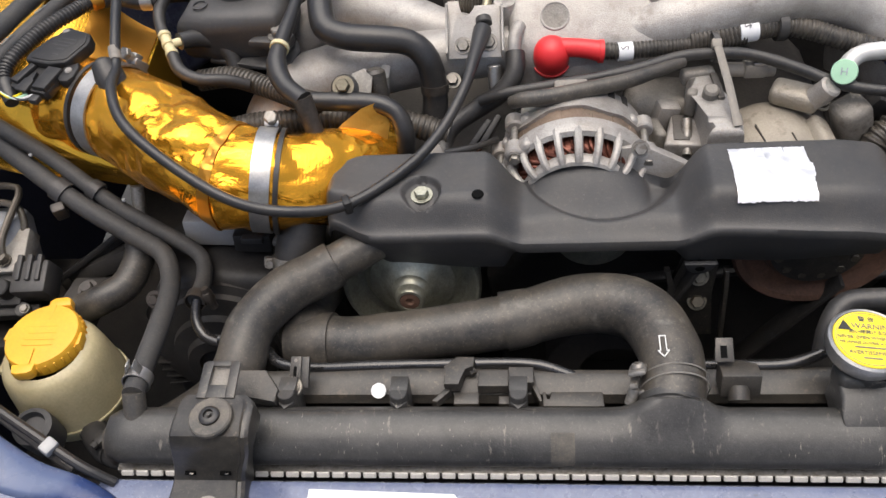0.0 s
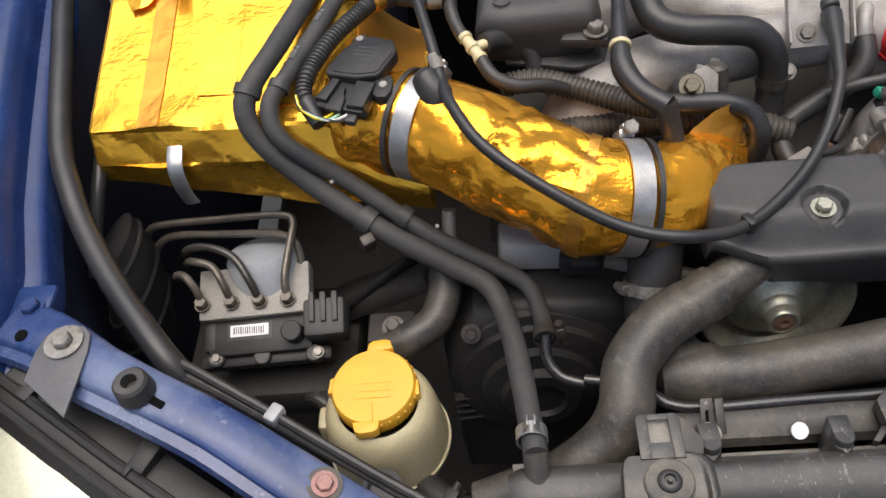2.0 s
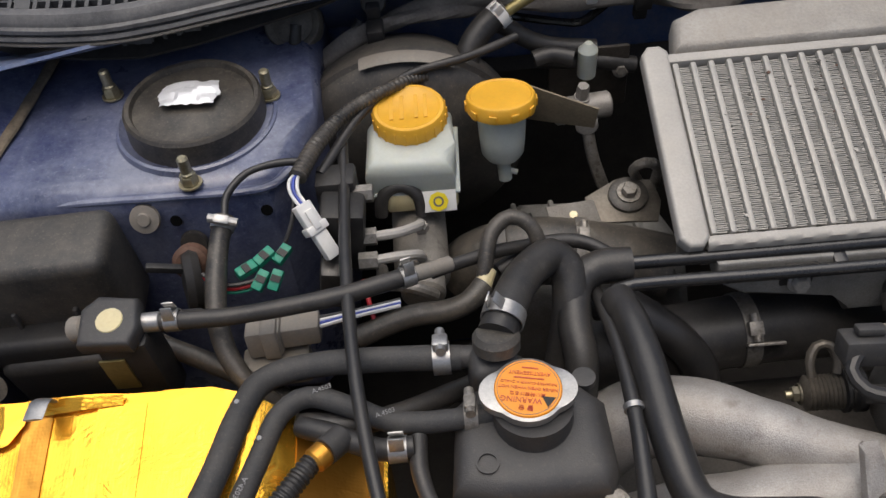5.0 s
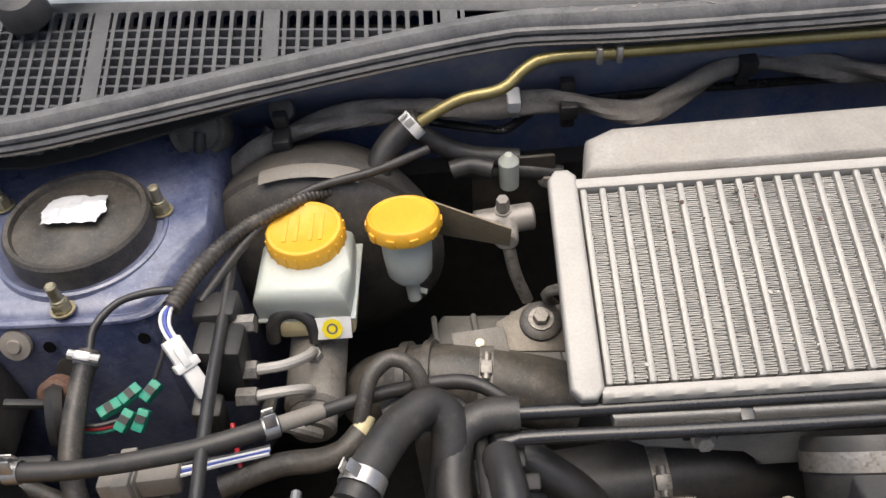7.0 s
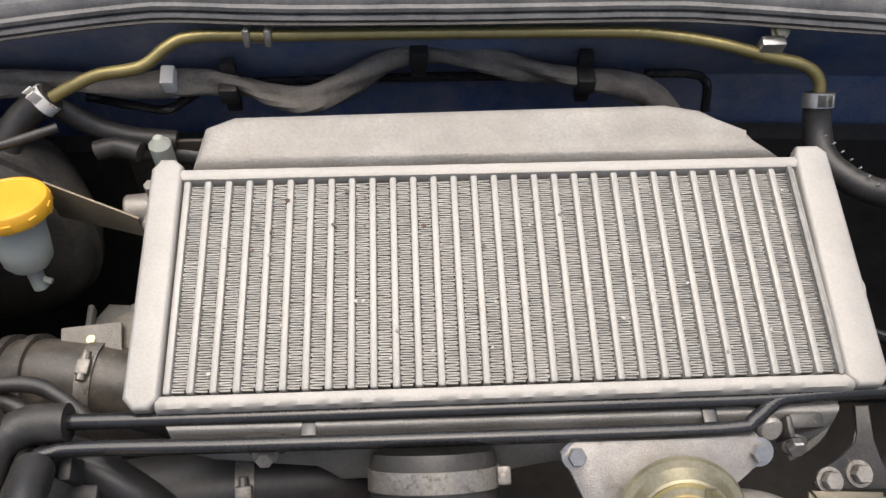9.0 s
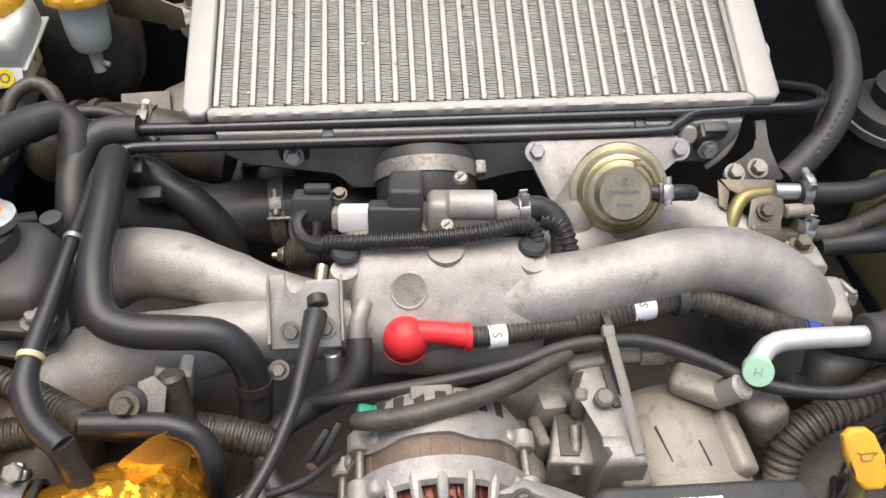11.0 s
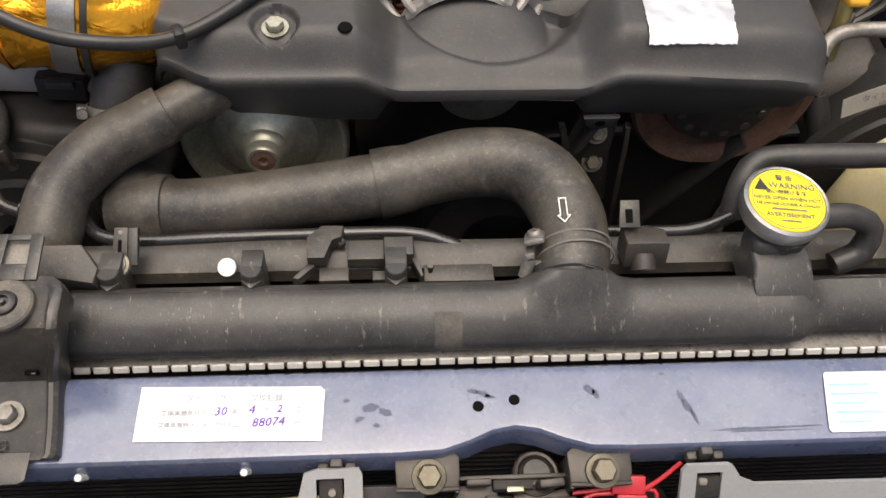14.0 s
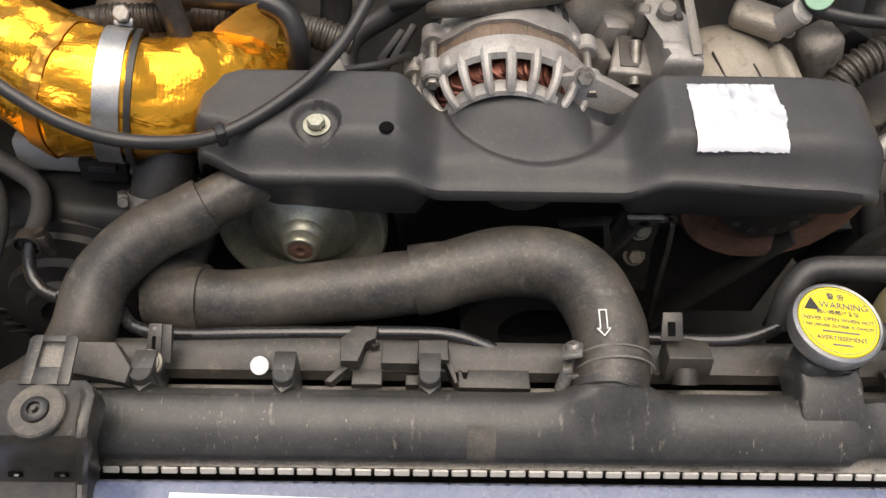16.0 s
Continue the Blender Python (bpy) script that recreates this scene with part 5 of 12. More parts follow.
    part("rim", ring(NB(), (0.10, 0.190, 0.7345), (0, -0.87, 0.48), 0.033, 0.038, 0.005, 32), BRACKET_BLACK, hn)
    for x in (0.087, 0.113):
        part("terminal", box(NB(), (x, 0.2045, 0.7585), (0.011, 0.008, 0.014), None, 0.0015), OLIVE_STEEL, hn)
    part("terminal_block", box(NB(), (0.100, 0.2050, 0.754), (0.018, 0.010, 0.014), None, 0.0015), PLASTIC_DARK, hn)


grille_edge()

# ---- engine front ----
def belt_cover():
    root = thing("belt_cover", (0.04, 0.49, 0.80), "matt black plastic accessory belt cover with round dish", "engine cover")
    b, rows = NB(), []
    xs = [-0.194 + 0.454 * i / 270 for i in range(271)]
    for x in xs:
        hump = (1 - smooth01(-0.064, -0.030, x)) + smooth01(0.088, 0.120, x)
        top = 0.8655 + 0.0245 * hump - 0.006 * smooth01(0.215, 0.264, x)
        end = min(1.0, (x + 0.194) / 0.007) if x < 0 else min(1.0, (0.260 - x) / 0.016)
        ease = 1 - math.sqrt(max(0.0, 1 - (1 - max(0.0, end)) ** 2))
        top -= 0.012 * ease
        yb = 0.536 - 0.013 * (1 - hump) + (0.015 * max(0.0, 1 - ((x - 0.027) / 0.058) ** 2) if hump < 0.6 else 0) - 0.012 * (1 - smooth01(-0.194, -0.165, x))
        yb -= 0.022 * ease * (x > 0)
        yr = 0.459 + 0.020 * (1 - smooth01(-0.196, -0.150, x)) - 0.006 * smooth01(0.12, 0.22, x) + 0.010 * ease * (x > 0)
        low = 0.868 - 0.044 * smooth01(-0.184, -0.142, x) - 0.008 * smooth01(-0.14, -0.07, x) + 0.018 * smooth01(-0.050, -0.038, x) - 0.014 * smooth01(0.088, 0.102, x) + 0.010 * smooth01(0.15, 0.24, x) + 0.022 * smooth01(0.244, 0.264, x)
        row = [(x, yb + 0.003, top - 0.045), (x, yb + 0.002, top - 0.008), (x, yb + 0.0005, top - 0.002)]
        for k in range(47):
            t = k / 46
            y = yb - 0.002 + (yr - yb + 0.002) * t
            z = top - 0.021 * smooth01(0.60, 1.0, t) ** 1.4 * (0.45 + 0.55 * hump)
            d = math.hypot(x - 0.035, y - 0.545)
            z -= 0.0115 * (1 - smooth01(0.0560, 0.0715, d)) * (1 - smooth01(0.520, 0.538, y)) * (1 - min(1.0, hump))
            if hump < 0.5 and abs(x - 0.021) < 0.0575:
                floor_z = top - 0.012
                edge = 0.835 + 0.0470 * math.sqrt(1 - ((x - 0.021) / 0.0580) ** 2)
                if edge > floor_z:
                    z = max(z, floor_z + (edge - floor_z) * 0.9 * smooth01(0.476, 0.532, y))
            z -= 0.0065 * (1 - smooth01(0.0135, 0.0165, math.hypot(x + 0.113, y - 0.490)))
            row.append((x, y, z))
        zr = row[-1][2]
        row += [(x, yr - 0.002, zr - 0.004), (x, yr - 0.0005, zr - 0.010), (x, yr + 0.004, (zr + low) / 2), (x, yr + 0.009, low + 0.003), (x, yr + 0.012, low), (x, yr + 0.020, low - 0.001)]
        rows.append(row)
    loft(b, rows)
    for side in (rows[0], rows[-1]):
        vs = [bb for bb in b.verts if abs(bb.co.x - side[0][0]) < 1e-6]
        b.faces.new(sorted(vs, key=lambda q: math.atan2(q.co.z - 0.84, q.co.y - 0.50)))
    part("shell", b, PLASTIC, root, sharp=55)
    bolt(root, (-0.113, 0.4895, 0.8835), (0, -0.08, 1), 0.0105, 0.0065, 0.009, PULLEY_STEEL, "zinc hexagon bolt")
    part("hole", lathe(NB(), (-0.067, 0.4835, 0.8893), (0, -0.1, 1), [(0, 0.0012), (0.0042, 0.0012), (0.0050, 0.0)], 20), VOID, root, "small round hole")
    b = prism(NB(), [(-0.013, 0.006), (0.013, 0.006), (0.009, -0.006), (0.004, -0.010), (-0.004, -0.010), (-0.009, -0.006)], (0.112, 0.4685, 0.817), (1, 0, 0), (0, -0.25, 1), 0.004, 0.001)
    part("ear", b, PLASTIC, root)
    part("hole", lathe(NB(), (0.112, 0.4645, 0.8155), (0, -1, -0.25), [(0, 0.0006), (0.0034, 0.0006), (0.0040, 0)], 16), VOID, root)
    # aluminium tape on the cover
    rnd = random.Random(3)
    n, m = 34, 26
    b, rows = NB(), []
    for j in range(m):
        row = []
        for i in range(n):
            x = 0.1325 + 0.0590 * i / (n - 1)
            y = 0.5255 - 0.0545 * j / (m - 1)
            if i in (0, n - 1):
                x += rnd.uniform(-0.0005, 0.0005) + (0.0022 if i and 8 < j < 16 else 0)
            if j in (0, m - 1):
                y += rnd.uniform(-0.0005, 0.0005)
            t = (0.536 - y) / 0.083
            z = 0.8905 - 0.021 * smooth01(0.60, 1.0, t) ** 1.4
            w = max(0.0, 1 - abs(i - 19) / 11) * max(0.0, 1 - j / 12)
            z += 0.0006 + w * 0.0022 * abs(noise.noise((x * 260, y * 60, 1.0))) + 0.0004 * noise.noise((x * 120, y * 120, 5))
            row.append((x, y, z))
        rows.append(row)
    part("tape", loft(b, rows), TAPE_FOIL, None, "wrinkled patch of aluminium tape on the cover", "tape", sharp=12)


belt_cover()


def alternator():
    root = thing("alternator", (0.015, 0.57, 0.775), "alternator with slotted cast housing and copper windings", "alternator")
    c, ax = V((0.015, 0.0, 0.835)), (0, 1, 0)
    at = lambda y: V((c.x, y, c.z))
    # front housing: rim, hub, ribs
    part("front_rim", lathe(NB(), at(0.546), ax, [(0.0585, 0.000), (0.0615, -0.004), (0.0655, -0.002), (0.0678, 0.004), (0.0678, 0.013), (0.0600, 0.015), (0.0600, 0.001)], 60), CAST, root)
    part("front_hub", lathe(NB(), at(0.520), ax, [(0.0455, 0.004), (0.0470, 0.0015), (0.0500, 0.003), (0.0515, 0.008), (0.0500, 0.014), (0.0455, 0.015), (0.0455, 0.004)], 44), CAST, root)
    part("front_plate", lathe(NB(), at(0.531), ax, [(0.010, 0.0), (0.0460, 0.0), (0.0460, 0.004)], 44), CAST_DIRTY, root)
    for k in range(15):
        a = radians(-20 + 220 * k / 14)
        d = V((math.cos(a), 0, math.sin(a)))
        pts = [at(0.524) + d * 0.0485, at(0.527) + d * 0.0545, at(0.534) + d * 0.0600, at(0.542) + d * 0.0630, at(0.549) + d * 0.0640]
        part("vent_rib", sweep(NB(), pts, [0.0038, 0.0036, 0.0036, 0.0040, 0.0044], n=8, step=0.004, flat=0.8), CAST, root)
    part("winding", lathe(NB(), at(0.540), ax, [(0.040, 0), (0.046, -0.004), (0.052, -0.003), (0.055, 0.004), (0.054, 0.012), (0.040, 0.014), (0.040, 0)], 60), COPPER, root, "dark red copper winding")
    for k in range(26):
        a = radians(-10 + 200 * k / 25)
        d, e = V((math.cos(a), 0, math.sin(a))), V((math.cos(a + 0.16), 0, math.sin(a + 0.16)))
        part("winding_strand", sweep(NB(), [at(0.5365) + d * 0.044, at(0.5345) + d * 0.049, at(0.538) + e * 0.0545, at(0.548) + e * 0.0555], 0.0016, n=6, step=0.004), COPPER, root)
    part("stator", lathe(NB(), at(0.557), ax, [(0.058, 0), (0.0618, 0.0), (0.0618, 0.024), (0.058, 0.024)], 60), LAMINATE, root, "brown laminated stator band")
    for k in range(9):
        a = radians(20 + 140 * k / 8)
        d = V((math.cos(a), 0, math.sin(a)))
        R = Matrix((V((0, 1, 0)).cross(d), V((0, 1, 0)), d)).transposed()
        part("stator_tooth", box(NB(), at(0.569) + d * 0.0616, (0.012, 0.022, 0.0016), R, 0.0005), LAMINATE, root)
    # rear housing with scalloped edge
    b, rows = NB(), []
    for r0, y0 in ((0.0600, 0.5775), (0.0655, 0.5775), (0.0655, 0.590), (0.0645, 0.606), (0.058, 0.618), (0.040, 0.622)):
        row = []
        for i in range(96):
            t = 2 * math.pi * i / 96
            s = 0.0035 * max(0.0, math.sin(6 * t + 0.8)) if y0 < 0.58 else 0.0
            row.append(at(y0 - s) + V((r0 * math.cos(t), 0, r0 * math.sin(t))))
        rows.append(row)
    loft(b, rows, close=True)
    part("rear_housing", b, CAST, root)
    for k in range(8):
        a = radians(48 + 92 * k / 7)
        d = V((math.cos(a), 0, math.sin(a)))
        R = Matrix((V((0, 1, 0)).cross(d), V((0, 1, 0)), d)).transposed()
        part("vent_slot", box(NB(), at(0.603) + d * 0.0632, (0.0078, 0.014, 0.004), R, 0.001), BLACK, root)
    # lugs with through bolts
    for a in (142, 30, 172):
        d = V((math.cos(radians(a)), 0, math.sin(radians(a))))
        p = c + d * 0.0675
        R = Matrix((V((0, 1, 0)).cross(d), V((0, 1, 0)), d)).transposed()
        part("lug_web", box(NB(), at(0.5485) + d * 0.0635, (0.034, 0.013, 0.011), R, 0.005, 3), CAST, root)
        part("lug_web", box(NB(), at(0.585) + d * 0.0625, (0.032, 0.012, 0.010), R, 0.005, 3), CAST, root)
        part("lug", cyl(NB(), p + V((0, 0.540, 0)), p + V((0, 0.556, 0)), 0.0085, n=20, bev=0.0015), CAST, root)
        part("lug", cyl(NB(), p + V((0, 0.578, 0)), p + V((0, 0.592, 0)), 0.0085, n=20, bev=0.0015), CAST, root)
        part("through_bolt", cyl(NB(), p + V((0, 0.556, 0)), p + V((0, 0.578, 0)), 0.003, n=10), STEEL_DULL, root)
        bolt(root, p + V((0, 0.5400, 0)), (0, -1, 0), 0.008, 0.005, 0.006, STEEL_DULL)
    # adjusting arm to the bracket
    b = prism(NB(), [(-0.012, -0.016), (0.020, -0.020), (0.050, -0.022), (0.056, -0.008), (0.030, 0.004), (0.010, 0.014), (-0.010, 0.012)], (0.060, 0.536, 0.872), (1, 0, -0.05), (0, 0.25, 1), -0.012, 0.003)
    part("arm", b, CAST, root, "cast adjusting arm")
    bolt(root, (0.065, 0.533, 0.888), (0, -0.8, 0.6), 0.0095, 0.006, 0.0075, STEEL_DULL)
    b = box(NB(), (0.012, 0.610, 0.896), (0.030, 0.012, 0.008), rot(15, 0, 0), 0.003)
    part("terminal_block", b, CAST_DIRTY, root)
    part("plug", box(NB(), (-0.032, 0.606, 0.884), (0.016, 0.008, 0.008), rot(0, 20, 0), 0.002), GREEN, root, "bit of green plug")


alternator()


def compressor():
    root = thing("compressor_bracket", (0.135, 0.60, 0.76), "rough cast aluminium accessory bracket beside the alternator", "bracket")
    b = prism(NB(), [(-0.012, -0.045), (0.018, -0.045), (0.020, -0.018), (0.008, -0.004), (0.008, 0.020), (0.002, 0.045), (-0.012, 0.048), (-0.020, 0.030), (-0.014, 0.010)], (0.136, 0.602, 0.79), (1, 0, 0), (0, 1, 0), 0.093, 0.007, 4)
    part("casting", b, CAST, root)
    b = prism(NB(), [(-0.030, -0.010), (0.010, -0.014), (0.010, 0.028), (-0.020, 0.030)], (0.122, 0.585, 0.79), (1, 0, 0), (0, 1, 0), 0.066, 0.004, 3)
    part("foot", b, CAST, root)
    part("foot", box(NB(), (0.098, 0.622, 0.846), (0.022, 0.018, 0.036), rot(0, 12, 10), 0.005), CAST, root)
    # dark boxes lying on the casting; their colour stands for shade in recesses
    part("recess", box(NB(), (0.109, 0.596, 0.8555), (0.014, 0.034, 0.0035), rot(0, 0, -4), 0.001), BLOCK, root)
    part("recess", box(NB(), (0.140, 0.617, 0.8845), (0.006, 0.036, 0.0035), rot(0, 0, 3), 0.001), BLOCK, root)
    part("slide_bolt", cyl(NB(), (0.112, 0.570, 0.846), (0.114, 0.600, 0.862), 0.0045, n=12), STEEL_DULL, root)
    for x, y, z, sx, sy, sz, r in ((0.150, 0.588, 0.868, 0.008, 0.040, 0.030, 4), (0.118, 0.612, 0.872, 0.010, 0.012, 0.026, -12), (0.126, 0.640, 0.880, 0.030, 0.012, 0.014, 8), (0.090, 0.604, 0.838, 0.010, 0.026, 0.030, 14), (0.150, 0.560, 0.852, 0.022, 0.014, 0.012, 0)):
        part("bracket_rib", box(NB(), (x, y, z), (sx, sy, sz), rot(0, 0, r), 0.0035, 3), CAST_DIRTY, root)
    part("bolt_boss", cyl(NB(), (0.132, 0.606, 0.880), (0.132, 0.603, 0.893), 0.007, n=20, bev=0.002), CAST_DIRTY, root)
    part("web", box(NB(), (0.100, 0.648, 0.832), (0.075, 0.050, 0.062), rot(0, 6, -4), 0.014, 4), CAST_DIRTY, root)
    part("web", box(NB(), (0.075, 0.600, 0.812), (0.030, 0.060, 0.050), rot(0, 10, 8), 0.010, 4), CAST_DIRTY, root)
    part("bracket_rib", box(NB(), (0.134, 0.573, 0.880), (0.018, 0.010, 0.008), rot(0, 0, -6), 0.003), CAST, root)
    root = thing("compressor", (0.195, 0.60, 0.76), "dusty air-conditioning compressor body of cast aluminium", "compressor")
    part("body", lathe(NB(), (0.196, 0.546, 0.796), (0, 1, 0.02), [(0.030, 0.0), (0.050, 0.001), (0.056, 0.006), (0.0565, 0.030), (0.0555, 0.060), (0.054, 0.086), (0.046, 0.098), (0.0, 0.100)], 56), CAST_TAN, root)
    part("flange", lathe(NB(), (0.196, 0.546, 0.796), (0, 1, 0.02), [(0.052, 0.002), (0.0605, 0.002), (0.0615, 0.006), (0.0605, 0.011), (0.052, 0.011)], 56), CAST_TAN, root)
    for x, y, w in ((0.178, 0.588, 0.030), (0.205, 0.578, 0.020)):
        part("groove", box(NB(), (x, y, 0.850 if x < 0.19 else 0.852), (0.0009, w, 0.003), rot(0, 0, 10)), GREASY, root)
    part("saddle", box(NB(), (0.232, 0.590, 0.842), (0.020, 0.050, 0.016), rot(0, 38, 4), 0.005, 3), CAST_TAN, root)
    b = box(NB(), (0.213, 0.628, 0.862), (0.044, 0.024, 0.020), rot(10, 0, -28), 0.007, 3)
    part("port_block", b, CAST_TAN, root)
    part("port", cyl(NB(), (0.225, 0.620, 0.862), (0.236, 0.612, 0.884), 0.010, n=18, bev=0.002), CAST, root)
    bolt(root, (0.243, 0.640, 0.842), (0.2, -0.4, 1), 0.010, 0.006, 0.008, STEEL_DULL)
    b = cyl(NB(), (0.150, 0.648, 0.879), (0.196, 0.648, 0.877), 0.0065, n=14, bev=0.001)
    box(b, (0.178, 0.648, 0.880), (0.020, 0.016, 0.014), None, 0.002)
    part("sensor_plug", b, GREY_CONN, root)
    part("plug_clip", box(NB(), (0.182, 0.645, 0.8885), (0.014, 0.010, 0.003), None, 0.001), STEEL, root)


compressor()


def pulley(at, ax, r, label, material, prof, hub=None):
    root = thing("pulley", at, label, "pulley")
    part("rim", lathe(NB(), at, ax, prof, 60), material, root)
    return root


def pulleys():
    p = pulley((-0.132, 0.479, 0.787), (0, -1, 0.16), 0.061, "grey steel power steering pulley with rusty centre bolt", PULLEY_STEEL,
               [(0.054, -0.014), (0.061, -0.012), (0.062, -0.004), (0.062, 0.005), (0.060, 0.008), (0.0575, 0.007), (0.055, 0.001), (0.050, -0.007), (0.044, -0.009), (0.040, -0.006), (0.0385, -0.002), (0.034, -0.001), (0.028, 0.003), (0.024, 0.006), (0.016, 0.008), (0, 0.008)])
    part("hub", lathe(NB(), (-0.1315, 0.4745, 0.788), (0, -1, 0.16), [(0.026, 0.0), (0.021, 0.003), (0.0175, 0.006), (0.0165, 0.010), (0.0135, 0.013), (0.0130, 0.0195), (0.0116, 0.0215), (0.0092, 0.0215), (0.0088, 0.0200)], 30), PULLEY_STEEL, p, "pale worn hub")
    part("centre_bolt", lathe(NB(), (-0.1315, 0.4555, 0.7910), (0, -1, 0.16), [(0.0090, 0), (0.0087, 0.0018), (0.004, 0.0024), (0.0022, 0.0010), (0, 0.0010)], 20), RUST, p, "rusty centre bolt", sharp=25)
    a = pulley((0.216, 0.505, 0.803), (0, -1, 0.08), 0.070, "rusty compressor clutch pulley", RUST,
               [(0.058, -0.020), (0.069, -0.020), (0.071, -0.010), (0.071, 0.004), (0.068, 0.007), (0.063, 0.005), (0.058, -0.004), (0.048, -0.006), (0.046, 0.0), (0.044, 0.003), (0, 0.003)])
    part("clutch_plate", lathe(NB(), (0.216, 0.500, 0.803), (0, -1, 0.08), [(0.040, 0), (0.040, 0.004), (0.020, 0.006), (0, 0.006)], 36), BRACKET_BLACK, a)
    for k in range(6):
        t = radians(200 + 28 * k)
        part("rivet", hexbolt(NB(), (0.216 + 0.033 * math.cos(t), 0.4965, 0.803 + 0.033 * math.sin(t)), (0, -1, 0.08), 0.007, 0.004, 0.005), STEEL_DARK, a)
    i = pulley((0.028, 0.515, 0.812), (0, -1, 0.1), 0.032, "grey steel idler pulley under the belt cover", PULLEY_STEEL,
               [(0.028, -0.012), (0.032, -0.012), (0.033, 0.010), (0.028, 0.012), (0.010, 0.010), (0, 0.010)])
    part("hub", lathe(NB(), (0.028, 0.503, 0.813), (0, -1, 0.1), [(0.010, 0), (0.009, 0.005), (0, 0.005)], 18), STEEL_DULL, i)
    c = thing("crank_pulley", (0.045, 0.455, 0.70), "black ribbed crank pulley deep under the hose", "pulley")
    prof = [(0.03, -0.016)]
    for k in range(7):
        prof += [(0.060, -0.015 + k * 0.0045), (0.0565, -0.0128 + k * 0.0045)]
    prof += [(0.060, 0.0165), (0.03, 0.017)]
    part("ribs", lathe(NB(), (0.045, 0.450, 0.715), (0, -1, 0.05), prof, 60), PLASTIC, c, sharp=15)
    belt = thing("drive_belt", (0.09, 0.48, 0.72), "black ribbed drive belt running between the pulleys", "belt")
    part("run", box(NB(), (0.095, 0.480, 0.755), (0.004, 0.020, 0.12), rot(0, 20, 0), 0.001), RUBBER, belt)
    part("run", box(NB(), (0.205, 0.500, 0.690), (0.005, 0.020, 0.16), rot(0, 30, 0), 0.001), RUBBER, belt)
    br = thing("tensioner_bracket", (0.12, 0.49, 0.72), "black steel tensioner bracket with two dull bolts", "bracket")
    part("plate", prism(NB(), [(-0.016, -0.075), (0.020, -0.075), (0.014, -0.020), (0.016, 0.012), (0.008, 0.026), (-0.014, 0.024), (-0.018, 0.0), (-0.024, -0.012)], (0.1165, 0.488, 0.785), (1, 0, 0), (0, 0.1, 1), 0.006, 0.0012), BRACKET_BLACK, br)
    bolt(br, (0.1165, 0.4800, 0.788), (0, -0.7, 0.6), 0.0105, 0.007, 0.0085, OLIVE_STEEL)
    bolt(br, (0.1185, 0.4785, 0.756), (0, -0.7, 0.6), 0.0105, 0.007, 0.0085, OLIVE_STEEL)
    for xa, xb, k in ((-0.026, -0.021, 0.0), (0.024, 0.028, 0.004)):
        part("flange", prism(NB(), [(xa, -0.10), (xb, -0.10), (xb - k, 0.0), (xb - 0.006, 0.022), (xa - 0.006, 0.022), (xa - k, 0.0)], (0.1185, 0.482, 0.775), (1, 0, 0), (0, 0.1, 1), 0.008, 0.0008), BRACKET_BLACK, br)


pulleys()


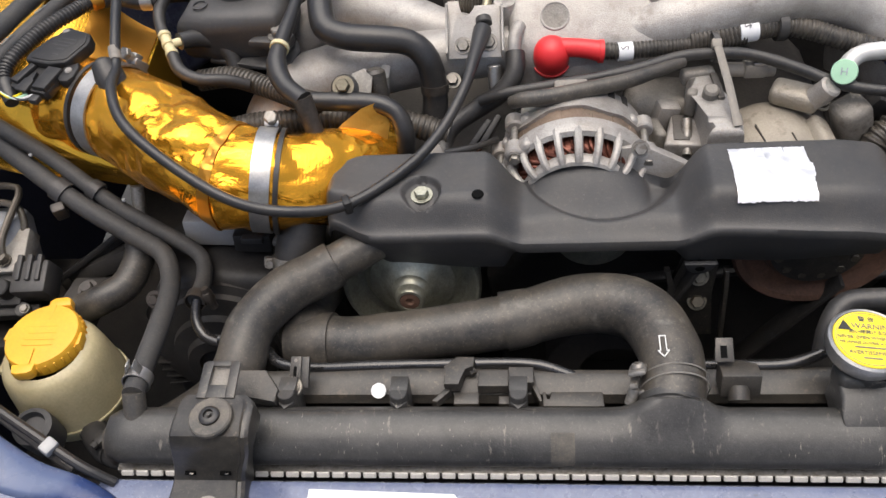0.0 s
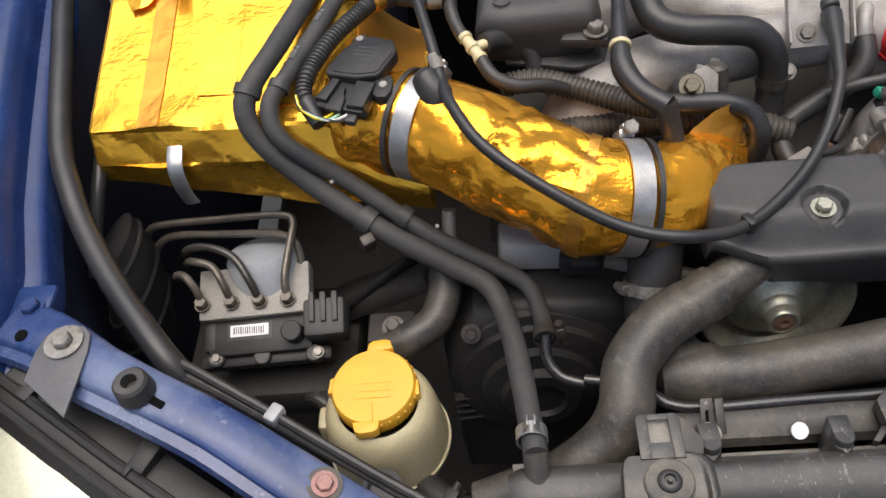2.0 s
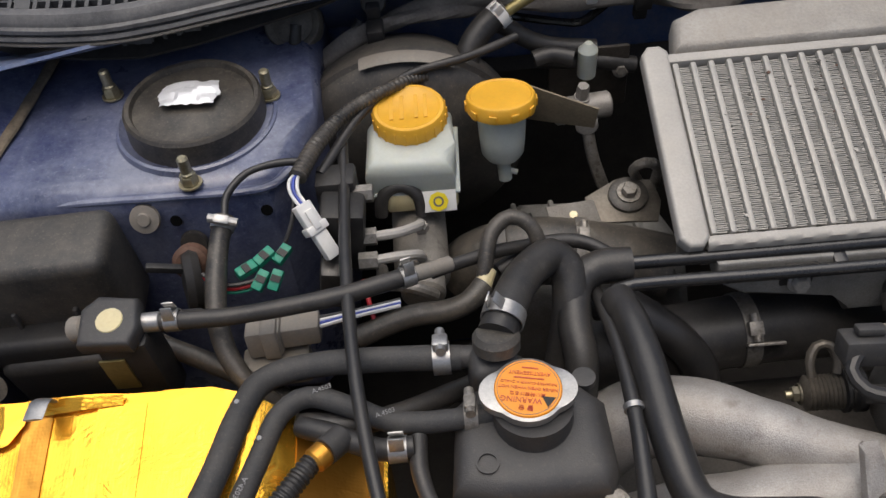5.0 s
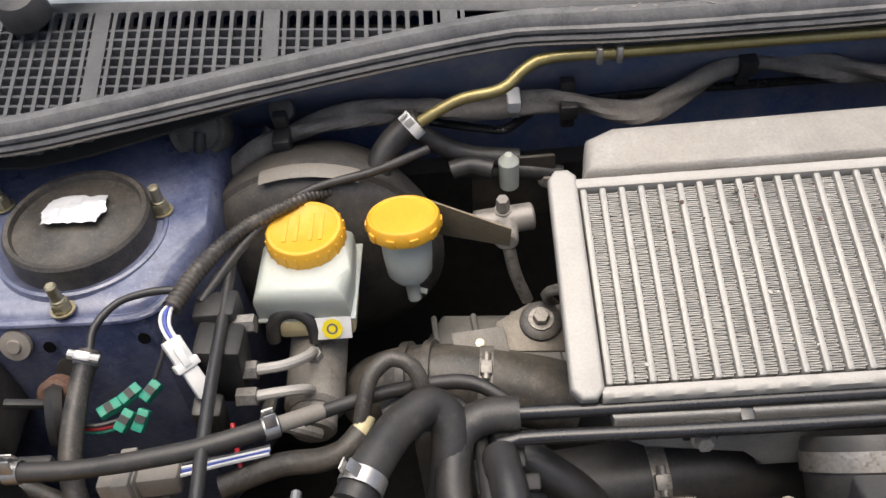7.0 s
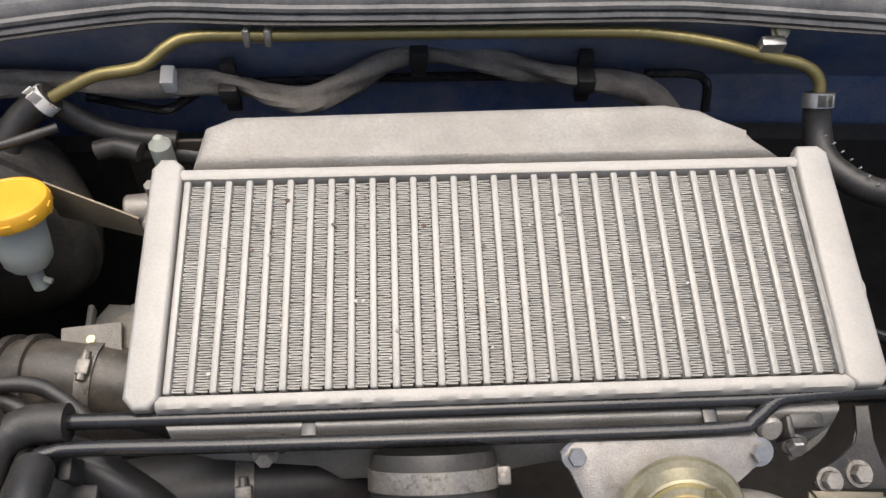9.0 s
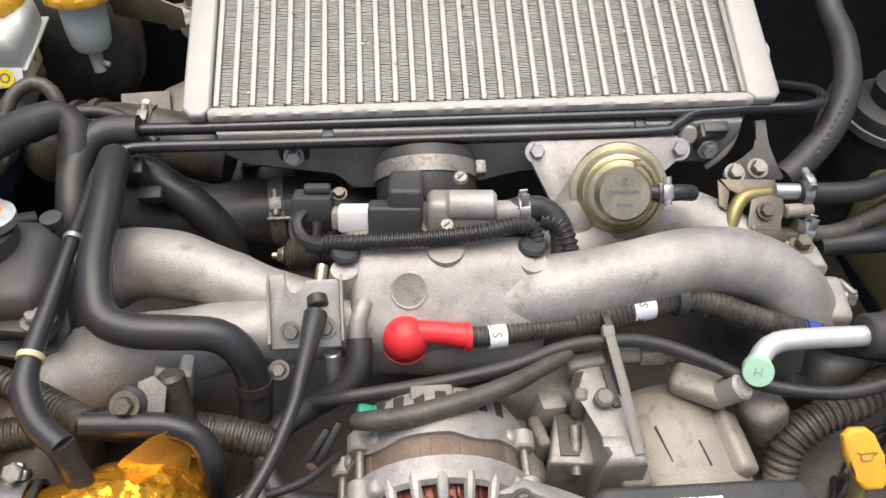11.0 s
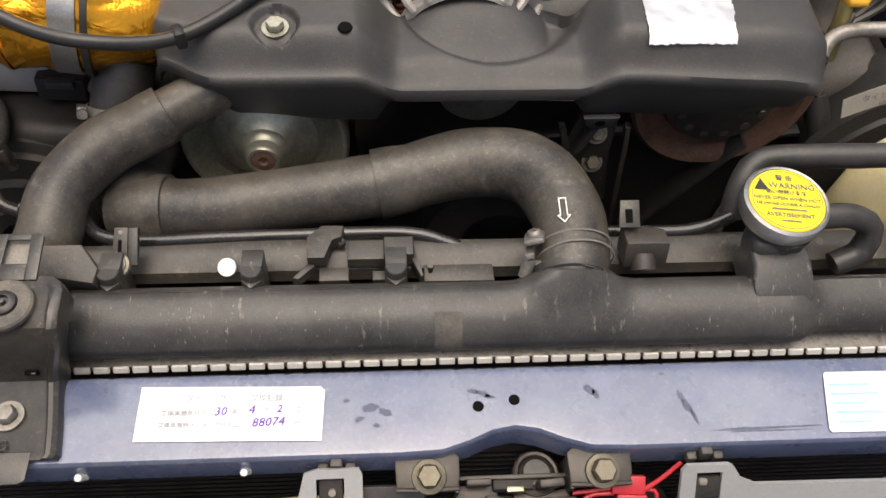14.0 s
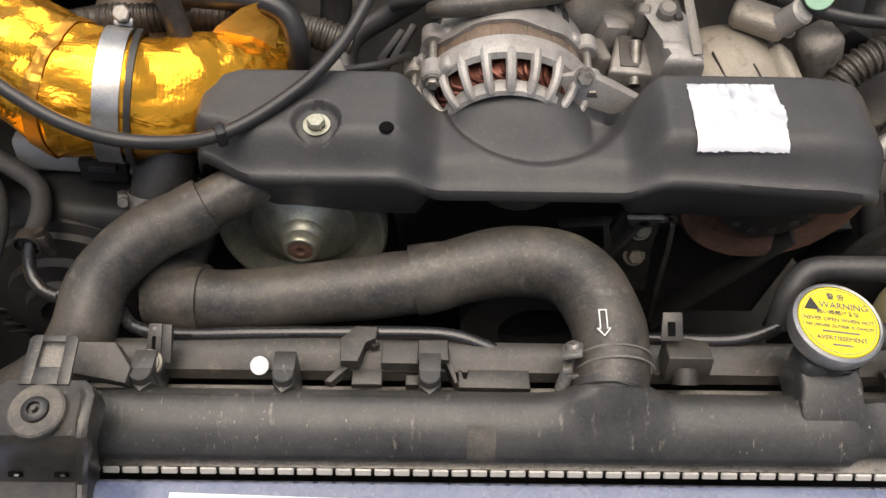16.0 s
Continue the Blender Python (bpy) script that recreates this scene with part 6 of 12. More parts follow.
def timing_covers():
    L = thing("timing_cover", (-0.31, 0.50, 0.60), "black plastic timing cover with stepped round face", "timing cover")
    b = prism(NB(), [(-0.100, -0.16), (0.095, -0.16), (0.110, -0.04), (0.100, 0.05), (0.055, 0.088), (-0.020, 0.094), (-0.075, 0.080), (-0.105, 0.035)], (-0.300, 0.475, 0.700), (1, 0, 0), (0, 0.08, 1), -0.075, 0.016, 4)
    part("shell", b, PLASTIC_DARK, L)
    b = lathe(NB(), (-0.322, 0.478, 0.705), (0, -1, 0.12), [(0.082, 0.0), (0.080, 0.006), (0.072, 0.009), (0.070, 0.014), (0.052, 0.017), (0.050, 0.024), (0.036, 0.027), (0.033, 0.034), (0.022, 0.035), (0.020, 0.030), (0, 0.030)], 56)
    part("round_face", b, PLASTIC_DARK, L, "stepped round boss")
    for k in range(4):
        part("rib", box(NB(), (-0.385, 0.466, 0.690 - 0.012 * k), (0.030, 0.010, 0.003), rot(0, -8, 0), 0.001), PLASTIC_DARK, L)
    bolt(L, (-0.378, 0.478, 0.770), (0, -0.7, 0.7), 0.009, 0.006, 0.0085, GREASY)
    b = prism(NB(), [(-0.085, -0.010), (0.075, -0.010), (0.075, 0.020), (0.040, 0.030), (-0.060, 0.030), (-0.085, 0.015)], (-0.305, 0.538, 0.768), (1, 0, 0), (0, 0.9, 0.3), 0.012, 0.004)
    part("upper_ledge", b, PLASTIC_DARK, L)
    R = thing("timing_cover", (0.36, 0.50, 0.60), "black plastic timing cover with silver maintenance sticker", "timing cover")
    b = prism(NB(), [(-0.075, -0.16), (0.13, -0.16), (0.13, 0.085), (0.060, 0.100), (0.000, 0.082), (-0.045, 0.045), (-0.072, -0.02)], (0.365, 0.485, 0.730), (1, 0, 0), (0, 0.10, 1), -0.070, 0.016, 4)
    part("shell", b, PLASTIC_DARK, R)
    b = lathe(NB(), (0.385, 0.484, 0.715), (0, -1, 0.12), [(0.105, 0.0), (0.103, 0.006), (0.092, 0.009), (0.090, 0.013), (0.060, 0.015), (0, 0.015)], 56)
    part("round_face", b, PLASTIC_DARK, R)
    bolt(R, (0.309, 0.497, 0.757), (0, -0.7, 0.7), 0.010, 0.007, 0.0085, STEEL_DULL)
    part("bolt_boss", cyl(NB(), (0.300, 0.520, 0.785), (0.308, 0.499, 0.760), 0.010, n=18, bev=0.001), PLASTIC_DARK, R)
    st = thing("maintenance_sticker", (0.336, 0.492, 0.81), "curved silver timing belt sticker with worn print", "sticker")
    b, rows = NB(), []
    for i in range(18):
        x = 0.303 + 0.075 * i / 17
        zz = 0.803 + 0.030 * math.sin(math.pi * 0.5 * i / 17)
        rows.append([(x + 0.003, 0.4855, zz - 0.008), (x, 0.4905 + 0.001 * i / 17, zz + 0.007)])
    part("sheet", thicken(loft(b, rows), 0.0006), ALU, st)
    part("print", text_mesh("タイミングベルト", 0.0062, (0.338, 0.4860, 0.8215), (1, 0, 0.30), (-0.25, 0.3, 0.9)), INK, st)
    part("print", text_mesh("10万km毎", 0.0062, (0.340, 0.4845, 0.8145), (1, 0, 0.28), (-0.25, 0.3, 0.9)), INK, st)


timing_covers()


# ---- intake manifold ----
def manifold():
    root = thing("intake_manifold", (0.02, 0.69, 0.80), "sand-cast aluminium intake manifold with four runners", "intake manifold")
    prof = [(0.657, 0.865), (0.655, 0.892), (0.658, 0.902), (0.664, 0.909), (0.680, 0.922), (0.690, 0.9295), (0.697, 0.9335), (0.705, 0.9350), (0.716, 0.9350), (0.723, 0.931), (0.726, 0.920), (0.726, 0.865)]
    rows = []
    for x, k in ((-0.0425, 0.80), (-0.0405, 0.90), (-0.037, 0.97), (-0.031, 1.0), (0.0, 1.0), (0.04, 1.0), (0.080, 1.0), (0.090, 0.985), (0.096, 0.94), (0.099, 0.86), (0.100, 0.78)):
        rows.append([(x + 0.0006 * noise.noise((y * 90, z * 90, x)), 0.692 + (y - 0.692) * k, 0.890 + (z - 0.890) * k + 0.0006 * noise.noise((x * 70, y * 70, 0))) for y, z in prof])
    part("plenum", loft(NB(), rows, close=True, cap=True), CAST, root, sharp=50)
    part("plenum_foot", sweep(NB(), [(-0.030, 0.690, 0.868), (0.030, 0.690, 0.870), (0.090, 0.690, 0.876)], [0.034, 0.038, 0.034], n=26), CAST, root)
    for x in (-0.046, 0.092):
        part("boss", lathe(NB(), (x, 0.700, 0.900), (0, -0.1, 1), [(0.013, 0), (0.012, 0.026), (0.010, 0.032), (0.0, 0.032)], 22), CAST, root)
    part("boss", lathe(NB(), (0.0, 0.6815, 0.9225), (0, -0.62, 0.78), [(0.0150, -0.004), (0.0136, 0.0016), (0.0126, 0.0018), (0.0116, 0.0012)], 30), CAST, root, "round machined boss")
    # raised disc in a darker cast tone, painting the shade inside the boss
    part("recess", lathe(NB(), (0.0, 0.6815, 0.9225), (0, -0.62, 0.78), [(0.0118, 0.0013), (0.0100, 0.0009), (0, 0.0009)], 30), CAST_DIRTY, root)
    part("boss", lathe(NB(), (0.028, 0.708, 0.930), (0, -0.1, 1), [(0.014, 0), (0.0135, 0.008), (0, 0.0085)], 24), CAST, root)
    runs = (
        ([(0.070, 0.690, 0.895), (0.105, 0.690, 0.902), (0.160, 0.694, 0.912), (0.225, 0.707, 0.913), (0.272, 0.706, 0.902), (0.305, 0.690, 0.880), (0.315, 0.675, 0.835)], [0.027, 0.0295, 0.0265, 0.0265, 0.027, 0.027, 0.028]),
        ([(0.090, 0.728, 0.880), (0.150, 0.762, 0.884), (0.210, 0.780, 0.890), (0.250, 0.772, 0.884), (0.290, 0.745, 0.865), (0.300, 0.730, 0.82)], [0.027, 0.026, 0.0265, 0.027, 0.027, 0.028]),
        ([(-0.060, 0.690, 0.890), (-0.110, 0.707, 0.897), (-0.140, 0.720, 0.900), (-0.185, 0.738, 0.902), (-0.225, 0.743, 0.893), (-0.262, 0.735, 0.865), (-0.27, 0.725, 0.82)], [0.022, 0.022, 0.024, 0.027, 0.029, 0.029, 0.029]),
        ([(-0.040, 0.682, 0.888), (-0.100, 0.678, 0.888), (-0.155, 0.674, 0.884), (-0.213, 0.666, 0.876), (-0.252, 0.656, 0.860), (-0.275, 0.640, 0.825), (-0.28, 0.635, 0.79)], [0.024, 0.025, 0.027, 0.032, 0.037, 0.039, 0.039]),
    )
    for pts, r in runs:
        part("runner", sweep(NB(), pts, r, n=30, step=0.005, rough=0.0009), CAST, root)
    # right head flange with injector block and bolts
    b = box(NB(), (0.318, 0.690, 0.872), (0.050, 0.046, 0.034), rot(0, 0, -8), 0.007, 3)
    part("flange", b, CAST, root)
    part("lug", prism(NB(), [(-0.0140, -0.016), (0.0140, -0.016), (0.0135, 0.006), (0.0105, 0.014), (-0.0110, 0.014), (-0.0135, 0.008)], (0.3185, 0.7270, 0.862), (1, -0.05, 0), (0, 1, 0), 0.036, 0.0035, 3), CAST, root)
    part("lug_rib", box(NB(), (0.3165, 0.7130, 0.879), (0.010, 0.020, 0.034), rot(0, 0, -4), 0.003, 3), CAST, root)
    bolt(root, (0.3185, 0.7330, 0.8980), (0, -0.15, 1), 0.0115, 0.0085, 0.0098, OLIVE_STEEL)
    part("stud", cyl(NB(), (0.330, 0.698, 0.880), (0.346, 0.692, 0.880), 0.0055, n=16, bev=0.001), CAST, root)
    b = box(NB(), (0.3455, 0.6965, 0.882), (0.005, 0.018, 0.014), rot(0, 0, 24), 0.0020, 2)
    cyl(b, (0.346, 0.692, 0.880), (0.352, 0.690, 0.880), 0.0075, n=6, bev=0.001)
    part("nut", b, STEEL_DULL, root)
    part("rib", box(NB(), (-0.160, 0.643, 0.884), (0.010, 0.022, 0.030), rot(0, 10, 0), 0.003), CAST, root)
    part("bush", cyl(NB(), (-0.189, 0.622, 0.888), (-0.189, 0.603, 0.911), 0.0125, n=22, bev=0.003), RUBBER, root)
    part("plate", prism(NB(), [(-0.010, -0.016), (0.010, -0.018), (0.013, 0.010), (0.004, 0.018), (-0.006, 0.014)], (-0.177, 0.609, 0.9035), (1, 0, 0), (0, 0.78, 0.62), 0.0026, 0.0009), CAST_DIRTY, root)
    bolt(root, (-0.1885, 0.6015, 0.9125), (0, -0.62, 0.78), 0.0110, 0.0070, 0.0098, OLIVE_STEEL, "dull flange bolt")
    part("spigot", cyl(NB(), (-0.1600, 0.608, 0.862), (-0.1638, 0.6264, 0.9125), 0.0095, n=18, bev=0.003), RUBBER_DUSTY, root, "black rubber cap")
    part("flange", box(NB(), (-0.262, 0.672, 0.846), (0.062, 0.085, 0.030), rot(0, 18, 6), 0.008, 3), CAST, root)
    part("web", prism(NB(), [(-0.010, -0.014), (0.014, -0.012), (0.010, 0.016), (0.0, 0.020)], (-0.176, 0.628, 0.888), (1, 0, 0), (0, 0.6, 0.8), 0.005, 0.0015), CAST, root)
    # block below
    e = thing("engine_block", (0.0, 0.66, 0.45), "dirty cast engine block under the manifold", "engine block")
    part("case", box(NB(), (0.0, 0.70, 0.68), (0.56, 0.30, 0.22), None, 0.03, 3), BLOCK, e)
    part("front_face", prism(NB(), [(-0.16, -0.13), (0.17, -0.13), (0.19, 0.02), (0.13, 0.055), (0.02, 0.03), (-0.12, 0.06), (-0.17, 0.0)], (0.10, 0.525, 0.73), (1, 0, 0), (0, 0.06, 1), -0.05, 0.012, 3), PLASTIC_DARK, e, "dark belt housing at the engine front")
    for dx, z in ((0.02, 0.742), (0.15, 0.735)):
        part("rib", box(NB(), (0.10 + dx, 0.522, z), (0.11, 0.012, 0.006), rot(0, -6, 0), 0.002), PLASTIC, e)
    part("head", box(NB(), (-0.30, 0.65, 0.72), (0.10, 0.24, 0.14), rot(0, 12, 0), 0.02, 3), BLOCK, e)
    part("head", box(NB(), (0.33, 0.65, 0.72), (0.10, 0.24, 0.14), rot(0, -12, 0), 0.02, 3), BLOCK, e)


manifold()


def throttle_bracket():
    root = thing("cable_bracket", (-0.075, 0.68, 0.86), "bent zinc steel bracket for the accelerator cable", "bracket")
    o, v = V((-0.0745, 0.6695, 0.9205)), V((0, 0.70, 0.714))
    part("plate", prism(NB(), [(-0.025, -0.027), (0.025, -0.027), (0.025, 0.019), (0.023, 0.021), (0.001, 0.021), (-0.0005, 0.016), (-0.0035, 0.0125), (-0.0075, 0.0115), (-0.0110, 0.0135), (-0.0125, 0.018), (-0.0130, 0.026), (-0.023, 0.026), (-0.025, 0.024)], o, (1, 0, 0), v, 0.0025, 0.0007), CAST, root)
    for x in (-0.0255, 0.0255):
        part("edge", prism(NB(), [(-0.028, 0.0), (0.025, 0.0), (0.020, 0.008), (-0.022, 0.009)], o + V((x, 0, 0)), v, (0, -0.714, 0.70), 0.0022, 0.0006), CAST, root)
    for dx, dy in ((-0.010, -0.015), (0.014, -0.013)):
        bolt(root, o + V((dx, 0, 0)) + v * dy + V((0, -0.0018, 0.0018)), (0, -0.714, 0.70), 0.010, 0.0045, 0.008, STEEL_DULL)
    bolt(root, (-0.096, 0.648, 0.880), (0, -0.6, 0.8), 0.009, 0.006, 0.0075, STEEL_DULL)
    part("guide", cyl(NB(), (-0.062, 0.700, 0.932), (-0.066, 0.670, 0.925), 0.0045, n=14), ZINC_GOLD, root)
    part("sleeve", cyl(NB(), (-0.0655, 0.676, 0.927), (-0.0645, 0.668, 0.925), 0.0075, n=18, bev=0.001), RUBBER, root)
    part("nozzle", sweep(NB(), [(-0.030, 0.684, 0.905), (-0.033, 0.674, 0.918), (-0.037, 0.662, 0.915), (-0.038, 0.652, 0.903)], 0.006, n=14), CAST, root)
    part("stud", cyl(NB(), (-0.056, 0.640, 0.865), (-0.057, 0.652, 0.893), 0.0065, n=16, bev=0.001), STEEL, root)
    # throttle return spring drum behind the bracket
    t = thing("throttle_drum", (-0.075, 0.735, 0.89), "throttle drum with coiled return spring", "throttle")
    prof = [(0.008, 0)]
    for k in range(9):
        prof += [(0.0135, 0.002 + k * 0.003), (0.0115, 0.0035 + k * 0.003)]
    prof += [(0.006, 0.030)]
    part("spring", lathe(NB(), (-0.068, 0.7585, 0.885), (-1, 0.06, -0.06), prof, 24), STEEL_DARK, t, sharp=15)
    part("nut", hexbolt(NB(), (-0.098, 0.7600, 0.8830), (-1, 0.06, -0.06), 0.011, 0.006, 0.008), OLIVE_STEEL, t)
    part("stop_screw", cyl(NB(), (-0.103, 0.7603, 0.8826), (-0.109, 0.7606, 0.8822), 0.003, n=12, bev=0.0006), ZINC_GOLD, t, "brass stop screw")
    part("link", sweep(NB(), [(-0.088, 0.762, 0.888), (-0.091, 0.773, 0.902), (-0.086, 0.781, 0.911), (-0.076, 0.781, 0.911), (-0.071, 0.773, 0.904), (-0.072, 0.766, 0.897)], 0.0036, n=10), STEEL_DARK, t)
    part("spool", lathe(NB(), (-0.062, 0.7570, 0.888), (-1, 0.06, -0.06), [(0.010, -0.006), (0.0165, -0.006), (0.0165, 0.0), (0.014, 0.0015), (0.014, 0.004), (0.0165, 0.0055), (0.0165, 0.008), (0.010, 0.008)], 28), PLASTIC_DARK, t)
    part("lever", box(NB(), (-0.062, 0.728, 0.925), (0.030, 0.012, 0.010), rot(0, 10, 0), 0.003), PLASTIC_DARK, t)
    part("body", box(NB(), (0.01, 0.745, 0.900), (0.12, 0.05, 0.07), None, 0.012, 3), CAST_DIRTY, t)


throttle_bracket()


def idle_valve():
    root = thing("idle_valve", (0.02, 0.735, 0.915), "idle control valve with black coil housing and cast body", "valve")
    part("body", box(NB(), (0.042, 0.742, 0.940), (0.052, 0.030, 0.030), rot(-20, 0, -3), 0.006, 3), CAST, root)
    part("boss", cyl(NB(), (0.030, 0.740, 0.950), (0.068, 0.738, 0.950), 0.012, n=22, bev=0.003), CAST, root)
    b = box(NB(), (0.001, 0.755, 0.946), (0.026, 0.044, 0.030), rot(-20, 0, -3), 0.004, 3)
    box(b, (-0.008, 0.738, 0.940), (0.040, 0.018, 0.026), rot(-20, 0, -3), 0.003, 3)
    part("coil", b, PLASTIC, root, "black plastic coil housing")
    part("plug", box(NB(), (-0.036, 0.743, 0.938), (0.030, 0.017, 0.019), rot(-20, 0, -3), 0.003), WHITE, root, "white plug")
    part("plug_rib", box(NB(), (-0.038, 0.7425, 0.9478), (0.022, 0.005, 0.003), rot(-20, 0, -3), 0.001), WHITE, root)
    part("plug_seal", box(NB(), (-0.0525, 0.744, 0.938), (0.006, 0.014, 0.015), rot(-20, 0, -3), 0.002), CAST_TAN, root)
    part("outlet", cyl(NB(), (0.066, 0.740, 0.941), (0.084, 0.744, 0.938), 0.009, n=18), CAST, root)
    for p in ((0.043, 0.762, 0.957), (0.030, 0.722, 0.946)):
        part("screw", lathe(NB(), p, (0, -0.3, 1), [(0.0058, 0), (0.0058, 0.002), (0.0045, 0.0035), (0, 0.0035)], 16), STEEL_DULL, root)
        part("screw_slot", box(NB(), V(p) + V((0, -0.001, 0.0036)), (0.007, 0.0012, 0.0006), rot(17, 0, 40)), BLOCK, root)
    part("screw", hexbolt(NB(), (-0.050, 0.768, 0.940), (0, -0.3, 1), 0.008, 0.005, 0.006), STEEL_DARK, root)
    c = thing("wire_plug", (-0.065, 0.75, 0.92), "black wiring plug on the throttle body", "plug")
    part("shell", box(NB(), (-0.070, 0.757, 0.940), (0.030, 0.022, 0.020), rot(-20, 0, -3), 0.003), PLASTIC, c)
    part("latch", box(NB(), (-0.066, 0.762, 0.9525), (0.020, 0.010, 0.006), rot(-20, 0, -3), 0.002), PLASTIC, c)
    part("wire", sweep(NB(), [(-0.074, 0.752, 0.942), (-0.082, 0.742, 0.936), (-0.076, 0.728, 0.932), (-0.060, 0.718, 0.935)], 0.005, n=10), RUBBER_GLOSS, c)
    h = hose([(-0.060, 0.717, 0.938), (-0.035, 0.712, 0.943), (0.010, 0.711, 0.945), (0.055, 0.714, 0.946), (0.080, 0.720, 0.946), (0.094, 0.722, 0.941), (0.098, 0.708, 0.930)], 0.0065, "black corrugated loom sleeve across the plenum", RUBBER_GLOSS, "loom_sleeve", "loom", rib=0.0012, pitch=0.0036)
    for p in ((-0.045, 0.708, 0.940), (0.093, 0.709, 0.938)):
        part("pad", cyl(NB(), V(p) - V((0, 0, 0.006)), p, 0.011, n=20, bev=0.002), RUBBER_GLOSS, h)
    h = hose([(0.080, 0.744, 0.938), (0.102, 0.748, 0.937), (0.116, 0.742, 0.930), (0.121, 0.728, 0.917), (0.117, 0.712, 0.900)], 0.0095, "short black bypass hose beside the idle valve", RUBBER, "bypass_hose")
    spring_clip(h, (0.090, 0.7455, 0.9375), (1, 0.1, 0), 0.0098)
    hose([(0.105, 0.742, 0.930), (0.118, 0.736, 0.928), (0.124, 0.720, 0.915), (0.118, 0.705, 0.895)], 0.0085, "black corrugated sleeve dropping behind the plenum", RUBBER_GLOSS, "loom_sleeve", "loom", rib=0.0014, pitch=0.004)


idle_valve()

# ---- intercooler ----
IC_F, IC_B = V((0, 0.847, 0.9665)), V((0, 0.9985, 1.0175))
IC_V = (IC_B - IC_F).normalized()
IC_W = V((1, 0, 0)).cross(IC_V)
IC_R = Matrix((V((1, 0, 0)), IC_V, IC_W)).transposed()


def ic(x, v, w=0.0):
    return V((x, 0, 0)) + IC_F + IC_V * v + IC_W * w


CAST_PALE = mat("pale stained casting", (0.345, 0.327, 0.298), 0.6, metal=0.2, vary=0.2, grain=420, bump=1.0, dust=0.5, dust_color=(0.30, 0.26, 0.21), stain=20)


def intercooler():
    L = (IC_B - IC_F).length
    root = thing("intercooler", (0.07, 0.92, 0.92), "aluminium top-mount intercooler with light tubes and dirty fins", "intercooler")
    n, x0, x1 = 30, -0.1495, 0.2895
    pitch = (x1 - x0) / n
    tube = fin = None
    for i in range(n + 1):
        x = x0 + pitch * i
        if tube is None:
            tube = part("tube", box(NB(), ic(0, L / 2, -0.016), (0.0051, L - 0.004, 0.034), IC_R, 0.0016, 2), TUBE, root).data
            ob = root.children[-1]
        else:
            ob = new("tube", tube); ob.parent = root; ob.matrix_parent_inverse = Matrix.Translation(-root.location)
        ob.location = (x, 0, 0)
    rnd = random.Random(8)
    for i in range(n):
        xm = x0 + pitch * (i + 0.5)
        b = NB()
        m, a = 86, (pitch - 0.0051) / 2
        rows = []
        h = (L - 0.008) / m
        for k in range(m * 4):
            j, q = k // 4, k % 4
            s = (-0.72, 0.72, 1.0, 1.0)[q] * a * (1 if j % 2 else -1) * rnd.uniform(0.95, 1.0)
            v = 0.004 + h * (j + (0.04, 0.10, 0.32, 0.82)[q] + rnd.uniform(-0.05, 0.05))
            tp = -0.0024 + rnd.uniform(-0.0004, 0.0003)
            rows.append([ic(xm + s, v - 0.00058, -0.012), ic(xm + s, v - 0.00058, tp), ic(xm + s, v + 0.00058, tp), ic(xm + s, v + 0.00058, -0.012)])
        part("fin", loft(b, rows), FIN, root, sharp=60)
    # added sheet below the fins, its tone standing for shade in the gaps
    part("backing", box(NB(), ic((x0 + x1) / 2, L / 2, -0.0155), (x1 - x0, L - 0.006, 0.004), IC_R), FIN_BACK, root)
    for v in (-0.0035, L + 0.003):
        rows = []
        b = NB()
        for k in range(111):
            x = x0 - 0.006 + (x1 - x0 + 0.012) * k / 110
            e = 0.0004 * noise.noise((x * 60, v * 50, 0)) + (-0.0007 if k % 5 == 0 and v < 0 else 0)
            rows.append([ic(x, v - 0.0055, -0.030), ic(x, v - 0.0058, -0.004), ic(x, v - 0.004, 0.001 + e), ic(x, v, 0.0024 + e), ic(x, v + 0.004, 0.001 + e), ic(x, v + 0.0055, -0.004), ic(x, v + 0.0055, -0.030)])
        part("side_bar", loft(b, rows, close=True, cap=True), ALU, root, sharp=50)
    for s, xa, xb in ((-1, -0.1735, -0.1535), (1, 0.2935, 0.3195)):
        b = prism(NB(), [(-0.003, 0.0), (0.004, -0.008), (xb - xa - 0.006, -0.008), (xb - xa, -0.001), (xb - xa, L + 0.010), (xb - xa - 0.006, L + 0.016), (0.004, L + 0.016), (-0.002 if s < 0 else 0.001, L + 0.008)], ic(xa, 0, -0.011), (1, 0, 0), IC_V, 0.014, 0.0030, 3)
        part("end_tank", b, ALU, root, "smooth aluminium end tank")
        part("tank_body", box(NB(), ic((xa + xb) / 2 - s * 0.006, L / 2, -0.026), ((xb - xa) * 0.6, L - 0.004, 0.030), IC_R, 0.005, 3), CAST_PALE, root)
    part("inner_wall", box(NB(), ic(0.2915, L / 2, -0.012), (0.0035, L, 0.030), IC_R @ rot(0, -14, 0), 0.001), FIN, root)
    # duct cast behind the core
    b = prism(NB(), [(-0.148, 0.0), (0.285, 0.0), (0.262, 0.020), (0.232, 0.044), (0.205, 0.050), (-0.120, 0.046), (-0.142, 0.036)], ic(0, L + 0.008, -0.030), (1, 0, 0), V((0, 0.96, 0.28)), 0.034, 0.010, 4)
    part("rear_duct", b, CAST_PALE, root, "pale cast duct behind the core")
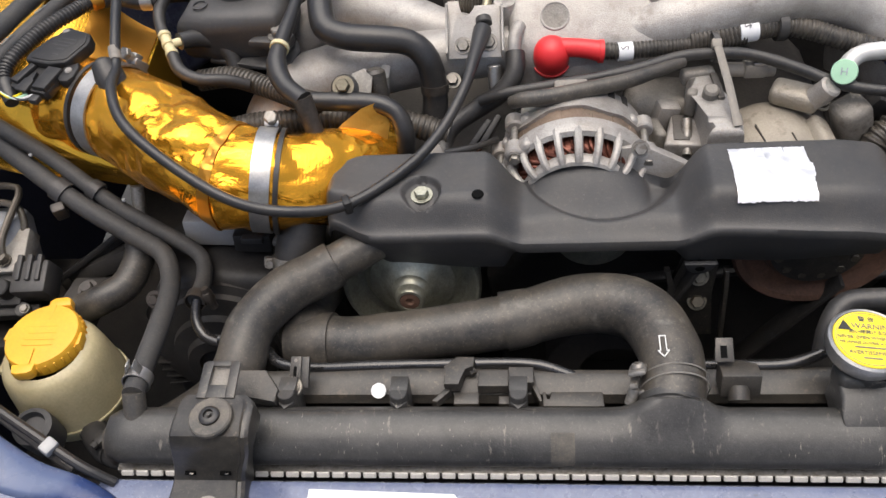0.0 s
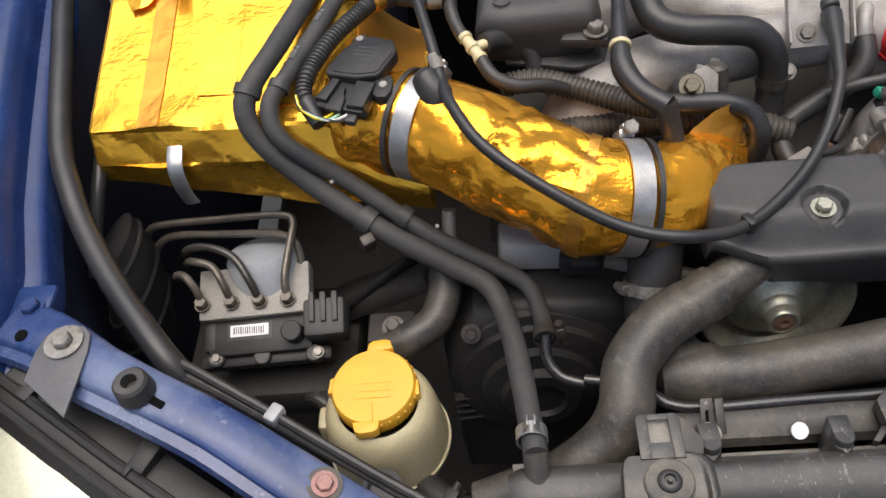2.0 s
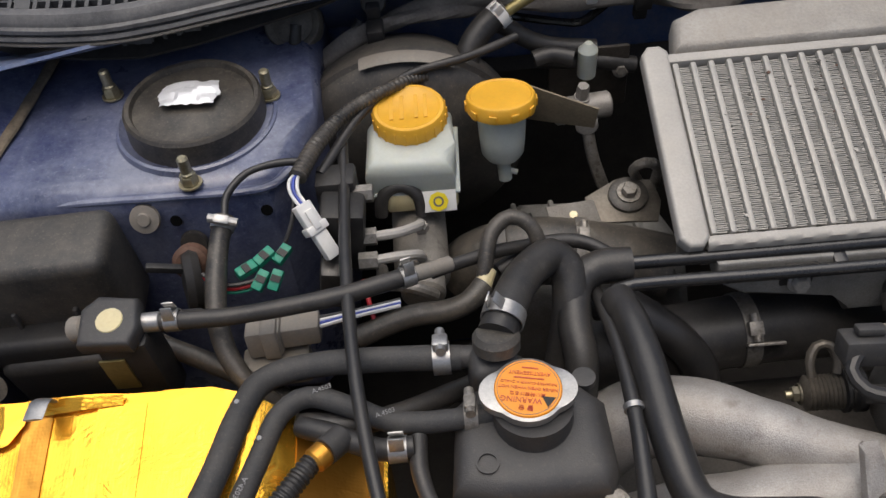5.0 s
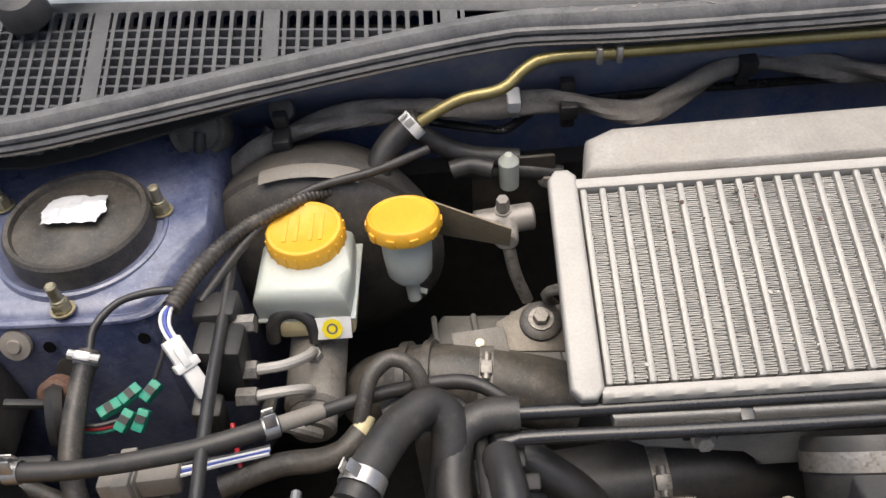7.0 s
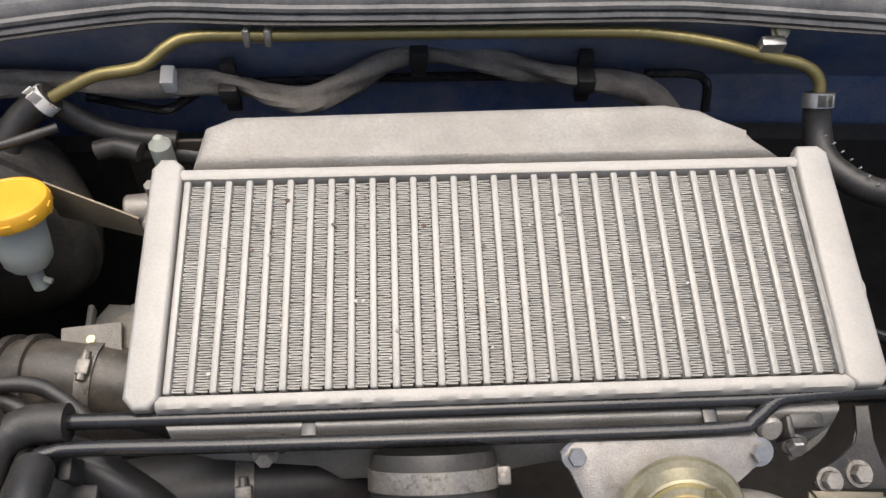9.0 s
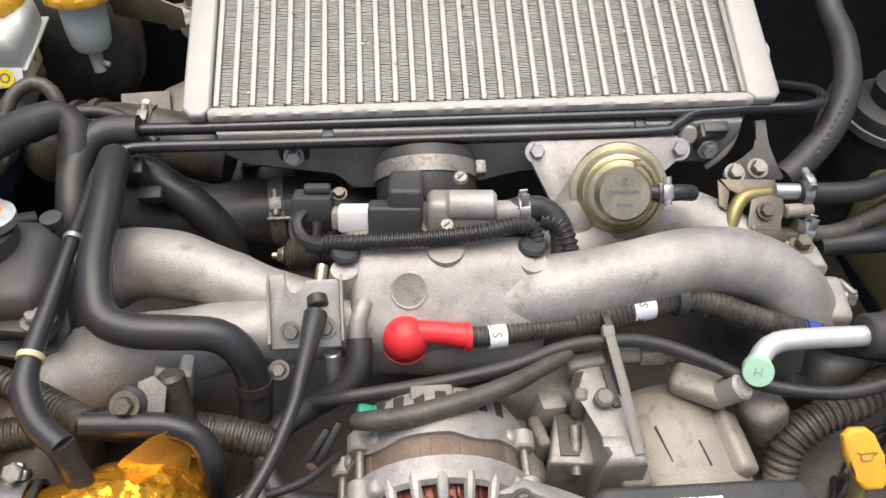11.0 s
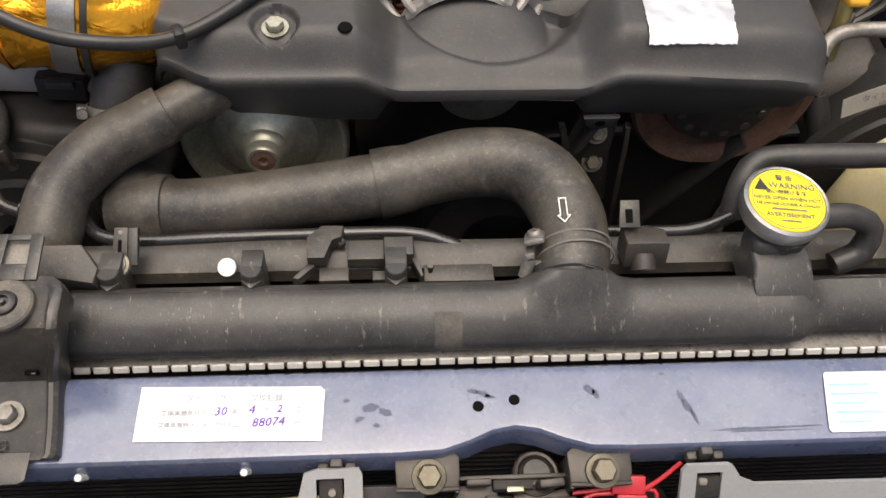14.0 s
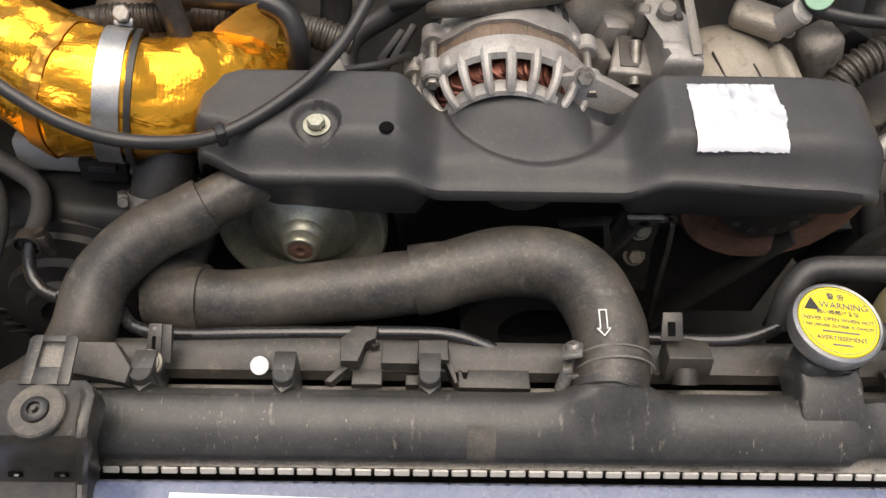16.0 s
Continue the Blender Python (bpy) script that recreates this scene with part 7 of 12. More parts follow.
    # lower casting seen below the front edge
    b = prism(NB(), [(-0.150, 0.016), (0.288, 0.012), (0.288, 0.000), (0.284, -0.010), (0.276, -0.020), (0.262, -0.030), (0.10, -0.026), (0.06, -0.044), (-0.045, -0.044), (-0.055, -0.022), (-0.125, -0.018), (-0.148, -0.004)], (0, 0.829, 0.938), (1, 0, 0), (0, 0.12, 1), -0.024, 0.004, 3)
    part("lower_casting", b, LOWER_CAST, root, "grey lower casting")
    part("casting_rim", sweep(NB(), [(0.2885, 0.842, 0.948), (0.2875, 0.836, 0.938), (0.283, 0.829, 0.926), (0.274, 0.824, 0.917), (0.262, 0.820, 0.909)], 0.0026, n=8, flat=0.7, rough=0.0008), CAST_DIRTY, root, "chipped casting rim")
    b = box(NB(), (0.262, 0.8265, 0.9440), (0.022, 0.010, 0.016), rot(22, 0, 0), 0.0014)
    box(b, (0.250, 0.824, 0.940), (0.004, 0.014, 0.024), rot(22, 0, 0), 0.0010)
    part("strap", b, BRACKET_BLACK, root, "dark folded strap")
    part("casting_boss", cyl(NB(), (0.2400, 0.8300, 0.9390), (0.2400, 0.8210, 0.9440), 0.0085, n=20, bev=0.002), CAST, root)
    for x, y, z in ((-0.089, 0.824, 0.934), (0.259, 0.8205, 0.929)):
        bolt(root, (x, y, z), (0, -0.95, 0.3), 0.011, 0.008, 0.0085, STEEL)
    part("notch", box(NB(), (-0.089, 0.8285, 0.938), (0.026, 0.004, 0.026), rot(6, 0, 0), 0.004), BLACK, root)
    # mounts at both ends
    b = prism(NB(), [(-0.040, -0.016), (0.020, -0.020), (0.026, 0.0), (0.022, 0.022), (-0.010, 0.026), (-0.040, 0.010)], (-0.1825, 0.958, 0.899), (1, 0, 0), (0, 0.95, 0.3), 0.003, 0.001)
    part("mount_plate", b, STEEL_DARK, root)
    part("mount_bush", lathe(NB(), (-0.1850, 0.965, 0.9015), (0, -0.3, 1), [(0.018, 0), (0.0175, 0.006), (0.014, 0.008), (0.010, 0.008)], 30), RUBBER_DUSTY, root)
    bolt(root, (-0.1850, 0.9625, 0.9095), (0, -0.3, 1), 0.012, 0.008, 0.0105, STEEL_DULL)
    part("mount_strap", box(NB(), (-0.236, 0.942, 0.9045), (0.044, 0.030, 0.003), rot(14, 4, 10), 0.001), CAST_DIRTY, root)
    part("strap_hole", lathe(NB(), (-0.2365, 0.944, 0.906), (0, -0.25, 1), [(0, 0.0012), (0.0035, 0.0012), (0.004, 0)], 14), ZINC_GOLD, root)
    part("mount_bush", lathe(NB(), (0.333, 0.935, 0.950), (0, -0.3, 1), [(0.013, -0.006), (0.014, 0), (0.012, 0.004), (0.0, 0.004)], 24), ALU, root)
    bolt(root, (0.333, 0.934, 0.955), (0, -0.3, 1), 0.010, 0.006, 0.008, STEEL_DULL)
    # grime spots on the core
    for k in range(46):
        x, v = rnd.uniform(x0, x1), rnd.uniform(0.01, L - 0.01)
        if k < 14:
            x, v = rnd.uniform(-0.12, 0.06), rnd.uniform(0.09, L - 0.008)
        s = rnd.uniform(0.0008, 0.0021) if k < 14 else rnd.uniform(0.0006, 0.0017)
        poly = [(s * rnd.uniform(0.5, 1.2) * math.cos(t * math.pi / 4), s * rnd.uniform(0.5, 1.2) * math.sin(t * math.pi / 4)) for t in range(8)]
        part("grime_spot", prism(NB(), poly, ic(x, v, 0.0011), (1, 0, 0), IC_V, 0.0006), (RUST if k % 3 else GREASY) if k < 14 else ALU if k % 3 else SCRATCH, root)


intercooler()


def cooler_pipes():
    root = thing("coolant_pipes", (0.07, 0.83, 0.90), "pair of glossy black steel pipes along the intercooler", "pipe")
    part("pipe", sweep(NB(), [(-0.236, 0.8405, 0.953), (-0.15, 0.8395, 0.9535), (0.0, 0.8390, 0.954), (0.15, 0.8390, 0.954), (0.236, 0.8390, 0.954), (0.30, 0.842, 0.954), (0.348, 0.844, 0.953), (0.367, 0.858, 0.950), (0.368, 0.880, 0.944), (0.345, 0.910, 0.930)], 0.0053, n=16), PAINT_BLACK, root)
    part("pipe", sweep(NB(), [(-0.233, 0.803, 0.938), (-0.228, 0.815, 0.947), (-0.214, 0.8225, 0.949), (-0.10, 0.8215, 0.949), (0.05, 0.8205, 0.9495), (0.205, 0.820, 0.950), (0.226, 0.824, 0.951), (0.244, 0.8365, 0.9535), (0.262, 0.8410, 0.954)], 0.0050, n=16), PAINT_BLACK, root)
    for x in (-0.06, 0.20):
        part("tie", box(NB(), (x, 0.8295, 0.950), (0.010, 0.022, 0.003), rot(14, 0, 0), 0.001), PAINT_BLACK, root)
    # forked stay with two bolts
    o, u, v = V((0.294, 0.800, 0.9210)), V((1, 0.02, 0.02)), V((0, 0.86, 0.51))
    b = prism(NB(), [(-0.0255, -0.0085), (0.0225, -0.0105), (0.0245, -0.0075), (0.0205, 0.0020), (0.0172, 0.0105), (0.0158, 0.0215), (0.0165, 0.0440), (0.0060, 0.0440), (0.0068, 0.0270), (0.0040, 0.0190), (-0.0080, 0.0115), (-0.0245, 0.0030), (-0.0275, -0.0030)], o, u, v, 0.0032, 0.0010)
    part("stay", b, BRACKET_BLACK, root, "forked black stay", sharp=30)
    n = u.cross(v).normalized()
    for x, y in ((-0.0175, -0.0025), (0.0025, 0.0005)):
        bolt(root, o + u * x + v * y + n * 0.0032, n, 0.0112, 0.0080, 0.0088, STEEL_DULL)
    # rubber ends
    h = hose([(-0.212, 0.8400, 0.9535), (-0.236, 0.8390, 0.953), (-0.254, 0.828, 0.949), (-0.260, 0.800, 0.938), (-0.258, 0.775, 0.926), (-0.262, 0.755, 0.900), (-0.27, 0.745, 0.87)], 0.0125, "black coolant hose bending down from the pipe", RUBBER, "coolant_hose", n=18)
    h = hose([(-0.2275, 0.812, 0.948), (-0.2230, 0.782, 0.955), (-0.2195, 0.735, 0.954), (-0.2170, 0.690, 0.949), (-0.2087, 0.6575, 0.9385), (-0.1880, 0.6475, 0.934), (-0.1607, 0.6456, 0.931), (-0.1320, 0.6460, 0.925), (-0.1165, 0.640, 0.910), (-0.1121, 0.634, 0.879), (-0.1160, 0.622, 0.842)], 0.0120, "long S-shaped black hose over the manifold runners", RUBBER_GLOSS, "coolant_hose", n=18)
    part("end_collar", lathe(NB(), (-0.2275, 0.812, 0.948), (0.12, -0.98, 0.18), [(0.0085, -0.0006), (0.0122, 0.0), (0.0128, 0.003), (0.0126, 0.016), (0.0119, 0.020)], 24), RUBBER_GLOSS, h)
    part("clamp_band", ring(NB(), (-0.1122, 0.6350, 0.883), (0, 0.25, 1), 0.0118, 0.0132, 0.008), GREASY, h)
    h = hose([(-0.240, 0.828, 0.940), (-0.236, 0.775, 0.951), (-0.2356, 0.7172, 0.9545), (-0.2380, 0.672, 0.951), (-0.2429, 0.6200, 0.9437), (-0.2430, 0.600, 0.938), (-0.2330, 0.580, 0.932), (-0.2140, 0.563, 0.928)], [0.0050, 0.0050, 0.0052, 0.0055, 0.0072, 0.0090, 0.0090, 0.0085], "black breather hose with pale joint rings", RUBBER_GLOSS, "breather_hose", n=16)
    for p, d, m, r in (((-0.2356, 0.7152, 0.9544), (0.02, 1, 0.05), STEEL, 0.0068), ((-0.2428, 0.6200, 0.9438), (0.06, 1, 0.15), CREAM, 0.0086)):
        part("ring", ring(NB(), p, d, 0.005, r, 0.004), m, h)
    part("nipple", cyl(NB(), (-0.216, 0.565, 0.930), (-0.2060, 0.550, 0.890), 0.0088, 0.0078, 14), GREASY, h, "dark bronze nipple")
    h = hose([(-0.217, 0.594, 0.904), (-0.190, 0.594, 0.902), (-0.160, 0.592, 0.900), (-0.142, 0.586, 0.893), (-0.135, 0.575, 0.876), (-0.138, 0.573, 0.850), (-0.140, 0.572, 0.82)], 0.0085, "short black water hose bent over the intake tube", RUBBER_GLOSS, "coolant_hose", n=16)


cooler_pipes()


def bypass_valve():
    root = thing("bypass_valve", (0.16, 0.78, 0.90), "gold zinc bypass valve diaphragm on a cast flange", "valve")
    ax = V((-0.12, -0.80, 0.59)).normalized()
    o = V((0.1715, 0.7700, 0.9310))
    ux = (V((1, 0, 0)) - ax * ax.x).normalized()
    wy = ax.cross(ux)
    part("diaphragm", lathe(NB(), o, ax, [(0.026, -0.012), (0.037, -0.008), (0.0395, -0.003), (0.0385, 0.001), (0.034, 0.002), (0.032, 0.006), (0.030, 0.010), (0.026, 0.012), (0.020, 0.013)], 48), ZINC_GOLD, root)
    part("nose", lathe(NB(), o, ax, [(0.0215, 0.010), (0.0215, 0.026), (0.019, 0.030), (0, 0.0305)], 36), ZINC_GOLD, root)
    part("print", prism(NB(), [(-0.011, 0), (0.011, 0), (0.011, 0.0022), (-0.011, 0.0022)], o + ax * 0.0308 + wy * 0.001, ux, wy, 0.0002), INK, root)
    part("print", text_mesh("Z", 0.008, o + ax * 0.0308 + wy * 0.010, ux, wy), INK, root)
    part("rim_groove", lathe(NB(), o, ax, [(0.0285, 0.0112), (0.0285, 0.0126), (0.0265, 0.0134), (0.0265, 0.0118)], 40), PIPE_GOLD, root)
    part("print", prism(NB(), [(-0.006, 0), (0.006, 0), (0.006, 0.0022), (-0.006, 0.0022)], o + ax * 0.0308 - wy * 0.009, ux, wy, 0.0002), INK, root)
    b = NB()
    for x0, x1, y0, y1 in ((0.0100, 0.0118, 0.0180, 0.0265), (0.0100, 0.0165, 0.0248, 0.0265), (0.0100, 0.0150, 0.0208, 0.0222)):
        box(b, o + ux * (x0 + x1) / 2 + wy * (y0 + y1) / 2 + ax * 0.0128, (x1 - x0, y1 - y0, 0.0016), Matrix((ux, wy, ax)).transposed(), 0.0003)
    part("mark", b, ZINC_GOLD, root)
    b = prism(NB(), [(-0.070, 0.018), (-0.060, 0.028), (0.0, 0.030), (0.058, 0.026), (0.068, 0.012), (0.050, 0.0), (0.0, -0.040), (-0.038, -0.050), (-0.052, -0.020)], (0.170, 0.803, 0.925), (1, 0, 0), (0, 0.72, 0.69), 0.008, 0.003)
    part("flange", b, CAST, root)
    for p in ((0.110, 0.8105, 0.9405), (0.2285, 0.809, 0.9395)):
        bolt(root, p, (0, -0.69, 0.72), 0.011, 0.007, 0.0095, STEEL)
    part("spigot", sweep(NB(), [(0.180, 0.762, 0.938), (0.201, 0.757, 0.939), (0.217, 0.757, 0.939), (0.228, 0.761, 0.934)], 0.0065, n=14, bore=True), RUBBER_GLOSS, root)
    clamp(root, (0.2025, 0.757, 0.939), (1, 0, 0), 0.0068, 0.009, (0, -0.7, 0.7))
    part("body", sweep(NB(), [(0.155, 0.79, 0.915), (0.135, 0.765, 0.895), (0.125, 0.75, 0.86)], 0.022, n=20), CAST_DIRTY, root)
    part("web", box(NB(), (0.132, 0.755, 0.905), (0.030, 0.006, 0.024), rot(-40, 0, 30), 0.002), CAST_DIRTY, root)
    # throttle coupling with its band
    t = thing("throttle_coupling", (0.02, 0.79, 0.88), "black rubber throttle coupling with steel band clamp", "coupling")
    ax = (0, -0.72, -0.50)
    part("tube", lathe(NB(), (0.0195, 0.8215, 0.926), ax, [(0.040, -0.004), (0.0415, 0.0), (0.0415, 0.040), (0.036, 0.050), (0.030, 0.056)], 44), RUBBER, t)
    part("band", lathe(NB(), (0.0195, 0.8215, 0.926), ax, [(0.0415, 0.006), (0.0432, 0.006), (0.0432, 0.019), (0.0415, 0.019)], 44), STEEL_DULL, t)
    part("band_screw", box(NB(), (0.0635, 0.803, 0.932), (0.009, 0.012, 0.010), rot(30, 0, 0), 0.002), STEEL_DULL, t)
    # black turbo pipe under the cooler
    p = thing("turbo_pipe", (-0.14, 0.83, 0.80), "black rubber turbo pipe with wide steel clamp", "pipe")
    part("tube", sweep(NB(), [(-0.245, 0.835, 0.850), (-0.19, 0.838, 0.852), (-0.130, 0.842, 0.855), (-0.09, 0.845, 0.855), (-0.04, 0.850, 0.848), (0.0, 0.86, 0.83)], 0.030, n=28), RUBBER, p)
    clamp(p, (-0.112, 0.8435, 0.855), (1, 0.06, 0), 0.0303, 0.013, (0, -0.6, 0.8), STEEL_DULL)
    part("edge", box(NB(), (-0.103, 0.815, 0.872), (0.030, 0.003, 0.008), rot(40, 0, 0), 0.001), STEEL_DULL, p)
    h = hose([(-0.235, 0.845, 0.905), (-0.215, 0.838, 0.908), (-0.192, 0.826, 0.898), (-0.170, 0.816, 0.880), (-0.155, 0.808, 0.855), (-0.150, 0.80, 0.82)], 0.0145, "black heater hose curving under the intercooler", RUBBER_GLOSS, "heater_hose", n=18)
    part("tab", box(NB(), (-0.214, 0.823, 0.922), (0.008, 0.016, 0.030), rot(20, 0, 0), 0.002), PLASTIC, h)
    part("tab", box(NB(), (-0.210, 0.815, 0.905), (0.020, 0.012, 0.012), rot(20, 0, 0), 0.002), PLASTIC, h)


bypass_valve()


# ---- right side of the engine ----
def right_side():
    root = thing("fuel_valve_bracket", (0.295, 0.765, 0.85), "olive zinc bracket with hose unions at the manifold", "bracket")
    # folded top plate over a bent gold pipe, and a dark steel plate below it
    o, u, v = V((0.284, 0.7820, 0.9185)), V((1, -0.03, 0)), V((0, 0.90, 0.43))
    b = prism(NB(), [(-0.0225, 0.0075), (0.0240, 0.0060), (0.0235, -0.0090), (-0.0100, -0.0060), (-0.0165, -0.0020)], o, u, v, 0.0022, 0.0006)
    prism(b, [(-0.0240, 0.0080), (-0.0155, -0.0025), (-0.0205, -0.0200), (-0.0265, -0.0160)], o - V((0, 0, 0.001)), u, v, 0.0022, 0.0006)
    part("plate", b, OLIVE_STEEL, root, "folded olive plate", sharp=30)
    b = prism(NB(), [(-0.0100, 0.0120), (0.0165, 0.0130), (0.0165, -0.0020), (0.0120, -0.0080), (0.0120, -0.0190), (0.0060, -0.0280), (-0.0150, -0.0280), (-0.0160, -0.0120)], (0.295, 0.764, 0.9080), (1, 0, 0), (0, 0.80, 0.60), 0.0026, 0.0008)
    part("plate", b, STEEL_DARK, root, "dark stained steel plate", sharp=30)
    for x, y in ((-0.0075, -0.0220), (-0.0110, -0.0130), (0.0010, -0.0240)):
        part("rivet", lathe(NB(), V((0.295 + x, 0.764 + y * 0.80, 0.9080 + y * 0.60)) + V((0, -0.60, 0.80)) * 0.0026, (0, -0.60, 0.80), [(0.0020, 0), (0.0016, 0.0008), (0, 0.0010)], 12), STEEL_DULL, root)
    part("pipe", sweep(NB(), [(0.2630, 0.7400, 0.880), (0.2655, 0.7520, 0.8960), (0.2700, 0.7640, 0.9080), (0.2780, 0.7735, 0.9140), (0.2880, 0.7770, 0.9150), (0.302, 0.7790, 0.9140)], 0.0062, n=14), PIPE_GOLD, root)
    part("valve", box(NB(), (0.303, 0.748, 0.889), (0.034, 0.022, 0.022), rot(-30, 0, -10), 0.003), STEEL_DARK, root)
    bolt(root, (0.2945, 0.7605, 0.9120), (0, -0.6, 0.8), 0.0100, 0.0055, 0.0078, OLIVE_STEEL)
    part("union", cyl(NB(), (0.312, 0.763, 0.908), (0.336, 0.765, 0.907), 0.0060, n=16, bev=0.001), CAST_TAN, root)
    part("union", cyl(NB(), (0.306, 0.778, 0.917), (0.334, 0.776, 0.917), 0.0070, n=16), STEEL, root)
    h = hose([(0.325, 0.776, 0.917), (0.355, 0.775, 0.915), (0.390, 0.780, 0.914), (0.430, 0.800, 0.914), (0.46, 0.83, 0.912)], 0.0092, "black fuel hose at the manifold bracket", RUBBER_GLOSS, "fuel_hose", n=16)
    clamp(h, (0.331, 0.7757, 0.9167), (1, 0, 0), 0.0094, 0.008)
    h = hose([(0.318, 0.752, 0.900), (0.336, 0.748, 0.895), (0.362, 0.752, 0.893), (0.395, 0.768, 0.892), (0.43, 0.79, 0.89)], 0.0078, "dusty grey fuel hose below the bracket", RUBBER_DUSTY, "fuel_hose", n=14)
    spring_clip(h, (0.328, 0.7495, 0.897), (1, -0.1, -0.2), 0.008)
    hh = hose([(0.418, 1.02, 0.985), (0.420, 0.985, 0.962), (0.418, 0.94, 0.954), (0.405, 0.890, 0.944), (0.378, 0.845, 0.930), (0.345, 0.815, 0.917), (0.322, 0.800, 0.910)], 0.0125, "black heater hose with pale lettering beside the intercooler", RUBBER, "heater_hose", n=18)
    for k in range(9):
        t = k / 8
        part("lettering", box(NB(), V((0.352, 0.812, 0.9325)).lerp(V((0.392, 0.862, 0.9490)), t) + V((-0.002, -0.004, 0)), (0.0034, 0.0016, 0.0006), rot(20, -10, 50 if k % 3 else 20), 0.0002), PLASTIC_DUSTY, hh)
    hose([(0.43, 0.746, 0.885), (0.396, 0.745, 0.888), (0.385, 0.743, 0.889), (0.360, 0.741, 0.889), (0.338, 0.739, 0.889)], [0.0085, 0.0110, 0.0105, 0.0085, 0.0090], "wiring sleeve wrapped in shiny black tape", RUBBER_GLOSS, "loom_sleeve", "loom", n=14)
    hose([(0.330, 0.790, 0.90), (0.38, 0.86, 0.89), (0.43, 0.94, 0.88), (0.47, 1.0, 0.86)], 0.0070, "dark pipe going back to the firewall", RUBBER_DUSTY, "pipe", "pipe")
    t = thing("washer_tank", (0.47, 0.90, 0.80), "black plastic filter canister at the bay side", "canister")
    part("body", lathe(NB(), (0.475, 0.90, 0.80), (0, 0, 1), [(0.045, 0), (0.048, 0.10), (0.044, 0.11), (0.030, 0.115), (0.030, 0.130), (0, 0.132)], 32), PLASTIC_DARK, t)
    part("collar", ring(NB(), (0.475, 0.90, 0.895), (0, 0, 1), 0.047, 0.051, 0.008), STEEL, t)
    wb = thing("washer_bottle", (0.50, 0.80, 0.78), "yellowed washer bottle behind the hoses", "bottle")
    part("body", box(NB(), (0.500, 0.810, 0.815), (0.110, 0.120, 0.110), rot(0, 0, 6), 0.018, 4), OLD_BOTTLE, wb)
    part("cap", lathe(NB(), (0.520, 0.815, 0.868), (0, 0, 1), [(0.018, 0), (0.018, 0.014), (0.015, 0.016), (0, 0.016)], 24), PLASTIC_DARK, wb)
    hose([(0.452, 0.735, 0.872), (0.449, 0.760, 0.893), (0.449, 0.790, 0.905), (0.455, 0.83, 0.915), (0.462, 0.87, 0.92)], 0.0055, "thin black cable standing beside the bottle", RUBBER, "cable", "cable")
    # red boot, battery loom
    rb = thing("terminal_boot", (-0.002, 0.648, 0.885), "bright red rubber boot over the alternator terminal", "rubber boot")
    part("dome", lathe(NB(), (-0.004, 0.657, 0.8985), (0, -0.55, 0.85), [(0.0165, -0.014), (0.0172, -0.008), (0.0168, -0.002), (0.0158, 0.006), (0.012, 0.0125), (0.006, 0.016), (0, 0.017)], 32), RED, rb)
    part("sleeve", sweep(NB(), [(0.002, 0.658, 0.9045), (0.022, 0.656, 0.9040), (0.042, 0.654, 0.9005)], [0.0085, 0.0085, 0.0095], n=20), RED, rb)
    part("collar", ring(NB(), (0.0405, 0.6542, 0.9006), (1, 0.05, -0.1), 0.0085, 0.0106, 0.004, 24), RED, rb)
    part("rim", ring(NB(), V((-0.004, 0.657, 0.8985)) - V((0, -0.55, 0.85)) * 0.012, (0, -0.55, 0.85), 0.015, 0.0186, 0.004, 32), RED, rb)
    lm = hose([(0.036, 0.6540, 0.901), (0.066, 0.6560, 0.8990), (0.095, 0.660, 0.898), (0.120, 0.662, 0.8985), (0.146, 0.665, 0.899), (0.170, 0.669, 0.899)], 0.0078, "black corrugated battery cable loom with white marker tapes", RUBBER_DUSTY, "loom_sleeve", "loom", rib=0.0010, pitch=0.0034)
    for p, d, r in (((0.062, 0.6548, 0.8987), (1, 0.11, -0.04), 0.0086),):
        part("marker", ring(NB(), p, d, 0.007, r, 0.013), PAPER, lm, "white marker tape")
        part("print", text_mesh("S", 0.010, V(p) + V((0, -0.0047, 0.0075)), (0, 0.9, 0.45), (-1, 0, 0)), INK, lm)
    l2 = hose([(0.120, 0.664, 0.9005), (0.150, 0.669, 0.902), (0.178, 0.675, 0.902), (0.205, 0.681, 0.900), (0.230, 0.678, 0.897), (0.255, 0.668, 0.892), (0.285, 0.660, 0.886), (0.330, 0.650, 0.876), (0.38, 0.645, 0.865)], 0.0098, "thick black corrugated wiring loom across the engine", RUBBER_DUSTY, "loom_sleeve", "loom", rib=0.0011, pitch=0.0038)
    part("marker", ring(NB(), (0.1715, 0.6735, 0.9022), (1, 0.2, 0), 0.009, 0.0108, 0.017), PAPER, l2, "white marker tape")
    part("print", text_mesh("S1", 0.009, (0.1715, 0.6690, 0.9126), (0.2, 0.9, 0.45), (-1, 0.2, 0)), INK, l2)
    part("band", ring(NB(), (0.300, 0.6555, 0.8825), (1, -0.2, -0.2), 0.0085, 0.0107, 0.009), BLUE_WIRE, l2, "blue tape band")
    part("clip", lathe(NB(), (0.203, 0.681, 0.9005), (1, 0.1, -0.05), [(0.0102, -0.004), (0.0135, -0.004), (0.0135, 0.004), (0.0102, 0.004)], 24), PLASTIC, l2)
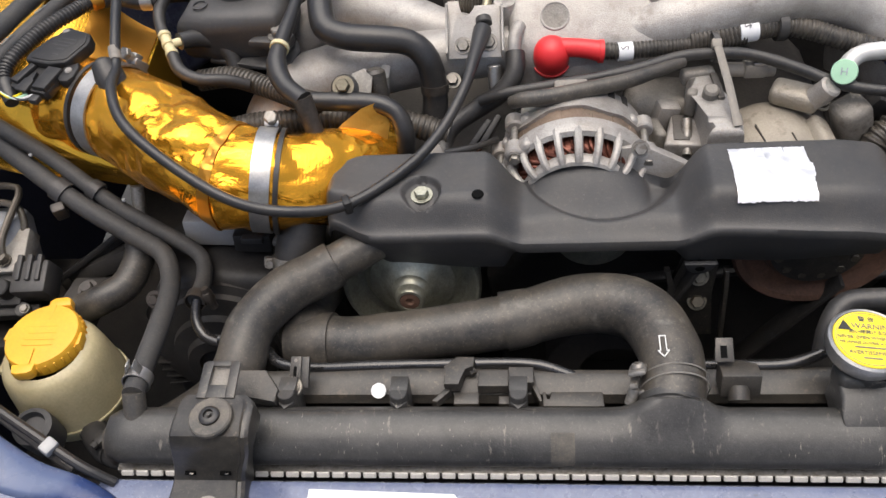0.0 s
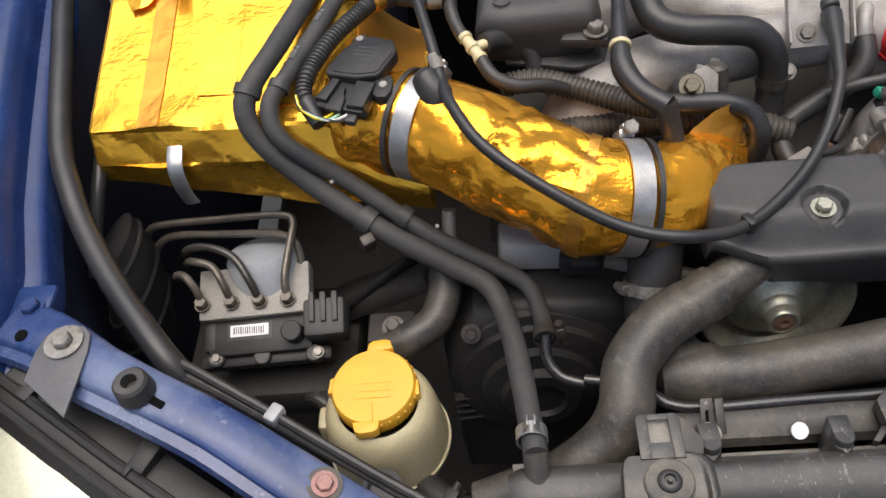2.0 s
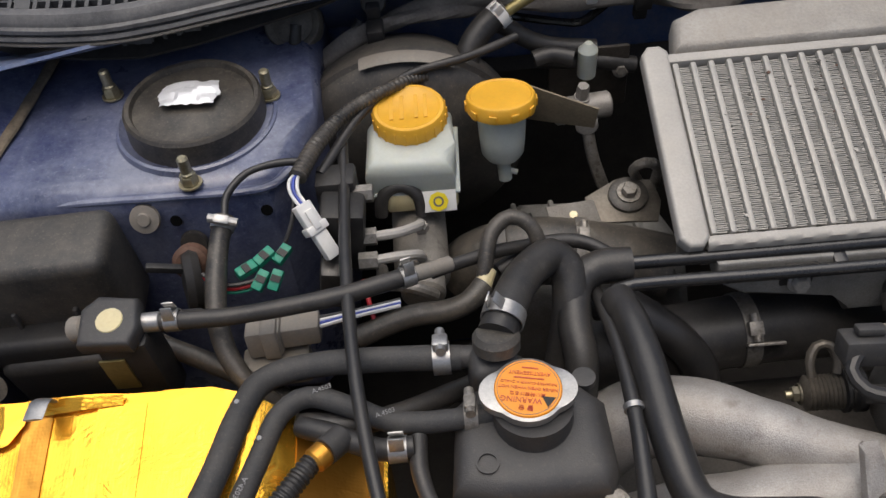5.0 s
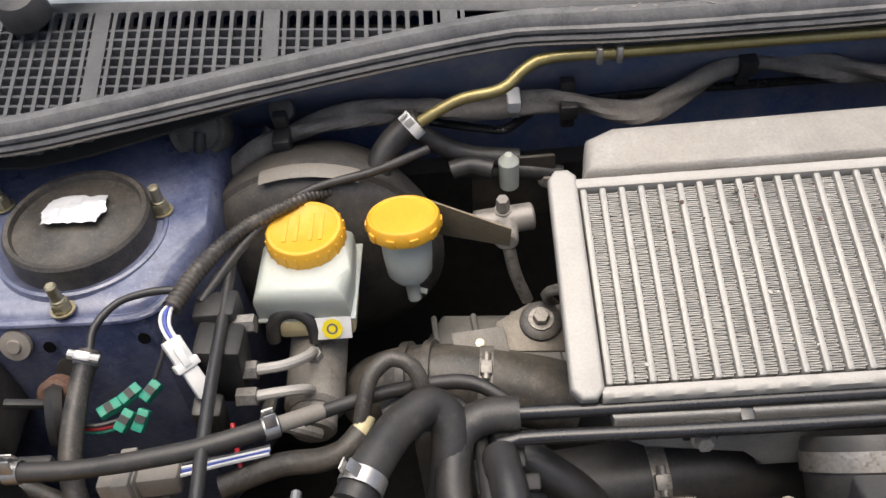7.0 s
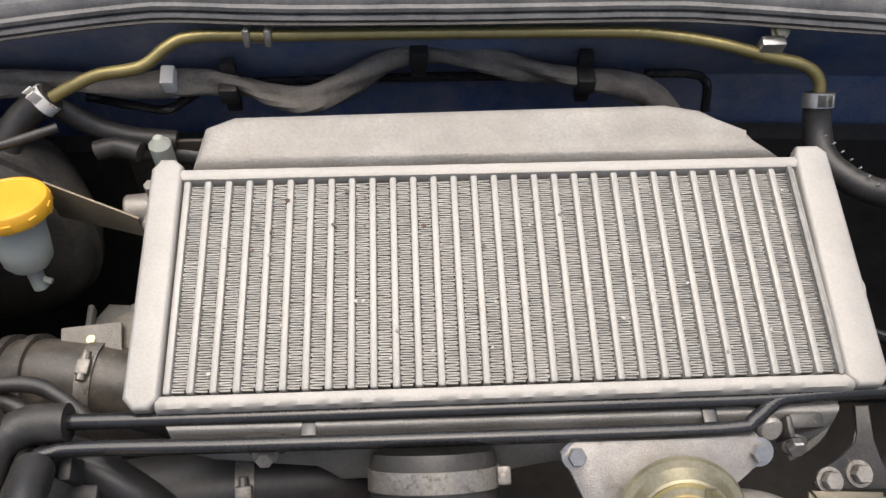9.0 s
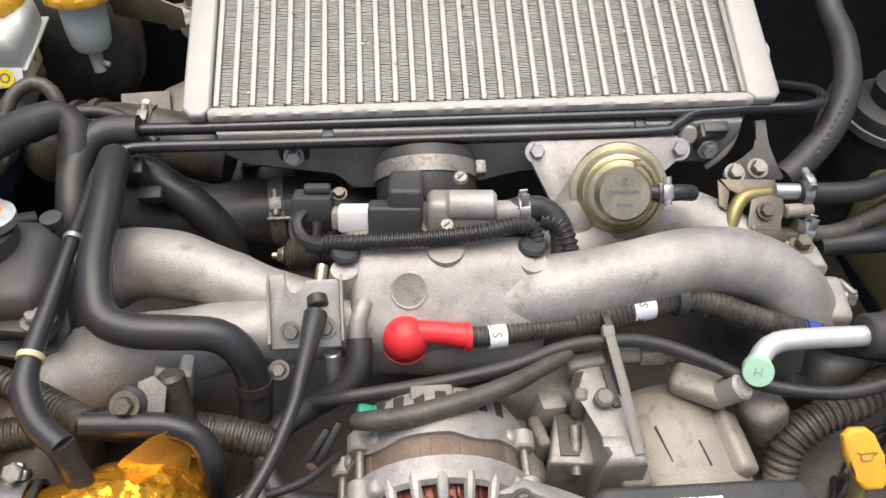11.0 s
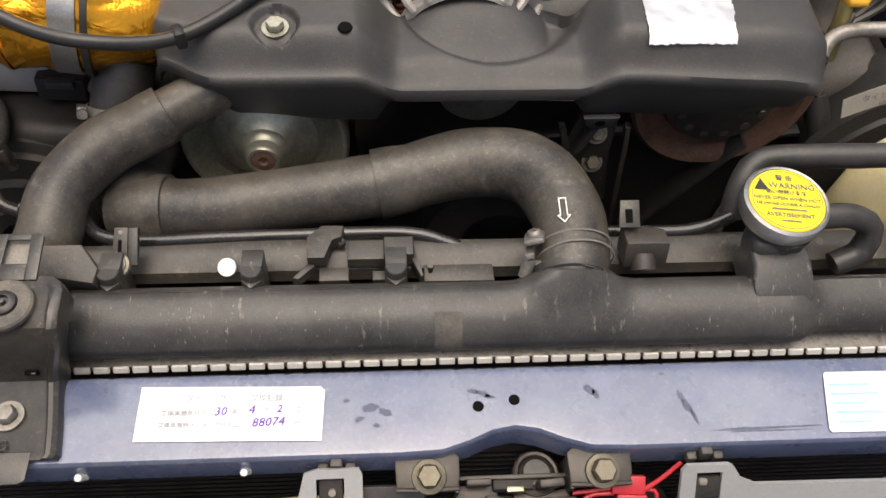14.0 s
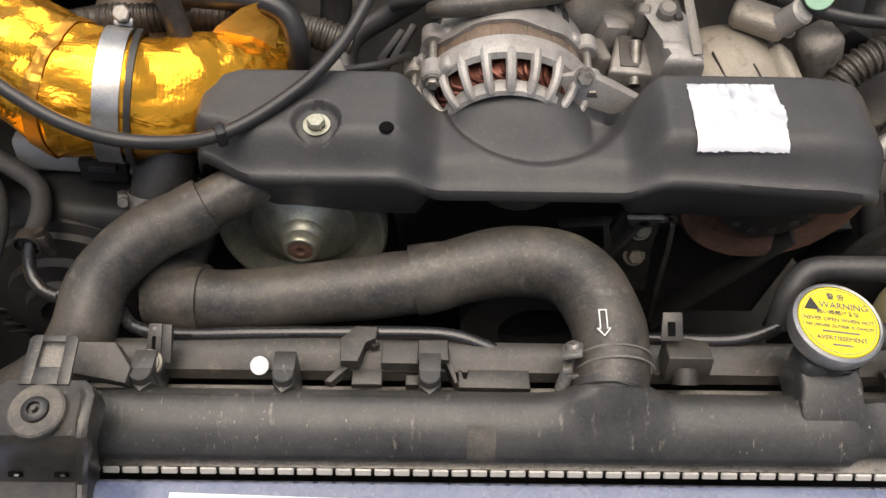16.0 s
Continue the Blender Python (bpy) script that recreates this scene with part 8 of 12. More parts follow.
    hose([(-0.070, 0.622, 0.875), (-0.045, 0.618, 0.886), (0.006, 0.620, 0.892), (0.066, 0.628, 0.897), (0.105, 0.640, 0.900), (0.135, 0.645, 0.8995), (0.172, 0.645, 0.896), (0.212, 0.632, 0.888), (0.250, 0.614, 0.881), (0.300, 0.604, 0.880), (0.345, 0.610, 0.882), (0.40, 0.63, 0.88)], 0.0052, "black cable with worn lettering lying over the alternator", RUBBER, "cable", "cable")
    hose([(-0.040, 0.592, 0.895), (-0.030, 0.588, 0.9005), (-0.008, 0.588, 0.9025), (0.024, 0.595, 0.903), (0.062, 0.609, 0.901), (0.091, 0.625, 0.899), (0.112, 0.638, 0.897)], [0.0058, 0.0070, 0.0076, 0.0074, 0.0068, 0.0060, 0.0050], "grey cable sheath over the alternator", RUBBER_DUSTY, "cable_sheath", "cable")
    st = thing("cable_tie", (0.146, 0.60, 0.87), "grey plastic cable tie hanging down the bracket", "cable tie")
    part("tail", sweep(NB(), [(0.1415, 0.646, 0.9075), (0.1425, 0.628, 0.905), (0.145, 0.600, 0.898), (0.1485, 0.562, 0.884)], 0.0036, n=8, flat=0.3), GREY_CONN, st)
    part("head", box(NB(), (0.141, 0.648, 0.9065), (0.009, 0.010, 0.008), rot(20, 0, 0), 0.002), GREY_CONN, st)
    part("loop", ring(NB(), (0.141, 0.655, 0.8985), (1, 0.1, 0), 0.0125, 0.0138, 0.005), PLASTIC, st)
    # air-conditioning line with mint cap
    ac = thing("ac_line", (0.29, 0.635, 0.86), "bare aluminium air-conditioning line with mint green cap", "pipe")
    part("pipe", sweep(NB(), [(0.246, 0.622, 0.890), (0.253, 0.632, 0.894), (0.266, 0.639, 0.897), (0.295, 0.640, 0.898), (0.328, 0.640, 0.898), (0.36, 0.642, 0.896)], 0.0078, n=18), PIPE_ALU, ac)
    part("cap", lathe(NB(), (0.247, 0.6225, 0.890), (-0.35, -0.75, 0.55), [(0.0085, -0.004), (0.0105, 0.0), (0.0110, 0.010), (0.0103, 0.0125), (0, 0.013)], 26), MINT, ac, "mint green service cap")
    part("print", text_mesh("H", 0.009, V((0.247, 0.6225, 0.890)) + V((-0.35, -0.75, 0.55)).normalized() * 0.0132, (1, -0.35, 0.15), (0.1, 0.6, 0.8)), INK_PALE, ac)
    part("collar", lathe(NB(), (0.331, 0.640, 0.898), (1, 0.05, -0.04), [(0.0078, 0.0), (0.0150, 0.0), (0.0165, 0.0015), (0.0165, 0.018), (0.0185, 0.0185), (0.0185, 0.0265), (0.0155, 0.0270), (0.0155, 0.060), (0.010, 0.062)], 34), PLASTIC, ac, "black plastic collar")
    part("collar_clip", box(NB(), (0.354, 0.6385, 0.9155), (0.012, 0.016, 0.006), rot(8, 0, 0), 0.0016), PLASTIC, ac)
    part("collar_clip", box(NB(), (0.366, 0.633, 0.9120), (0.010, 0.020, 0.004), rot(20, 20, 0), 0.0012), PLASTIC, ac)
    hose([(0.360, 0.628, 0.858), (0.330, 0.612, 0.853), (0.300, 0.604, 0.846), (0.279, 0.594, 0.832), (0.272, 0.580, 0.812)], 0.0135, "grey corrugated breather hose near the dipstick", RUBBER_DUSTY, "breather_hose", rib=0.0020, pitch=0.0060, n=18)
    hose([(0.274, 0.586, 0.820), (0.270, 0.572, 0.806), (0.272, 0.556, 0.785)], 0.0120, "dusty plain end of the breather hose", CAST_DIRTY, "breather_hose", n=18)
    ds = thing("dipstick", (0.305, 0.56, 0.84), "yellow oil dipstick handle", "dipstick", "dipsticks")
    b = NB()
    o, u, v = V((0.3045, 0.5615, 0.8660)), V((1, 0, 0)), V((0, 0.72, 0.69))
    prism(b, [(-0.001, -0.022), (0.013, -0.022), (0.0175, -0.016), (0.014, 0.002), (0.009, 0.016), (0.003, 0.021), (-0.008, 0.021), (-0.0135, 0.016), (-0.0125, 0.002), (-0.006, -0.014)], o, u, v, 0.009, 0.0034, 4)
    prism(b, [(-0.006, -0.004), (0.006, -0.006), (0.007, 0.002), (0.002, 0.006), (-0.007, 0.004)], o + u.cross(v) * 0.0088 + u * 0.001 + v * 0.002, u, v, 0.0006)
    part("handle", b, YELLOW, ds)
    part("finger_hole", prism(NB(), [(-0.0095, -0.009), (-0.006, -0.012), (-0.0080, 0.006), (-0.0102, 0.007)], o + u.cross(v) * 0.0079, u, v, 0.0006), PLASTIC_DARK, ds)
    b = prism(NB(), [(-0.005, -0.002), (0.004, -0.002), (0.008, 0.003), (0.004, 0.002), (-0.004, 0.003)], o + u.cross(v) * 0.0070 + u * 0.003 + v * 0.001, u, v, 0.0008)
    part("oil_mark", b, RUST, ds)
    part("emblem", sweep(NB(), [o + u.cross(v) * 0.0097 + u * (0.001 + a) + v * (0.002 + c) for a, c in ((-0.0065, 0.0030), (-0.0040, 0.0012), (-0.0036, -0.0026), (0.0030, -0.0030), (0.0040, -0.0006), (0.0075, 0.0018), (0.0020, 0.0020), (-0.0030, 0.0016))], 0.00045, n=6, step=0.001), PIPE_GOLD, ds)
    part("tube", sweep(NB(), [(0.305, 0.555, 0.862), (0.305, 0.545, 0.845), (0.304, 0.535, 0.81)], 0.006, n=12), PIPE_GOLD, ds)
    d2 = thing("dipstick", (0.345, 0.585, 0.85), "second yellow dipstick handle", "dipstick", "dipsticks")
    b = prism(NB(), [(-0.0090, 0.0160), (0.0160, 0.0185), (0.0180, -0.0230), (-0.0040, -0.0230), (-0.0085, -0.0180), (-0.0050, -0.0100), (0.0010, -0.0040), (-0.0010, 0.0020), (-0.0095, 0.0060)], (0.3720, 0.5840, 0.8560), (1, 0, 0), (0, 0.78, 0.62), 0.0080, 0.0030, 3)
    part("handle", b, YELLOW, d2)
    part("tube", sweep(NB(), [(0.375, 0.570, 0.850), (0.376, 0.558, 0.825), (0.378, 0.55, 0.79)], 0.006, n=12), PIPE_GOLD, d2)
    hose([(0.283, 0.513, 0.832), (0.291, 0.525, 0.838), (0.312, 0.531, 0.842), (0.36, 0.527, 0.846), (0.42, 0.53, 0.85)], 0.0058, "bare metal pipe near the belt cover", STEEL_DULL, "metal_pipe", "pipe", n=12)
    ot = thing("overflow_tank", (0.335, 0.43, 0.68), "yellowed translucent coolant overflow tank", "tank")
    part("body", prism(NB(), [(-0.040, -0.07), (0.060, -0.07), (0.070, 0.04), (0.040, 0.075), (0.0, 0.072), (-0.030, 0.045), (-0.042, 0.0)], (0.345, 0.400, 0.752), (1, 0, 0), (0, 0.15, 1), -0.060, 0.016, 4), CREAM, ot)
    sb = thing("mount_block", (0.33, 0.36, 0.79), "black plastic radiator mount block", "bracket")
    part("block", box(NB(), (0.325, 0.362, 0.812), (0.036, 0.030, 0.040), rot(-10, 0, 0), 0.004), PLASTIC_DUSTY, sb)
    # dark clutter deeper down on this side
    cl = thing("starter_wiring", (0.33, 0.60, 0.78), "dark wiring and housings beside the engine", "wiring")
    part("housing", box(NB(), (0.262, 0.612, 0.842), (0.030, 0.030, 0.050), rot(0, -20, 20), 0.008, 3), CAST_DIRTY, cl)
    part("housing", box(NB(), (0.330, 0.655, 0.850), (0.050, 0.040, 0.040), rot(0, 0, 10), 0.010, 3), CAST_DIRTY, cl)
    part("plug", box(NB(), (0.288, 0.628, 0.848), (0.026, 0.020, 0.026), rot(10, 30, 0), 0.004), PLASTIC_DARK, cl)
    for k in range(4):
        z = 0.795 + 0.010 * k
        part("wire", sweep(NB(), [(0.292 + 0.006 * k, 0.535 + 0.01 * (k % 2), z - 0.02), (0.315 + 0.004 * k, 0.566, z + 0.010 * math.sin(2.1 * k)), (0.330, 0.592 - 0.008 * k, z - 0.01), (0.352 + 0.006 * k, 0.600 + 0.012 * math.sin(1.7 * k), z), (0.39, 0.62 + 0.006 * k, z - 0.012 * (k % 3))], 0.0034, n=8, step=0.006), RUBBER, cl)


right_side()

# ---- gold-wrapped intake ----
def fold(u, v, seed=0.0):
    """Height of folded foil at (u, v) in cells: flat triangles that meet in sharp creases."""
    a = 0.42 * noise.noise((u * 0.7, v * 0.7, seed)) + 0.2 * noise.noise((u * 1.9, v * 1.9, seed + 3))
    b = 0.42 * noise.noise((u * 0.7 + 7, v * 0.7, seed)) + 0.2 * noise.noise((u * 1.9, v * 1.9 + 5, seed))
    u, v = u + a, v + b
    i, j = math.floor(u), math.floor(v)
    f, g = u - i, v - j
    h = lambda p, q: noise.noise((p * 3.37 + 0.5, q * 2.91 + 0.5, seed * 1.7 + 0.3)) * 1.6
    h00, h10, h01, h11 = h(i, j), h(i + 1, j), h(i, j + 1), h(i + 1, j + 1)
    if noise.noise((i * 5.1 + 0.2, j * 4.3 + 0.2, seed + 9)) > 0:
        return h00 + f * (h10 - h00) + g * (h01 - h00) if f + g < 1 else h11 + (1 - f) * (h01 - h11) + (1 - g) * (h10 - h11)
    return h00 + f * (h10 - h00) + g * (h11 - h10) if f > g else h00 + g * (h01 - h00) + f * (h11 - h01)


def crumple(u, v, cell, amp, seed):
    """Two sizes of folds, the small ones in patches."""
    patch = smooth01(-0.25, 0.35, noise.noise((u / cell * 0.45, v / cell * 0.45, seed + 20)))
    return amp * (fold(u / cell, v / cell, seed) + patch * 0.45 * fold(u / cell * 2.3, v / cell * 2.3, seed + 4))


def air_box():
    root = thing("air_box", (-0.56, 0.66, 0.82), "air filter box wrapped in shiny gold heat foil", "air box")
    rows = []
    nx = 120
    for i in range(nx + 1):
        t = i / nx
        x = -0.683 + 0.282 * t
        yf = 0.590 - 0.026 * t
        yb = 0.757 - 0.075 * max(0.0, t - 0.60)
        zt0 = 0.9185 + 0.010 * t - 0.048 * smooth01(0.66, 1.0, t)
        zt1 = 0.958 - 0.060 * smooth01(0.66, 1.0, t)
        zb = 0.872 - 0.045 * t
        row = []
        run = [0.0]

        def side(a, b, n, amp, cell):
            ln = math.hypot(b[0] - a[0], b[1] - a[1])
            nn = V((0, -(b[1] - a[1]), b[0] - a[0])).normalized()
            for k in range(n):
                q = k / n
                p = V((x, a[0] + (b[0] - a[0]) * q, a[1] + (b[1] - a[1]) * q))
                am = amp(q) if callable(amp) else amp
                row.append(p + nn * crumple(x * 0.8, run[0] + ln * q, cell, am, 0.3))
            run[0] += ln
        A, B, C, D = (yf + 0.004, zb), (yf - 0.001, zt0 - 0.026), (yf + 0.014, zt0), (yb, zt1)
        side(A, B, 18, 0.0052, 0.040)
        side(B, C, 10, 0.0060, 0.036)
        side(C, D, 44, lambda q: 0.0050 * max(0.0, 1 - q * 5.0) + 0.0012, 0.040)
        side(D, (yb + 0.008, zt1 - 0.02), 6, 0.002, 0.03)
        side((yb + 0.008, zt1 - 0.02), (yb + 0.004, zb), 8, 0.002, 0.03)
        row.append(V((x, yb, zb)))
        if i in (0, nx):
            c = V((x, (yf + yb) / 2, (zb + zt1) / 2))
            row = [c + (p - c) * 0.97 for p in row]
        rows.append(row)
    part("foil_wrap", loft(NB(), rows, close=True, cap=True), GOLD_FLAT, root, sharp=7)
    lift = lambda p, h: p + V((0, -0.3, 1)) * h
    # amber tape over the joint, and folded laps of foil
    strip = [[lift(p, 0.0012) for p in row[28:73]] for row in rows if -0.640 < row[0].x < -0.6185]
    part("foil_tape", thicken(loft(NB(), strip), 0.0006), GOLD_TAPE, root, "amber tape over the foil joint", sharp=24)
    for xa, xb, k0, k1 in ((-0.590, -0.556, 36, 71), (-0.520, -0.462, 32, 66)):
        lap = [[lift(p, 0.0006 + 0.0010 * (xb - row[0].x) / (xb - xa)) for p in row[k0:k1]] for row in rows if xa < row[0].x < xb]
        part("foil_lap", thicken(loft(NB(), lap), 0.0004), GOLD_FLAT, root, "folded lap of foil", sharp=10)
    # end lap in amber, a darker reflection put into the foil's colour
    lap = [[lift(p, 0.0012) for p in row[26:75]] for row in rows if -0.458 < row[0].x < -0.402]
    part("foil_lap", thicken(loft(NB(), lap), 0.0004), GOLD_TAPE, root, "flap of foil toned for its dark reflection", sharp=10)
    # loose corner of foil by the rear clip, and a long fold along the front edge
    b = loft(NB(), [[(-0.672, 0.752, 0.9600), (-0.652, 0.752, 0.9620), (-0.634, 0.751, 0.9612)], [(-0.667, 0.738, 0.9575), (-0.648, 0.736, 0.9605), (-0.636, 0.738, 0.9585)], [(-0.660, 0.722, 0.9532), (-0.652, 0.723, 0.9550), (-0.645, 0.726, 0.9548)]])
    part("foil_flap", thicken(b, 0.0006), GOLD_FLAT, root, "loose corner of foil", sharp=5)
    b = loft(NB(), [[(-0.628, 0.744, 0.9575), (-0.600, 0.746, 0.9590), (-0.572, 0.748, 0.9580)], [(-0.624, 0.752, 0.9660), (-0.598, 0.753, 0.9640), (-0.572, 0.754, 0.9615)]])
    part("foil_flap", thicken(b, 0.0006), GOLD_FLAT, root, "curled edge of foil", sharp=5)
    for p, d in (((-0.609, 0.5775, 0.882), 1), ((-0.622, 0.743, 0.9655), -1)):
        q = [V(p) + V((0, 0.012 * d, 0.026 if d > 0 else 0.008)), V(p) + V((0, -0.004 * d, 0.016 if d > 0 else 0.006)), V(p) + V((0.001, -0.009 * d, -0.004)), V(p) + V((0.002, -0.006 * d, -0.024))]
        part("clip", sweep(NB(), q, 0.0066, n=10, step=0.003, flat=0.16), STEEL, root, "bright spring clip")
    return root


air_box()


def intake_tube():
    root = thing("intake_tube", (-0.30, 0.54, 0.83), "intake tube wrapped in crumpled gold heat foil", "intake tube")
    pts = [(-0.470, 0.622, 0.892), (-0.432, 0.606, 0.898), (-0.400, 0.594, 0.900), (-0.362, 0.570, 0.896), (-0.320, 0.543, 0.889), (-0.285, 0.526, 0.883), (-0.250, 0.519, 0.879), (-0.215, 0.530, 0.868), (-0.187, 0.555, 0.856), (-0.168, 0.582, 0.846), (-0.160, 0.600, 0.835)]
    rad = [0.046, 0.044, 0.0425, 0.0440, 0.0455, 0.0450, 0.0420, 0.041, 0.038, 0.034, 0.026]
    path, us = spline(pts, 0.0024)
    T, U = frames(path)
    rows, run = [], 0.0
    for i, (p, u) in enumerate(zip(path, us)):
        k = min(int(u), len(rad) - 2)
        R = rad[k] + (rad[k + 1] - rad[k]) * (u - k)
        sd = T[i].cross(U[i])
        calm = min(1.0, abs(u - 2.0) / 0.5, abs(u - 6.0) / 0.4)
        run += (p - path[i - 1]).length if i else 0.0
        row = []
        for a in range(132):
            t = 2 * math.pi * a / 132 - math.pi / 2
            d = sd * math.cos(t) + U[i] * math.sin(t)
            q = p + d * R
            row.append(q + d * (0.0062 * (0.12 + 0.88 * calm) * crumple(run, 2 * math.pi * a / 132 * 0.044, 0.027, 1.0, 1.7)))
        rows.append(row)
    part("foil_wrap", loft(NB(), rows, close=True, cap=True), GOLD, root, sharp=7)
    # wrap seam round the bend, and the torn flap standing up at the engine end
    i0 = min(range(len(path)), key=lambda j: abs(us[j] - 5.0))
    seam = [[p + (p - path[i]).normalized() * 0.0012 for p in rows[i][18:112]] for i in range(i0, i0 + 5)]
    part("foil_lap", thicken(loft(NB(), seam), 0.0004), GOLD_TAPE, root, "narrow lap of foil", sharp=7)
    b = loft(NB(), [[(-0.200, 0.566, 0.884), (-0.176, 0.571, 0.884), (-0.152, 0.574, 0.872)], [(-0.190, 0.575, 0.892), (-0.168, 0.580, 0.893), (-0.149, 0.582, 0.884)], [(-0.172, 0.583, 0.902), (-0.160, 0.586, 0.905), (-0.148, 0.588, 0.892)]])
    part("foil_flap", thicken(b, 0.0008), GOLD_TAPE, root, sharp=70)
    for k, (p, r, w) in enumerate((((-0.4015, 0.5945, 0.900), 0.0455, 0.016), ((-0.2505, 0.5192, 0.881), 0.0455, 0.016))):
        i = min(range(len(path)), key=lambda j: (path[j] - V(p)).length)
        c = part("clamp", lathe(NB(), path[i], T[i], [(r - 0.002, -w / 2), (r, -w / 2), (r, w / 2), (r - 0.002, w / 2)], 60), STEEL, root, "wide bright steel band clamp")
        up = (V((0.1, 0.85, 0.54)) - T[i] * V((0.1, 0.85, 0.54)).dot(T[i])).normalized()
        sd = T[i].cross(up)
        Rm = Matrix((T[i], sd, up)).transposed()
        b = box(NB(), path[i] + up * (r + 0.003), (0.013, 0.018, 0.007), Rm, 0.002)
        box(b, path[i] + up * (r + 0.007) + sd * 0.004, (0.008, 0.010, 0.008), Rm, 0.002)
        cyl(b, path[i] + up * (r + 0.005) + sd * 0.004, path[i] + up * (r + 0.005) + sd * 0.016, 0.0045, n=12, bev=0.001)
        part("clamp_screw", b, STEEL, c)
        part("screw_head", lathe(NB(), path[i] + up * (r + 0.005) + sd * 0.016, sd, [(0.0062, 0), (0.0062, 0.004), (0.005, 0.005), (0, 0.005)], 6), STEEL_DULL, c, sharp=20)
        off = T[i] * (-0.014 if k == 0 else 0.013)
        part("band", lathe(NB(), path[i] + off, T[i], [(r - 0.003, -0.002), (r + 0.0005, -0.002), (r + 0.0005, 0.002), (r - 0.003, 0.002)], 50), RUBBER, root, "thin black band")
    return root


intake_tube()


def air_sensor():
    root = thing("air_flow_sensor", (-0.44, 0.625, 0.94), "black plastic air flow sensor on the gold intake", "sensor")
    z = V((0.02, -0.12, 1)).normalized()
    o = V((-0.4415, 0.6255, 0.9425))
    u, v = V((0.95, -0.30, 0)).normalized(), V((0.30, 0.95, 0.11)).normalized()
    fit_to = lambda P: [(1.16 * x, 1.45 * y - 0.004) for x, y in P]
    body = [(-0.0235, -0.0120), (-0.0215, -0.0140), (-0.0008, -0.0142), (0.0125, -0.0110), (0.0150, -0.0085), (0.0192, 0.0070), (0.0188, 0.0100), (0.0150, 0.0155), (0.0125, 0.0170), (-0.0020, 0.0185), (-0.0060, 0.0175), (-0.0165, 0.0095), (-0.0190, 0.0060), (-0.0245, -0.0080)]
    b = prism(NB(), fit_to(body), o, u, v, 0.0120, 0.0022, 3)
    prism(b, fit_to([(-0.0185, 0.0080), (-0.0165, 0.0180), (-0.0130, 0.0215), (-0.0090, 0.0215), (-0.0060, 0.0170)]), o, u, v, 0.0085, 0.0016)
    prism(b, fit_to([(0.0110, -0.0120), (0.0205, -0.0060), (0.0245, -0.0100), (0.0262, -0.0180), (0.0240, -0.0225), (0.0180, -0.0235), (0.0140, -0.0215)]), o - z * 0.002, u, v, 0.0100, 0.0022)
    part("body", b, PLASTIC_DARK, root, sharp=30)
    part("cover", prism(NB(), fit_to([(x * 0.86, y * 0.86 + 0.0004) for x, y in body]), o + z * 0.0117, u, v, 0.0012, 0.0006), PLASTIC_DARK, root, sharp=30)
    for dy, xa, xb in ((0.0072, -0.0100, 0.0105), (0.0040, -0.0130, 0.0115), (0.0008, -0.0120, 0.0080), (-0.0024, -0.0040, 0.0060), (-0.0075, -0.0030, 0.0040)):
        for k in range(int((xb - xa) / 0.0022)):
            part("print", prism(NB(), [(0, 0), (0.0015, 0), (0.0015, 0.0016), (0, 0.0016)], o + z * 0.0129 + v * (1.4 * dy - 0.003) + u * (xa + 0.0022 * k), u, v, 0.0002), PLASTIC, root)
    b = prism(NB(), fit_to([(-0.0240, -0.0300), (-0.0215, -0.0335), (0.0115, -0.0345), (0.0140, -0.0320), (0.0138, -0.0150), (-0.0175, -0.0135)]), o - z * 0.003, u, v, 0.0090, 0.0018, 2)
    prism(b, fit_to([(-0.0235, -0.0300), (-0.0150, -0.0310), (-0.0120, -0.0150), (-0.0178, -0.0140)]), o + z * 0.004, u, v, 0.0060, 0.0014)
    prism(b, fit_to([(0.0005, -0.0330), (0.0130, -0.0330), (0.0135, -0.0145), (0.0000, -0.0145)]), o + z * 0.004, u, v, 0.0065, 0.0016)
    plug = part("plug", b, PLASTIC_DARK, root, "black wiring plug", sharp=30)
    part("lock_tab", prism(NB(), fit_to([(-0.0140, -0.0365), (-0.0020, -0.0370), (-0.0030, -0.0270), (-0.0052, -0.0265), (-0.0055, -0.0205), (-0.0090, -0.0205), (-0.0095, -0.0260), (-0.0122, -0.0260)]), o + z * 0.0055, u, v, 0.0036, 0.0008), PLASTIC_DARK, plug)
    part("wire_seal", box(NB(), o - v * 0.0590 + u * 0.0058 + z * 0.002, (0.0090, 0.0080, 0.0060), Matrix((u, v, z)).transposed(), 0.0015), PLASTIC, plug)
    for a, c, h0 in ((-0.0121, 0.0170, 0.0085), (0.0185, -0.0145, 0.0080)):
        part("screw", lathe(NB(), o + u * (1.16 * a) + v * (1.45 * c - 0.004) + z * h0, z, [(0.0036, -0.002), (0.0036, 0.0008), (0.0028, 0.0016), (0, 0.0016)], 16), STEEL_DULL, root)
    for k, m in enumerate((CAP_YELLOW, MINT, WHITE, RUBBER)):
        part("wire", sweep(NB(), [o - v * 0.056 - u * (0.010 - 0.006 * k) + z * 0.004, o - v * 0.064 - u * (0.018 - 0.004 * k) + z * 0.004, o - v * 0.058 - u * 0.036 + z * 0.006, o - v * 0.048 - u * 0.044 + z * 0.010], 0.0011, n=6, step=0.004), m, root)
